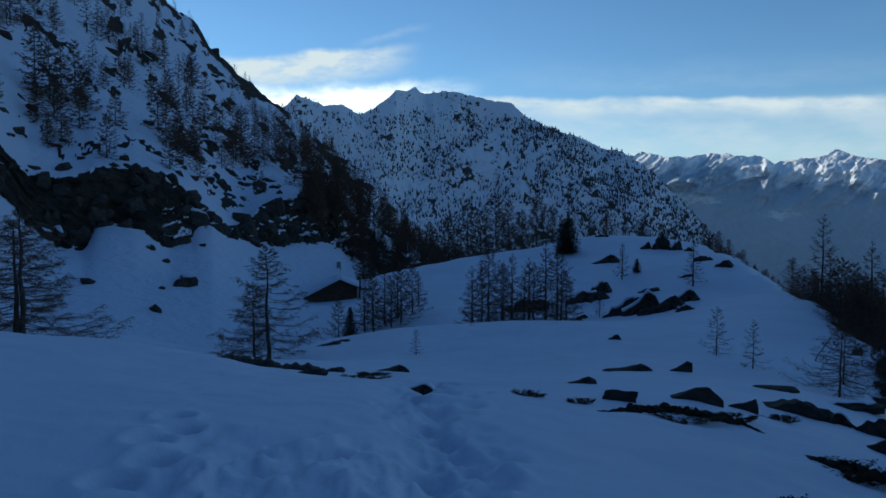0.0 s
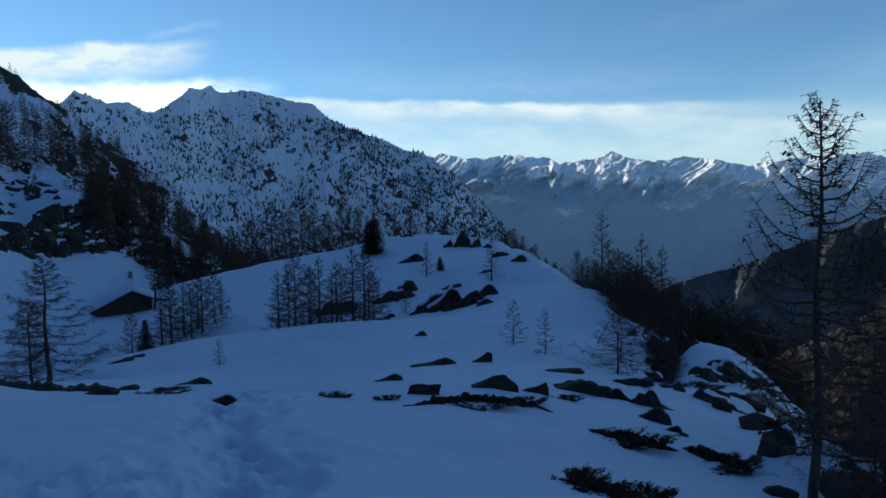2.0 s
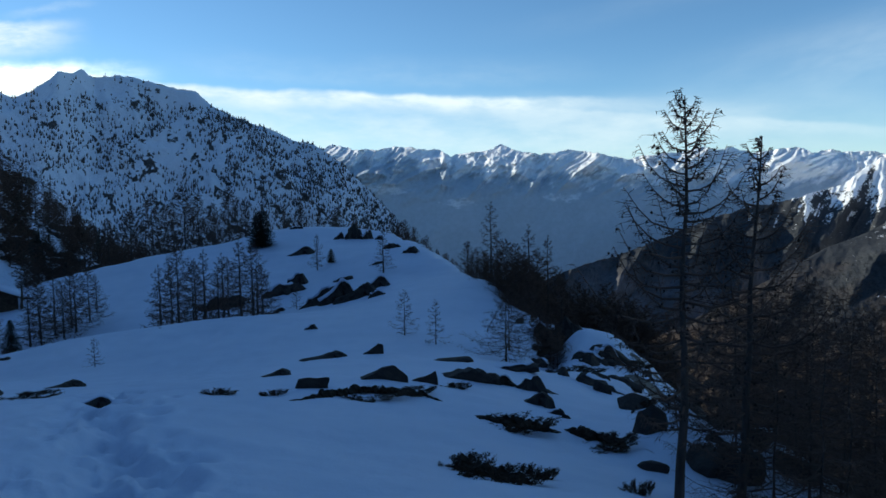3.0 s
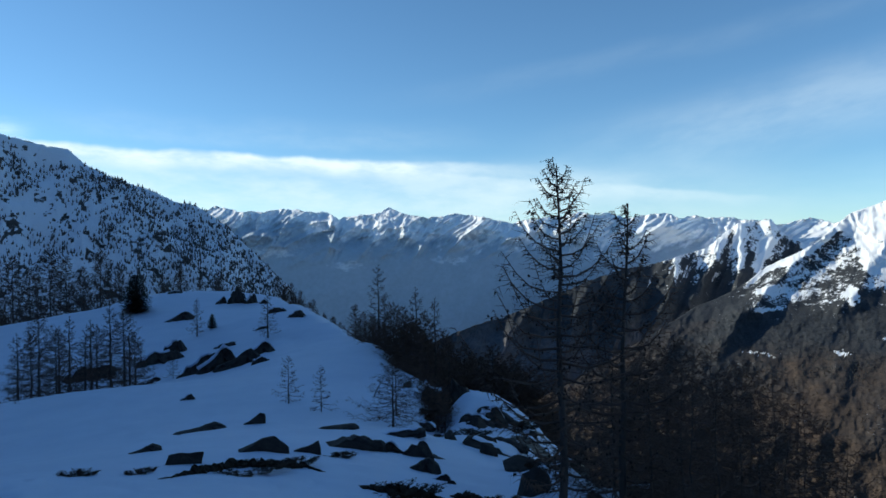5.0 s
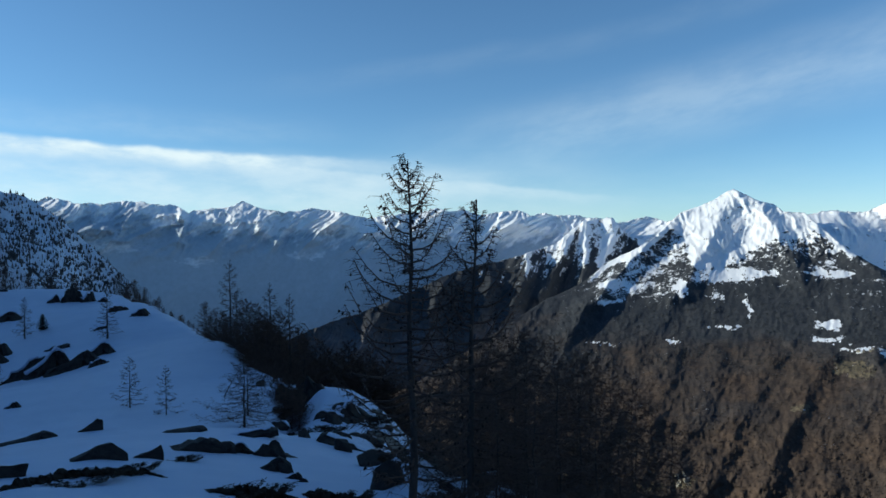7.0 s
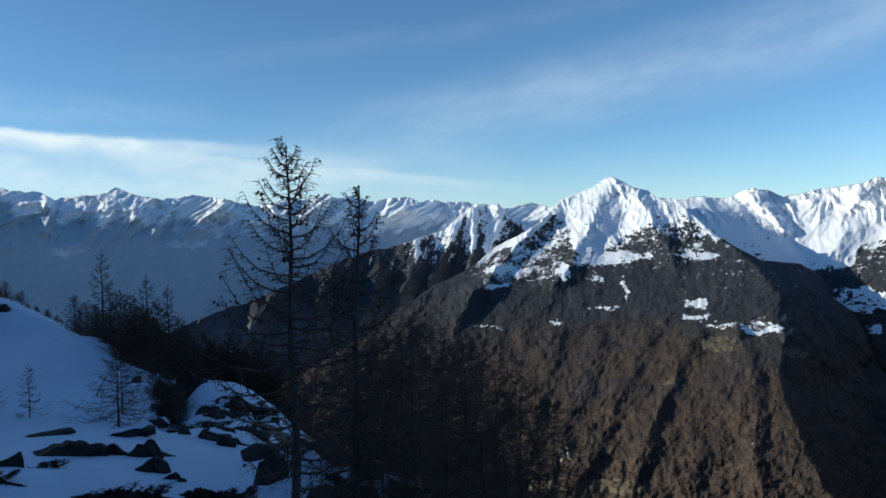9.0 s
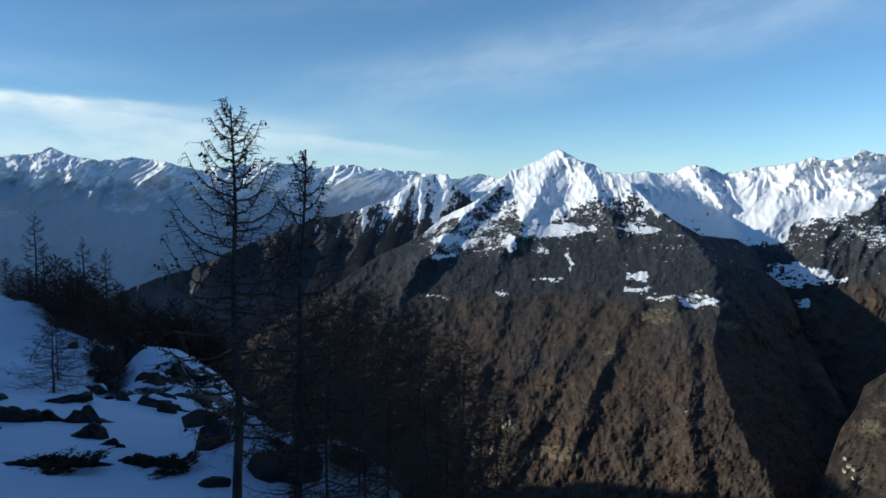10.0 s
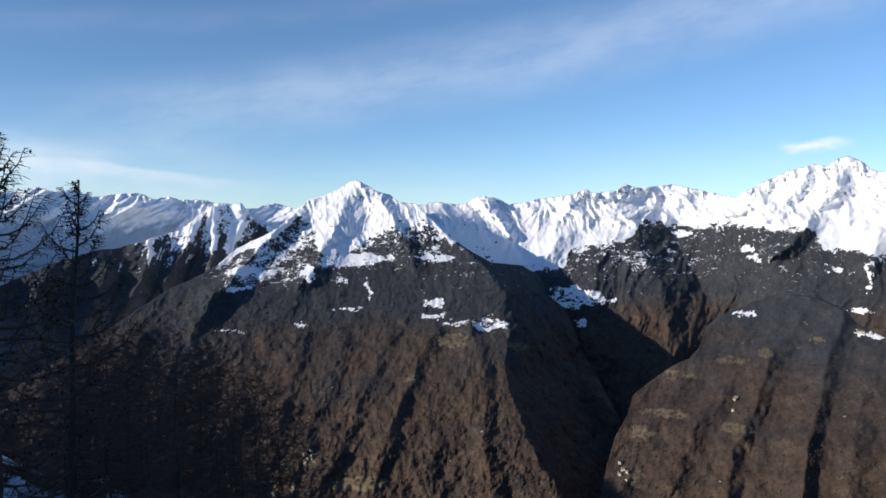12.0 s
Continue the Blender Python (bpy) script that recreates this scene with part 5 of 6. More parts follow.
rk = random.Random(11)
for rocks, label, group, cap, deep, slant in ((FIELD_ROCKS, "dark angular rock half buried in the snowfield", "rocks on the snowfield", 0.35, 0.35, 6),
                                              (KNOLL_ROCKS, "dark slanting outcrop under snow on the knoll", "outcrops on the knoll", 0.9, 0.5, 14),
                                              (BENCH_ROCKS, "dark slanting slab on the snowy bench", "slabs on the bench", 0.3, 0.4, -20),
                                              (BANK_ROCKS, "dark stone along the earth bank in snow", "stones along the bank", 0.5, 0.4, 4)):
    for x, y, w, h in rocks:
        big = 1.45 if rocks is KNOLL_ROCKS else 1.0
        ledge(x, y, level(x, y) - 0.10 * h, w * 1.3 * big ** 0.5, h * 0.62 * big, rk.randrange(7), rk.uniform(-18, 18), label, group, rk.random() < cap, deep, (0, -slant + rk.uniform(-7, 7)))
for x, y, w, h in EDGE_ROCKS:
    boulder(x, y, level(x, y) + 0.05 * h, w * 1.0, h * 0.85, rk.randrange(8), rk.uniform(0, 360), "dark boulder on the steep edge above the valley", "boulders on the valley edge", rk.random() < 0.35, rk.uniform(0.6, 0.95), (rk.uniform(-15, 15), rk.uniform(-20, 20)))
for a_, r_, w, h, kind in ((32.4, 31.0, 2.0, 1.5, 4), (34.0, 30.5, 1.5, 1.25, 2), (36.7, 26.5, 1.3, 0.7, 5), (35.4, 25.5, 0.9, 0.55, 0)):
    x, y = r_ * math.sin(radians(a_)), r_ * math.cos(radians(a_))
    ledge(x, y, level(x, y) - 0.2, w, h, kind, 9 * kind - 25, "dark broken outcrop on the bench above the valley", "outcrops on the bench", kind > 3, 0.55, (0, -16))
for x, y, w, h, kind in ((28.3, 93.4, 2.6, 2.4, 2), (29.8, 92.2, 1.8, 1.5, 5), (26.6, 94.6, 1.6, 1.1, 3), (30.9, 90.6, 1.2, 0.8, 1)):
    ledge(x, y, level(x, y) - 0.15, w, h, kind, 8 * kind - 20, "broken rock tower on top of the knoll", "rocks on top of the knoll", kind % 2 == 1, 0.4, (0, -6))
for k in range(26):
    a_, r_ = rk.uniform(33.5, 50), rk.uniform(9.5, 31)
    x, y = r_ * math.sin(radians(a_)), r_ * math.cos(radians(a_))
    if a_ > 53 - r_ * 0.55 + 5 or a_ < 46 - r_ * 0.55:
        continue
    w = rk.uniform(0.15, 0.5) * (0.6 + r_ / 40)
    boulder(x, y, level(x, y), w, w * rk.uniform(0.35, 0.7), rk.randrange(8), rk.uniform(0, 360), "small dark stone on the steep edge above the valley", "stones on the valley edge", rk.random() < 0.4, rk.uniform(0.5, 1), (rk.uniform(-20, 20), rk.uniform(-20, 20)))


MAT_TURF = plain("frozen_turf", (0.010, 0.009, 0.007), (0.038, 0.029, 0.020), 9, 0.95, 0.03)


def turf_strip(line, wide, tall, seed, label):
    """A ragged low strip of bare turf and heath where the snow has melted off."""
    rnd = random.Random(seed)
    g, n = Geo(), 14 * (len(line) - 1)
    rows = []
    for k in range(n + 1):
        q = k / n * (len(line) - 1)
        i = min(int(q), len(line) - 2)
        c = Vector((*line[i], 0)).lerp(Vector((*line[i + 1], 0)), q - i)
        d = Vector((line[i + 1][0] - line[i][0], line[i + 1][1] - line[i][1], 0)).normalized()
        side = Vector((-d.y, d.x, 0))
        end = min(1.0, 5 * k / n, 5 * (n - k) / n)
        w = wide * (0.25 + 0.75 * end) * (0.75 + 0.7 * noise.noise(Vector((k * 0.23, seed, 0))))
        h = tall * end * (0.8 + 0.8 * noise.noise(Vector((k * 0.31, 0, seed))))
        row = []
        for j in range(7):
            f = j / 6 * 2 - 1
            p = c + side * (f * w + rnd.uniform(-0.03, 0.03)) + d * rnd.uniform(-0.03, 0.03)
            up = h * (1 - f * f) * (0.7 + rnd.uniform(0, 0.6)) - 0.05 * (abs(f) > 0.9)
            row.append(Vector((p.x, p.y, level(p.x, p.y) + up)))
        rows.append(row)
    for row in rows:
        g.v += row
    for k in range(n):
        for j in range(6):
            a = k * 7 + j
            g.f.append((a, a + 7, a + 8, a + 1))
    return tagged(new("turf_strip", g.mesh("turf_strip", MAT_TURF)), label, "turf", "bare turf on the snowfield")


turf_strip([(2.24, 10.07), (2.74, 10.5), (3.1, 10.72), (3.5, 10.95), (3.85, 10.88), (4.2, 10.92), (4.5, 10.75), (4.72, 10.36)], 0.15, 0.10, 3, "long dark strip of bare heath turf in the snow")
turf_strip([(4.95, 9.6), (5.35, 9.35), (5.75, 9.35), (6.1, 9.05)], 0.24, 0.11, 5, "dark patch of heath turf in the snow")
turf_strip([(6.3, 9.2), (6.6, 8.85), (7.0, 8.5)], 0.22, 0.14, 8, "dark patch of heath turf in the snow")
turf_strip([(3.15, 6.65), (3.45, 6.2), (3.7, 5.85)], 0.18, 0.12, 9, "dark patch of heath turf in the snow")
turf_strip([(7.0, 13.55), (7.5, 13.7), (7.95, 13.5)], 0.25, 0.12, 12, "dark strip of bare ground between the rocks")


def cut_rock(x, y, wide, tall, outline, slew, label):
    """A sharp-edged rock with a broken face of this outline towards the path."""
    bm = bmesh.new()
    rnd = random.Random(int(x * 100))
    deep = 0.45 * wide
    front = [bm.verts.new((px * wide - wide / 2, rnd.uniform(-0.03, 0.03), pz * tall)) for px, pz in outline]
    back = [bm.verts.new((px * wide * 0.92 - wide * 0.46, deep, pz * tall * 0.75 - 0.04)) for px, pz in outline]
    bm.faces.new(front)
    bm.faces.new(back[::-1])
    m = len(outline)
    for k in range(m):
        bm.faces.new((front[k], back[k], back[(k + 1) % m], front[(k + 1) % m]))
    bmesh.ops.recalc_face_normals(bm, faces=bm.faces[:])
    bmesh.ops.bevel(bm, geom=bm.edges[:], offset=0.012, segments=1, affect='EDGES', clamp_overlap=True)
    bmesh.ops.triangulate(bm, faces=bm.faces[:])
    bmesh.ops.subdivide_edges(bm, edges=bm.edges[:], cuts=2, use_grid_fill=True)
    for v in bm.verts:
        v.co += Vector((noise.noise(v.co * 6), noise.noise(v.co * 6 + Vector((9, 0, 0))), noise.noise(v.co * 6 + Vector((0, 9, 0))))) * 0.018
    me = bpy.data.meshes.new("cut_rock")
    bm.to_mesh(me)
    bm.free()
    me.materials.append(MAT_ROCK)
    ob = new("rock", me)
    ob.matrix_world = pose(x, y, level(x, y), 0, 0, slew - math.degrees(math.atan2(x, y)))
    return tagged(ob, label, "rock", "rocks on the snowfield")


cut_rock(2.86, 11.36, 0.58, 0.165, [(0, -0.5), (0, 0.05), (0.10, 1.0), (0.45, 1.04), (1.0, 1.0), (0.95, 0.1), (0.95, -0.5)], 0, "flat rectangular dark slab in the snow")
cut_rock(4.32, 12.05, 0.88, 0.25, [(0, -0.4), (0, 0.0), (0.30, 0.52), (0.52, 0.93), (0.72, 1.0), (0.84, 0.62), (1.0, 0.1), (1.0, -0.4)], 4, "low triangular dark rock in the snow")
cut_rock(5.16, 12.25, 0.58, 0.20, [(0, -0.4), (0, 0.08), (0.30, 0.38), (0.55, 0.50), (0.93, 1.0), (1.0, 0.2), (1.0, -0.4)], 6, "dark rock with a raised corner in the snow")
cut_rock(6.45, 13.3, 1.3, 0.22, [(0, -0.4), (0, 0.0), (0.22, 0.25), (0.38, 0.42), (0.52, 0.82), (0.60, 0.70), (0.70, 1.0), (0.80, 0.66), (0.86, 0.8), (1.0, 0.0), (1.0, -0.4)], 10, "long jagged dark rock ridge in the snow")
cut_rock(7.72, 23.05, 0.70, 0.36, [(0, -0.4), (0, 0.05), (0.3, 0.35), (0.75, 1.0), (1.0, 0.85), (1.0, -0.4)], 3, "dark rock with a raised corner in the snow")


def earth_bank():
    """A thin cut bank of dark earth where the snow has slid off the rim."""
    rnd = random.Random(19)
    g = Geo()
    n, rings = 60, []
    for k in range(n):
        s = k / (n - 1)
        a_ = -17.4 + 8.2 * s + 0.25 * math.sin(s * 9)
        r_ = 20.4 - 2.4 * s
        out = Vector((math.sin(radians(a_)), math.cos(radians(a_)), 0))
        c = out * r_
        c.z = level(c.x, c.y)
        bump = noise.noise(Vector((s * 9, 3, 0))) + 0.6 * noise.noise(Vector((s * 23, 0, 7)))
        h = min(1.0, 6 * s, 6 * (1 - s)) * (0.17 + 0.16 * bump) - 0.04
        c = c + out * 0.35 * noise.noise(Vector((s * 14, 9, 2)))
        rings.append([c - out * 0.28 + Vector((0, 0, -0.16)), c - out * (0.20 + rnd.uniform(0, 0.06)) + Vector((0, 0, h * 0.45)), c - out * 0.08 + Vector((0, 0, h)), c + out * 0.35 + Vector((0, 0, h * 0.9)), c + out * 0.7 + Vector((0, 0, -0.4))])
    for ring in rings:
        g.v += ring
    for k in range(n - 1):
        for j in range(4):
            a = k * 5 + j
            g.f.append((a, a + 5, a + 6, a + 1))
    bank = new("earth_bank", g.mesh("earth_bank", MAT_ROCK))
    tagged(bank, "thin dark earth bank along the rim of the snowfield", "bank")


SHRUBS = [(5.38, 9.22, 1.11, 0.42), (3.31, 6.55, 0.55, 0.37), (3.49, 5.96, 0.76, 0.44), (4.14, 6.40, 0.39, 0.23), (6.61, 8.61, 1.04, 0.32), (3.49,
          10.62, 1.2, 0.12), (4.37, 10.86, 0.8, 0.12), (1.35, 11.04, 0.47, 0.11), (2.14, 10.79, 0.36, 0.09), (-1.67,
          15.55, 0.96, 0.20), (5.69, 11.99, 0.54, 0.11), (14.49, 23.83, 1.12, 0.45), (5.14, 6.05, 0.40, 0.34)]
SHRUBS += [(14.7, 23.9, 1.9, 0.35), (15.4, 24.8, 2.0, 0.4), (13.9, 21.6, 1.4, 0.3), (16.9, 20.9, 1.6, 0.6), (11.0, 12.6, 1.1, 0.45), (9.0, 9.9, 0.9, 0.35), (8.2, 8.0, 1.0, 0.5), (12.9, 18.3, 1.2, 0.4)]
for x, y, w, h in SHRUBS:
    stems, leaves = SHRUB_KINDS[rk.randrange(3)]
    root = new("heath_shrub")
    tagged(part("stem", stems, None, root), kind="stuff")
    tagged(part("foliage", leaves, None, root, "stiff dark brownish leaves"), kind="stuff")
    root.matrix_world = pose(x, y, level(x, y), 0, 0, rk.uniform(-25, 25)) @ Matrix.Diagonal((w, w * 0.6, max(0.26, h * 1.15), 1))
    tagged(root, "low dark heath shrub poking through the snow", "shrub", "heath shrubs on the snowfield")


earth_bank()


def joined_grove(name, spots, protos_, seed, label):
    """Trees that cannot be told apart, as one mesh; each spot is a foot and a height."""
    verts, faces, n = [], [], 0
    rng3 = np.random.default_rng(seed)
    for p, tall in spots:
        for ch in protos_[rng3.integers(len(protos_))].children:
            me = ch.data
            co = np.empty(len(me.vertices) * 3, np.float32)
            me.vertices.foreach_get("co", co)
            w = rng3.uniform(0, 6.283)
            s = tall / 6.0
            c, d = math.cos(w) * s, math.sin(w) * s
            co = co.reshape(-1, 3) @ np.array([[c, d, 0], [-d, c, 0], [0, 0, s]]) + np.array([p[0], p[1], p[2] - 0.05 * tall])
            verts.append(co)
            faces += [tuple(v + n for v in f.vertices) for f in me.polygons]
            n += len(co)
    me = bpy.data.meshes.new(name)
    me.from_pydata(np.concatenate(verts).tolist(), [], faces)
    me.materials.append(MAT_TWIG)
    return tagged(new(name, me), label, "forest", kind="stuff")


# ---- larches and spruces of the foreground ----
def stand(proto, x, y, top, label, group, turn=None, height=1.0, wide=1.0, sink=0.0):
    """A copy of a tree whose foot is on the ground at x, y and whose tip reaches the height top."""
    z = level(x, y) - sink
    s = (top - z) / height
    ob = copy_thing(proto, pose(x, y, z, 0, 0, rk.uniform(0, 360) if turn is None else turn) @ Matrix.Diagonal((s * wide, s * wide, s, 1)))
    return tagged(ob, label, "tree", group)


MID = [larch(6.0, 20 + k, 54, 16, 10, 4, 0.50, 0.08, 1.25, bole=1.3) for k in range(3)]
DEEP = [larch(6.0, 25 + k, 72, 14, 9, 4, 0.46, 0.06, 1.5) for k in range(3)]
YOUNG = [larch(6.0, 45 + k, 34, 10, 5, 4, 0.44, 0.08, 2.4) for k in range(2)]
SLIM = [larch(6.0, 40 + k, 44, 9, 6, 4, 0.34, 0.10, 1.9, bole=1.5) for k in range(2)]
NEARBY = [larch(6.0, 30 + k, 62, 12, 7, 5, 0.42, 0.06, 0.62, bole=0.45) for k in range(3)]
WIDE = [larch(6.0, 50, 58, 14, 7, 4, 0.68, 0.04, 1.5)]
SPRUCE = [spruce(6.0, 60, 40, 16, 9, 0.20, True), spruce(6.0, 61, 34, 15, 8, 0.26)]
protos = DEEP + YOUNG + MID + NEARBY + SLIM + WIDE + SPRUCE

HOLLOW_LARCHES = [(-8.5, 35.0, -0.5, 0), (-15.1, 25.9, 1.4, 0), (-6.9, 63.6, -5.0, 1), (-5.3, 65.8, -4.2, 1), (-3.8, 65.9, -4.2, 0), (-2.4, 72.0, -5.3, 1), (-6.4, 65.7,
                  -4.7, 0), (-8.6, 59.4, -6.4, 0), (-1.2, 33.0, -4.2, 0), (-8.8, 28.7, -3.6, 1), (-9.4, 35.8, -2.4, 0), (-15.7, 26.5, 1.0, 0), (-4.2, 67.5, -4.0, 1),
                  (-2.9, 69.0, -4.3, 0), (-6.0, 62.5, -5.2, 0), (-4.6, 64.5, -4.9, 0)]
KNOLL_LARCHES = [(3.2, 49.9, -1.6, 0), (5.2, 53.8, -2.2, 1), (6.7, 55.6, -2.6, 1), (7.1, 49.5, -1.2, 1), (7.9, 49.4, -1.6, 0), (17.9, 71.8, -2.4, 1), (12.4, 56.7, -5.4,
                 1), (21.7, 62.4, -1.6, 1), (10.4, 27.1, -2.3, 1), (10.4, 23.9, -2.3, 1), (1.7, 42.0, -5.1, 1), (11.5, 20.6, -1.75, 2), (12.6, 22.4, -2.4, 2), (2.2, 53, -3.0, 1), (4.2, 51, -2.8, 0), (6.0, 52.5, -3.2, 1), (8.7, 52.5, -2.9, 1), (9.3, 54, -3.6, 0), (5.0, 59, -3.2, 1), (7.6, 60, -3.4, 0), (3.2, 58, -3.6, 0)]
for x, y, top, kind in HOLLOW_LARCHES + KNOLL_LARCHES:
    tall = top - level(x, y)
    proto = rk.choice(YOUNG if tall < 2.5 and kind < 2 else (MID, SLIM, WIDE)[kind])
    label = "leafless larch sapling standing in snow" if tall < 2.5 else "bare brown larch standing in the snowy hollow"
    stand(proto, x, y, top, label, "larches round the hollow", None, 6.0, 1.5 if x < -14 else 1.3 if x < -8 and y < 36 or kind == 2 else 1.0)
stand(SPRUCE[0], 16.6, 96.6, -0.4, "dense dark spruce on the crest of the knoll", "", None, 6.0, 1.75)
stand(SPRUCE[1], -7.9, 61.5, -7.3, "dark young spruce below the hut", "", None, 6.0, 1.1)
stand(SPRUCE[1], 19.8, 73.5, -4.1, "tiny dark spruce on the knoll", "", None, 6.0, 1.5)

snag = larch(1.7, 57, 14, 5, 3, 5, 0.3, 0.3, 1.3, 0, 0.62, "dead_larch")
snag.matrix_world = pose(13.5, 25.9, level(13.5, 25.9) - 0.05, 0, 0, -25)
tagged(snag, "leaning dead larch trunk on the edge of the knoll", "tree")

VALLEY_RIM = [(19.9, -1.6, 112), (20.9, -2.1, 106), (21.6, -2.7, 100), (22.4, -3.7, 96), (23.4, -4.5, 88), (24.2, -5.1, 82), (25.0, -5.5, 72), (25.9, -3.9, 52), (26.6, -4.5, 48), (27.3, -4.7, 45), (28.6, -4.5, 44), (29.0, -3.8, 42),
              (29.8, -4.1, 40), (31.5, -4.8, 40), (33.4, -6.6, 36), (34.6, -8.3, 42), (36.0, -8.0, 44), (36.8, -7.2, 40), (38.5, -8.0, 36), (26.3, -5.0, 56), (27.6, -5.0, 52), (29.9, -5.4, 48), (30.5, -5.0, 46)]
RIM_SPIRES = [(27.8, -0.8, 40.5), (30.8, -2.6, 44), (32.3, -3.5, 38), (28.3, -3.2, 43)]
VALLEY_SIDE = [(31.6, -6.4, 50), (33.8, -9.0, 37), (35.3, -9.0, 46), (40, -10, 36), (41.5, -12, 34), (24.2, -4.8, 70), (22.6, -3.4, 82), (26.0, -5.4, 50), (27.4, -6.0,
               46), (28.4, -6.2, 44), (29.2, -6.8, 42), (30.6, -6.6, 42), (31.4, -7.2, 40), (32.4, -7.8, 38), (31.3, -9.4, 30), (32.0, -9.0, 29), (32.6, -9.6, 28), (33.2,
               -10.2, 27), (36.2, -8.6, 38), (37.6, -8.4, 37), (38.8, -9.4, 38), (40.2, -10.0, 36), (41.5, -10.6, 34)]
RIM_FILL = [(25.4 + 8.0 * rk.random(), rk.uniform(-6.6, -4.5), rk.uniform(34, 50)) for k in range(26)] + [(rk.uniform(33.5, 40), rk.uniform(-9.6, -7.8), rk.uniform(36, 46)) for k in range(18)]
RIM_FILL += [(rk.uniform(27.5, 37), rk.uniform(-8.6, -6.6), rk.uniform(36, 44)) for k in range(9)]
RIM_FILL += [(20.2 + 5.4 * q, -2.0 - 3.8 * q + rk.uniform(-0.4, 0.1), 112 - 30 * q) for q in (0.05, 0.16, 0.27, 0.38, 0.49, 0.6, 0.71, 0.82, 0.93)]


def past_brink(az, r):
    """A range at that bearing that lies beyond the edge of the knoll."""
    return max(r, float(np.interp(az, [19, 21, 23.3, 24.6, 26.5, 28.2, 30, 31.5], [112, 89, 72, 64, 52, 42, 36, 0])) + 5)


for az, el, r in VALLEY_RIM + VALLEY_SIDE:
    r = past_brink(az, r)
    x, y, top = place(az, el, r)
    stand(rk.choice(DEEP), x, y, top, "bare dark larch on the steep valley side", "larches on the valley side", None, 6.0, 1.0, 0.6)

fill = []
for az, el, r in RIM_FILL:
    r = past_brink(az, r)
    x, y, top = place(az, el, r)
    fill.append(((x, y, level(x, y) - 0.3), top - level(x, y) + 0.3))
joined_grove("larch_undergrowth", fill, DEEP, 15, "dense dark bare larches filling the steep valley side")
for az, el, r in RIM_SPIRES:
    r = past_brink(az, r)
    x, y, top = place(az, el, r)
    stand(rk.choice(SLIM), x, y, top, "slender dark larch rising over the valley side", "larches on the valley side", None, 6.0, 0.85, 0.6)

BEHIND = [(-1, -1.5, 115), (0.5, -0.8, 120), (2, 0.2, 125), (3, -0.6, 120), (4.2, 0.8, 130), (5.2, 0.3, 125), (6.3, -0.5, 120), (7.4, 0.7, 130), (8.6, -0.8, 125), (11.5, -1.2, 120), (12.8, -0.6, 130),
          (14.2, -1.4, 125), (15.5, -1.0, 130), (17, -1.6, 120)]
for az, el, r in BEHIND:
    x, y, top = place(az, el, r)
    stand(rk.choice(DEEP), x, y, top, "tall bare larch rising behind the knoll", "larches behind the knoll", None, 6.0, 0.9, 0.6)

# the two tall larches beside the path, with cones
tall_a = larch(5.0, 71, 84, 21, 2, 8, 0.62, 0.28, 0.95, 0.26, stout=1.3, point=1.2, short=0.50)
tall_a.matrix_world = pose(5.54, 5.80, 2.54 - 5.0, 0, 0, 30)
tagged(tall_a, "tall bare larch with small cones beside the slope", "tree", "tall larches by the path")
tall_b = larch(5.2, 77, 66, 18, 2, 8, 0.42, 0.2, 0.95, 0.24, 0.035, stout=1.5, point=1.0, short=0.62)
tall_b.matrix_world = pose(6.45, 5.86, 2.15 - 5.2, 0, 0, -20)
tagged(tall_b, "leaning bare larch with sparse upper limbs", "tree", "tall larches by the path")

THICKET = [(47, 11, -6.2), (49.5, 12.5, -6.0), (52, 10.5, -6.6), (54, 12.5, -7.0), (56, 11.5, -8.2), (58, 13.5, -9.0), (50.5, 15, -7.0), (46, 14, -8), (60, 12, -11), (55, 16, -9), (44, 17, -10), (62.5, 13, -13), (48, 18, -8.5), (53, 8.5, -9.5), (57.5, 9.5, -11), (50, 9, -8), (51.5, 13.5, -6.5), (48, 14, -7.2), (55.5, 14, -8), (59, 10.5, -12), (46.5, 16, -9), (61, 15, -12), (53.5, 18, -10), (49, 16.5, -7.4), (52.5, 15.5, -7.2), (54.5, 10, -8.4), (56.5, 13, -8.0), (47.5, 12.5, -8.4), (59.5, 14.5, -10.2), (51, 11.5, -7.6)]
for az, r, el in THICKET:
    x, y, top = place(az, el, r)
    stand(rk.choice(NEARBY), x, y, top, "dense bare larch in the thicket below the path", "larch thicket", None, 6.0, 1.15, 0.6)

for p_ in protos:
    for o_ in (*p_.children_recursive, p_):
        bpy.data.objects.remove(o_)

# ---- trees and stones on the hillside ----
HILL_EL = angles(HILL_PTS)[1]
HILL_CRESTROW = int(np.argmax(HILL_EL[:, len(HILL_AZ) // 2]))


def hill_at(az, el):
    k = int(np.argmin(np.abs(HILL_AZ - az)))
    col = np.maximum.accumulate(HILL_EL[:, k])
    i = int(np.searchsorted(col, el))
    return HILL_PTS[min(i, HILL_CRESTROW), k]


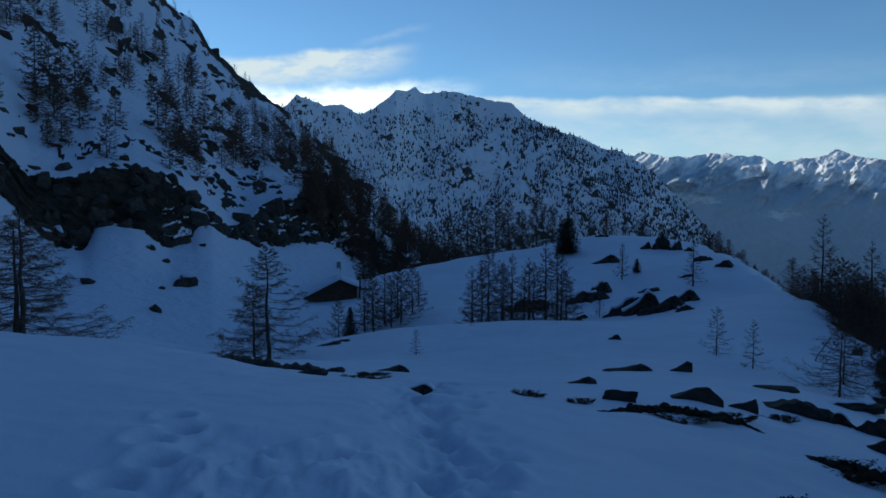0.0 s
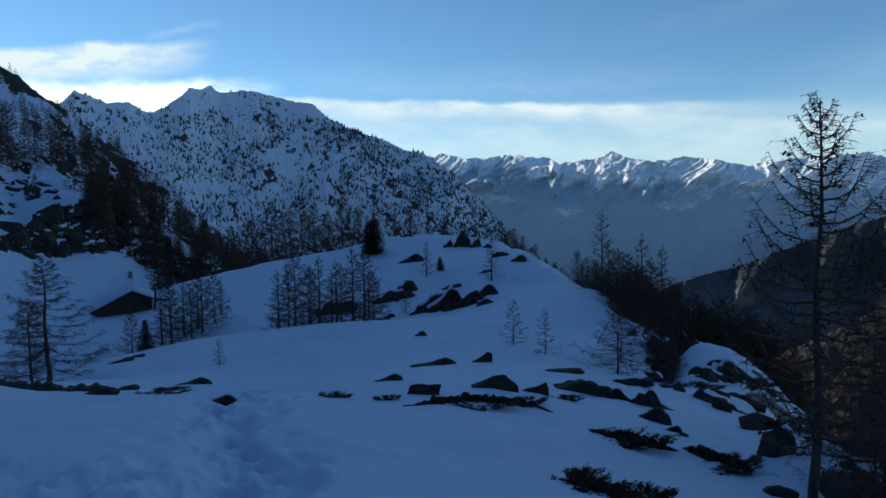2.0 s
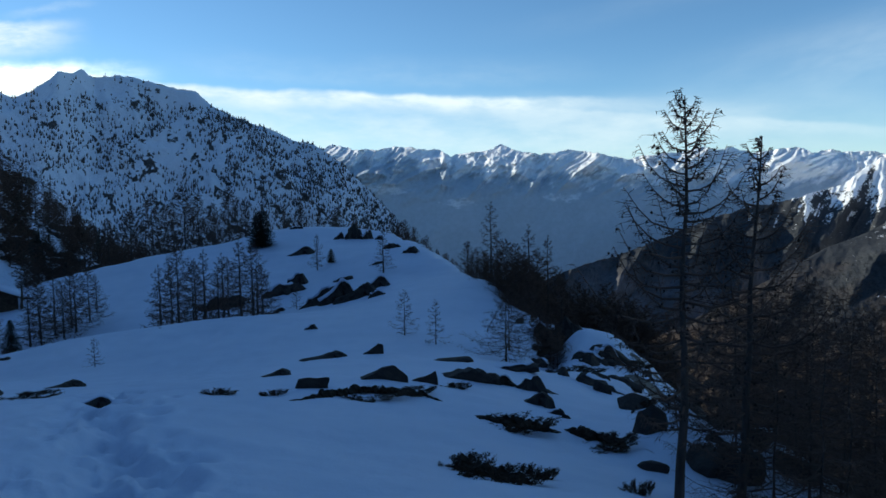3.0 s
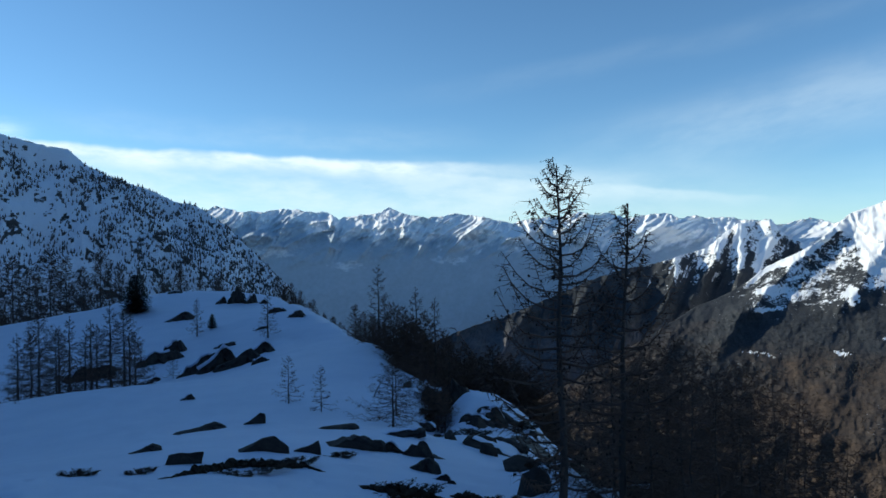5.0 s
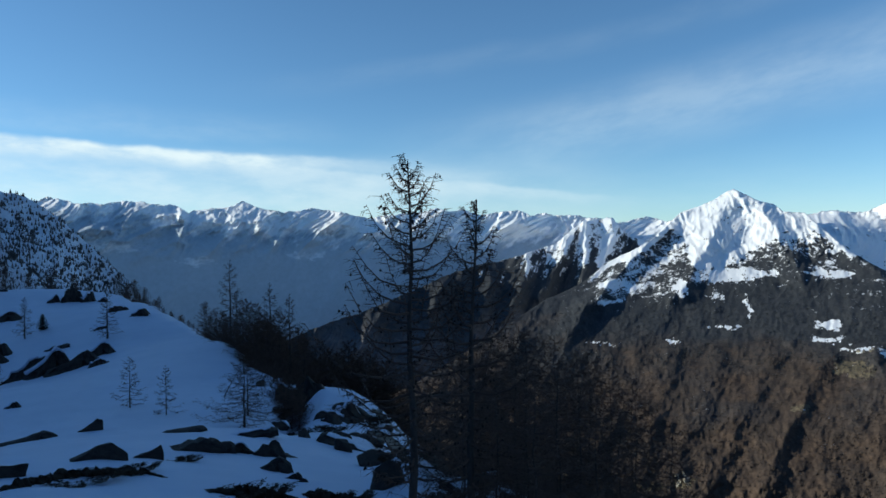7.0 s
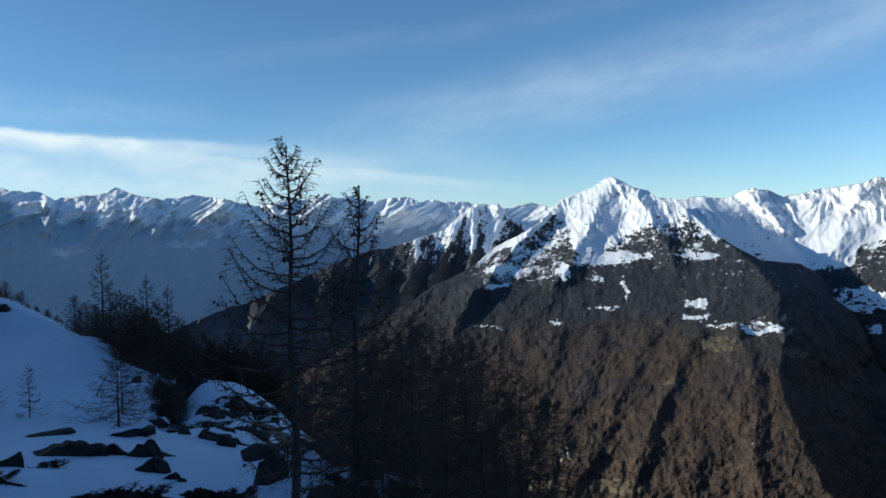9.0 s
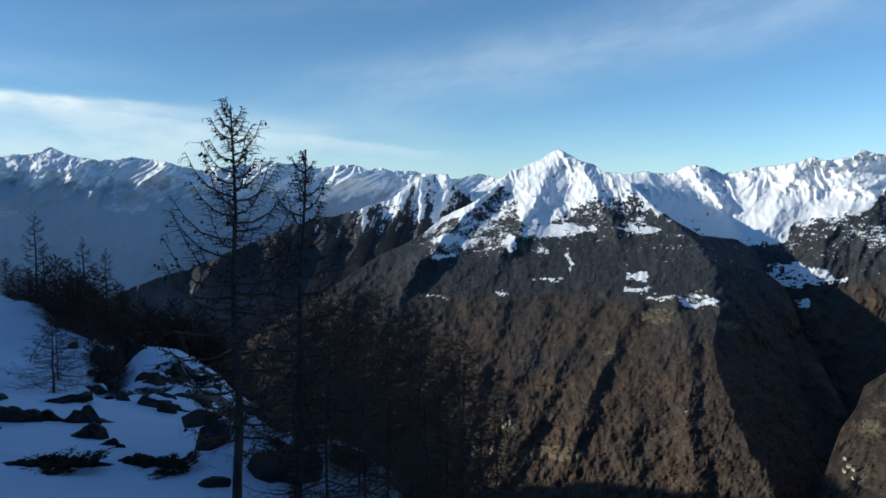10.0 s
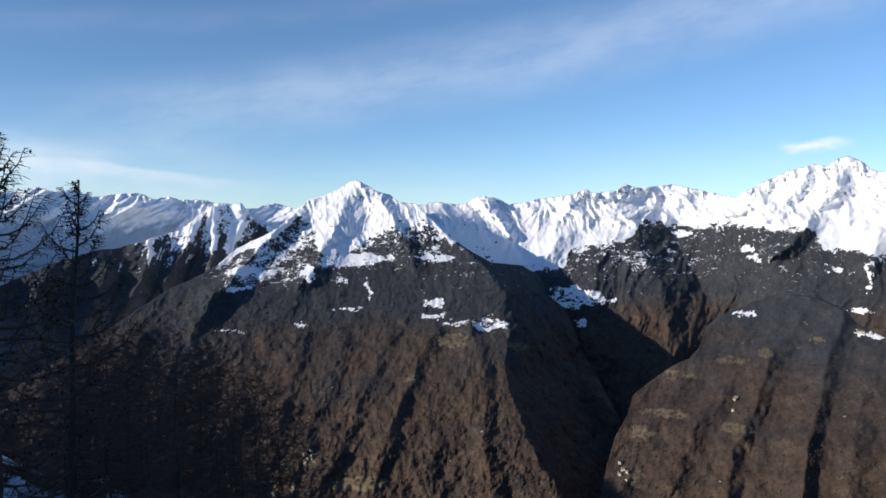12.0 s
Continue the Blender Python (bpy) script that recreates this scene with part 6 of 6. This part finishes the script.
FAR_LARCH = [larch(6.0, 80 + k, 48, 9, 8, 3, 0.34 + 0.04 * k, 0.05, 4.2) for k in range(3)]
FAR_SPRUCE = spruce(6.0, 90, 16, 8, 5, 0.2)
HILL_TREES = [(-29.0, 7.2, 5.2), (-28.2, 7.0, 4.6), (-27.5, 7.7, 3.2), (-26.6, 6.8, 4.6), (-26.0, 6.4, 3.6), (-24.1, 5.4, 3.0), (-21.3, 5.1, 3.8), (-18.9, 8.2, 3.0), (-15.4, 3.3, 4.0), (-18.5, 1.6, 2.6),
              (-24.8, 3.1, 3.4), (-13.7, 4.6, 2.0), (-22.7, 11.5, 1.4), (-17.2, 5.4, 2.3), (-11.6, 1.2, 2.6), (-9.7, 1.2, 2.6), (-8.1, 1.2, 2.0), (-20.6, 2.4, 3.0), (-10.5, 2.5, 2.6), (-6.4, -1.0, 3.2),
              (-4.2, -2.8, 2.8), (-5.5, -1.9, 3.2), (-2.9, -4.1, 3.3), (-7.3, 0.4, 2.3), (-12.4, 6.0, 1.6), (-18.8, 3.7, 2.5)]


def hill_tree(p, tall, proto):
    s = tall / 6.0
    ob = copy_thing(proto, pose(p[0], p[1], p[2] - 0.05 * tall, 0, 0, rk.uniform(0, 360)) @ Matrix.Diagonal((s, s, s, 1)))
    what = "dark spruce on the snowy hillside" if proto is FAR_SPRUCE else "bare brown larch on the snowy hillside"
    return tagged(ob, what, "tree", "trees on the hillside")


for az, el, deg in HILL_TREES:
    p = hill_at(az, el)
    hill_tree(p, math.hypot(p[0], p[1]) * math.tan(radians(deg)), rk.choice(FAR_LARCH))
done, grove = 0, []
GROVE = [larch(6.0, 180 + k, 32, 6, 4, 3, 0.38 + 0.04 * k, 0.05, 6.0) for k in range(2)]
while done < 620:
    az = rk.uniform(-33, -8) if done < 330 else rk.uniform(-13, 1.5)
    lo = float(np.interp(az, [-33, -20, -10, 0], [3.5, 2.2, -0.5, -6]))
    hi = float(np.interp(az, [c[0] for c in HILL_CREST], [c[1] for c in HILL_CREST]))
    el = lo + (hi - lo) * rk.random() ** 0.8
    clump = float(fbm(np.array([az * 0.45]), np.array([el * 0.6]), 3, 0.5, 300)[0])
    if clump < rk.uniform(-0.35, 0.45) - 0.9 * (az > -11):
        continue
    p = hill_at(az, el)
    r = math.hypot(p[0], p[1])
    tall = rk.uniform(4.5, 9.5) * (1 if r > 150 else 0.75)
    if r < 135 or done % 9 == 0:
        hill_tree(p, tall, FAR_SPRUCE if rk.random() < (0.25 if az > -10 else 0.08) else rk.choice(FAR_LARCH))
    else:
        grove.append((p, tall))
    done += 1


joined_grove("larch_grove", grove, GROVE, 12, "bare brown larches scattered over the upper hillside")
WOODS = FAR_LARCH[:2] + [larch(6.0, 88, 50, 8, 6, 3, 0.42, 0.05, 4.5)]

for k in range(46):
    az = rk.uniform(-10.5, 0.8)
    lo, hi = float(np.interp(az, [-10.5, -6, 0.8], [-2.6, -5.4, -6.6])), float(np.interp(az, [-10.5, -6, 0.8], [1.5, -1.6, -5.2]))
    p = hill_at(az, rk.uniform(lo, hi))
    hill_tree(p, rk.uniform(4.0, 7.5), WOODS[rk.randrange(3)] if rk.random() < 0.85 else FAR_SPRUCE)
for k in range(26):
    p = hill_at(rk.uniform(-6.5, -0.6), rk.uniform(-7.6, -6.2))
    hill_tree(p, rk.uniform(4.2, 7.0), WOODS[rk.randrange(3)])
for p_ in (*FAR_LARCH, *GROVE, FAR_SPRUCE, WOODS[2]):
    for o_ in (*p_.children_recursive, p_):
        bpy.data.objects.remove(o_)

for k in range(110):
    az = rk.uniform(-32, -3)
    lo = float(np.interp(az, [-33, -20, -10, 0], [2.5, 1.6, -1.0, -6]))
    hi = float(np.interp(az, [c[0] for c in HILL_CREST], [c[1] for c in HILL_CREST]))
    p = hill_at(az, lo + (hi - lo) * rk.random() ** 1.5)
    r = math.hypot(p[0], p[1])
    w = r * rk.uniform(0.006, 0.022)
    boulder(p[0], p[1], p[2] - 0.1 * w, w, w * rk.uniform(0.3, 0.6), rk.randrange(8), rk.uniform(0, 360), "dark rock jutting from the snowy hillside", "rocks on the hillside", rk.random() < 0.5)
for k in range(150):
    az = rk.uniform(-33, -3)
    foot = float(np.interp(az, [c[0] for c in CLIFF_FOOT], [c[1] for c in CLIFF_FOOT]))
    head = float(np.interp(az, [c[0] for c in CLIFF_TOP], [c[1] for c in CLIFF_TOP]))
    p = hill_at(az, foot + (head - foot) * rk.uniform(-0.05, 1.05))
    r = math.hypot(p[0], p[1])
    w = r * rk.uniform(0.008, 0.03)
    boulder(p[0], p[1], p[2] - 0.25 * w, w, w * rk.uniform(0.3, 0.75), rk.randrange(8), rk.uniform(0, 360), "dark block of the cliff band", "blocks of the cliff band", rk.random() < 0.08, rk.uniform(0.5, 1.0), (rk.uniform(-25, 25), rk.uniform(-25, 25)))
for az, el, deg in [(-19.5, -6.1, 1.8), (-20.4, -6.2, 0.5), (-21.7, -8.0, 1.2), (-21.3, -6.4, 0.5), (-26, -5.7, 1.3), (-18.4, -3.3, 0.6), (-22.0, -3.4, 0.7), (-21.0, -4.4, 0.6)]:
    p = hill_at(az, el)
    w = math.hypot(p[0], p[1]) * math.tan(radians(deg))
    boulder(p[0], p[1], p[2], w, w * 0.4, rk.randrange(8), rk.uniform(0, 360), "dark stone lying on the snow apron", "stones on the snow apron", rk.random() < 0.5)


MAT_FARTWIG = plain("far_larches", (0.075, 0.070, 0.070), (0.15, 0.135, 0.13), 0.05)


# ---- tiny larches over the shaded mountain ----
def forest_stuff(name, pts, rows, count, low, high, seed, keep, label, mat, wide=0.2):
    """Many tiny trees as one mesh: each a ragged five-sided cone."""
    rng2 = np.random.default_rng(seed)
    nv, nu, _ = pts.shape
    a, b = rows
    i = rng2.uniform(a, b, count * 6)
    j = rng2.uniform(0, nu - 1.01, count * 6)
    ii, jj = i.astype(int), j.astype(int)
    fi, fj = (i - ii)[:, None], (j - jj)[:, None]
    p = (pts[ii, jj] * (1 - fi) + pts[ii + 1, jj] * fi) * (1 - fj) + (pts[ii, jj + 1] * (1 - fi) + pts[ii + 1, jj + 1] * fi) * fj
    p = p[keep(p, rng2)][:count]
    n = len(p)
    h = rng2.uniform(low, high, n)
    ang = np.arange(5) * 2 * np.pi / 5
    ring = np.stack([np.cos(ang), np.sin(ang), 0 * ang], -1)
    rad = (h * wide)[:, None, None] * rng2.uniform(0.45, 1.35, (n, 5, 1))
    base = p[:, None, :] + ring[None] * rad + np.array([0, 0, 0.12]) * h[:, None, None] * rng2.uniform(0, 2.0, (n, 5, 1))
    tip = p + np.stack([0 * h, 0 * h, h], -1)
    foot = p - np.stack([0 * h, 0 * h, 0.05 * h], -1)
    verts = np.concatenate([base, tip[:, None], foot[:, None]], 1).reshape(-1, 3)
    k = np.arange(n)[:, None, None] * 7
    tri = np.array([[q, (q + 1) % 5, 5] for q in range(5)] + [[(q + 1) % 5, q, 6] for q in range(5)])
    faces = (tri[None] + k).reshape(-1, 3)
    me = bpy.data.meshes.new(name)
    me.vertices.add(len(verts))
    me.vertices.foreach_set("co", verts.reshape(-1).astype(np.float32))
    me.loops.add(faces.size)
    me.loops.foreach_set("vertex_index", faces.reshape(-1).astype(np.int32))
    me.polygons.add(len(faces))
    me.polygons.foreach_set("loop_start", np.arange(0, faces.size, 3, dtype=np.int32))
    me.update(calc_edges=True)
    me.materials.append(mat)
    return tagged(new(name, me), label, "forest", kind="stuff")


def keep_shaded(p, rng2):
    el = np.degrees(np.arctan2(p[:, 2] - EYE, np.hypot(p[:, 0], p[:, 1])))
    az = np.degrees(np.arctan2(p[:, 0], p[:, 1]))
    d = fbm(az * 0.5, el * 0.8, 4, 0.6, 310) + 0.55 * np.exp(-((az - along(PEAK_RIB, el)) / 0.35) ** 2) + 0.1 * smooth(az, 2, 14) + 0.15 * (1 - smooth(el, -2, 4)) + 0.4 * (1 - smooth(el, -4, 0)) - 0.3 * smooth(el, 5.5, 8.8)
    return d > rng2.uniform(-0.35, 0.55, len(p))


forest_stuff("larch_forest", SHADED_PTS, (10, 121), 18000, 3.0, 8.5, 3, keep_shaded, "scattered bare larches across the shaded mountain", MAT_FARTWIG, 0.21)


def keep_lit(top, seed):
    def keep(p, rng2):
        el = np.degrees(np.arctan2(p[:, 2] - EYE, np.hypot(p[:, 0], p[:, 1])))
        az = np.degrees(np.arctan2(p[:, 0], p[:, 1]))
        return (el < top + fbm(az * 0.6, el, 3, 0.5, seed)) & (fbm(az * 1.1, el * 1.6, 4, 0.6, seed + 1) > rng2.uniform(-1.0, 0.6, len(p)))
    return keep


def keep_dark(p, rng2):
    el = np.degrees(np.arctan2(p[:, 2] - EYE, np.hypot(p[:, 0], p[:, 1])))
    az = np.degrees(np.arctan2(p[:, 0], p[:, 1]))
    open_ = patches(az, el, PYR_CLEARINGS)
    return (el > -9 + fbm(az * 0.6, el, 3, 0.5, 325)) & (el < -2.6) & (open_ < 0.3) & (fbm(az * 1.1, el * 1.6, 4, 0.6, 326) > rng2.uniform(-1.0, 0.6, len(p)))


MAT_FARWOOD = plain("far_conifers", (0.034, 0.040, 0.046), (0.056, 0.061, 0.066), 0.03)
MAT_BROWNWOOD = plain("brown_woods", (0.043, 0.036, 0.034), (0.092, 0.071, 0.058), 0.03)
forest_stuff("brown_forest", PYRAMID_PTS, (4, 240), 26000, 2.5, 5.5, 5, keep_lit(-8.5, 320), "bare brown woods on the slopes under the white peak", MAT_BROWNWOOD, 0.3)
forest_stuff("dark_forest", PYRAMID_PTS, (60, 240), 9000, 3, 6.5, 8, keep_dark, "dark conifer woods under the white peak", MAT_FARWOOD, 0.24)
forest_stuff("brown_forest", BROWN_PTS, (4, 165), 10000, 2.2, 4.8, 6, keep_lit(-6.5, 330), "bare brown woods on the ridge", MAT_BROWNWOOD, 0.3)
forest_stuff("dark_forest", GORGE_PTS, (20, 170), 7000, 4, 8.5, 7, keep_lit(-1.5, 340), "dark conifer woods on the gorge slopes", MAT_FARWOOD, 0.22)


def surface_at(pts, az, el, last):
    """The place on a slope at that bearing and height angle, below its crest."""
    aa, ee = angles(pts[:last])
    k = int(np.argmin(np.abs(aa[0] - az)))
    return pts[min(int(np.searchsorted(np.maximum.accumulate(ee[:, k]), el)), last - 1), k]


# ---- hut in the hollow ----
MAT_STONEWALL = plain("rubble_wall", (0.035, 0.024, 0.017), (0.10, 0.07, 0.05), 4, 0.95, 0.05)
MAT_BOARD = plain("weathered_board", (0.04, 0.03, 0.022), (0.10, 0.075, 0.055), 6, 0.9, 0.01)
MAT_PANEL = plain("grey_panel", (0.16, 0.18, 0.20), (0.22, 0.24, 0.26), 3, 0.6, 0.002)


def box(geo, x0, x1, y0, y1, z0, z1, jitter=0.0, rnd=random):
    n = len(geo.v)
    for z in (z0, z1):
        for x, y in ((x0, y0), (x1, y0), (x1, y1), (x0, y1)):
            geo.v.append(Vector((x + rnd.uniform(-jitter, jitter), y + rnd.uniform(-jitter, jitter), z + rnd.uniform(-jitter, jitter))))
    geo.f += [(n, n + 3, n + 2, n + 1), (n + 4, n + 5, n + 6, n + 7), (n, n + 1, n + 5, n + 4), (n + 1, n + 2, n + 6, n + 5), (n + 2, n + 3, n + 7, n + 6), (n + 3, n, n + 4, n + 7)]


def prism(geo, outline, y0, y1):
    """An outline in x and z, drawn out from y0 to y1."""
    n, m = len(geo.v), len(outline)
    for y in (y0, y1):
        geo.v += [Vector((x, y, z)) for x, z in outline]
    geo.f.append(tuple(range(n, n + m)))
    geo.f.append(tuple(range(n + 2 * m - 1, n + m - 1, -1)))
    for k in range(m):
        k2 = (k + 1) % m
        geo.f.append((n + k, n + m + k, n + m + k2, n + k2))


def build_hut():
    hut = new("hut")
    w, d, ridge, left, right, peak = 5.5, 6.5, 3.6, 0.9, 1.9, 2.75
    rnd = random.Random(4)
    g = Geo()
    prism(g, [(0, -1.2), (w, -1.2), (w, right), (ridge, peak), (0, left)], 0, 0.45)
    part("front_wall", g, MAT_STONEWALL, hut, "dark rubble gable wall")
    g = Geo()
    prism(g, [(0, -1.2), (w, -1.2), (w, right), (ridge, peak), (0, left)], d - 0.45, d)
    part("back_wall", g, MAT_STONEWALL, hut)
    g = Geo()
    box(g, 0, 0.45, 0.45, d - 0.45, -1.2, left)
    part("side_wall", g, MAT_STONEWALL, hut)
    g = Geo()
    box(g, w - 0.45, w, 0.45, d - 0.45, -1.2, right - 0.1)
    part("side_wall", g, MAT_STONEWALL, hut)
    for (xa, za), (xb, zb) in (((-0.45, left - 0.18), (ridge, peak)), ((ridge, peak), (w + 0.4, right - 0.17))):
        g = Geo()
        prism(g, [(xa, za), (xb, zb), (xb, zb + 0.14), (xa, za + 0.14)], -0.45, d + 0.4)
        part("roof_slope", g, MAT_STONEWALL, hut, "dark stone slabs")
        g = Geo()
        n = 9
        top = []
        for k in range(n):
            s = k / (n - 1)
            top.append((xa + (xb - xa) * s, za + (zb - za) * s + 0.15 + 0.15 * math.sin(math.pi * (0.12 + 0.76 * s)) + rnd.uniform(-0.03, 0.03)))
        prism(g, [(xa, za + 0.145), (xb, zb + 0.145)] + top[::-1], -0.38, d + 0.35)
        part("roof_snow", g, MAT_CAP, hut, "thick snow lying on the roof", True)
    g = Geo()
    box(g, 0.9, 1.75, -0.04, 0.0, -0.9, 0.75)
    part("door", g, MAT_BOARD, hut, "dark plank door")
    g = Geo()
    for k in range(5):
        box(g, 0.9 + 0.17 * k, 0.9 + 0.17 * k + 0.155, -0.065, -0.042, -0.9, 0.75)
    part("planks", g, MAT_BOARD, hut.children[-1])
    hut.matrix_world = pose(-15.2, 81.1, -10.0, 0, 0, 8.8)
    tagged(hut, "low stone hut with thick snow on its gable roof", "hut")
    post = new("wooden_post", Geo().mesh("wooden_post", MAT_BOARD))
    g = Geo()
    g.tube([Vector((0, 0, -0.4)), Vector((0.03, 0, 1.2)), Vector((0, 0.02, 2.1))], [0.13, 0.11, 0.08], 7)
    box(g, -0.1, 0.95, -0.12, 0.12, 0.75, 0.95)
    post.data = g.mesh("wooden_post", MAT_BOARD)
    post.matrix_world = pose(-9.4, 81.2, level(-9.4, 81.2) + 0.2, 0, 3, 10)
    tagged(post, "weathered wooden post with a crossbar beside the hut", "post")


build_hut()


def build_sign():
    sign = new("information_board")
    g = Geo()
    box(g, -0.28, 0.28, -0.03, 0.03, 0.35, 1.25)
    part("panel", g, MAT_PANEL, sign, "plain grey panel")
    for x in (-0.24, 0.24):
        g = Geo()
        g.tube([Vector((x, 0.06, -0.4)), Vector((x, 0.06, 1.2))], [0.035, 0.035], 6)
        part("post", g, MAT_BOARD, sign)
    p = hill_at(-8.2, -5.3)
    sign.matrix_world = pose(p[0], p[1], p[2] - 0.1, 0, 0, 8)
    tagged(sign, "small grey board on posts in the snow above the hut", "board")


build_sign()


# ---- hamlets on the far slopes ----
MAT_PLASTER = plain("pale_plaster", (0.34, 0.31, 0.25), (0.50, 0.46, 0.38), 0.3)
MAT_SLATE = plain("slate_roof", (0.10, 0.095, 0.09), (0.22, 0.20, 0.18), 0.3)


def house(w, d, h, rise):
    root = new("house")
    g = Geo()
    prism(g, [(-w / 2, -6), (w / 2, -6), (w / 2, h), (0, h + rise), (-w / 2, h)], -d / 2, d / 2)
    part("wall", g, MAT_PLASTER, root)
    for s in (-1, 1):
        g = Geo()
        prism(g, [(s * (w / 2 + 0.6), h - 0.25 * rise), (0, h + rise + 0.05), (0, h + rise + 0.5), (s * (w / 2 + 0.6), h + 0.2)], -d / 2 - 0.5, d / 2 + 0.5)
        part("roof", g, MAT_SLATE, root, "grey slate")
    for s in (-1, 1):
        for k in (-1, 1):
            g = Geo()
            box(g, k * w * 0.22 - 0.5, k * w * 0.22 + 0.5, s * (d / 2 + 0.04) - 0.04, s * (d / 2 + 0.04) + 0.04, h * 0.4, h * 0.4 + 1.4)
            part("window", g, MAT_BOARD, root, "dark window")
    return root


HOUSE = house(8, 10, 5.5, 2.6)
hr = random.Random(8)
for pts_, last, az0, el0, spread_a, spread_e, count in ((PYRAMID_PTS, 258, 61.9, -17.5, 0.55, 0.35, 9), (PYRAMID_PTS, 258, 60.0, -19.6, 0.8, 0.3, 4), (BROWN_PTS, 168, 86.7, -18.4, 0.35, 0.7, 6),
                                                        (BROWN_PTS, 168, 94.5, -13.0, 0.6, 0.5, 3), (PYRAMID_PTS, 258, 74.2, -7.6, 0.5, 0.2, 4), (PYRAMID_PTS, 258, 76.0, -7.4, 0.6, 0.35, 5), (BROWN_PTS, 168, 103.0, -7.4, 0.5, 0.2, 4)):
    for _ in range(count):
        p = surface_at(pts_, az0 + hr.gauss(0, spread_a) * 0.7, el0 + hr.gauss(0, spread_e) * 0.7, last)
        s = hr.uniform(0.55, 0.9)
        tagged(copy_thing(HOUSE, pose(p[0], p[1], p[2] + 0.5, 0, 0, hr.uniform(0, 360)) @ Matrix.Diagonal((s, s, s, 1))), "pale house with a grey roof in a hillside hamlet", "house", "hamlet houses")
for o_ in (*HOUSE.children_recursive, HOUSE):
    bpy.data.objects.remove(o_)
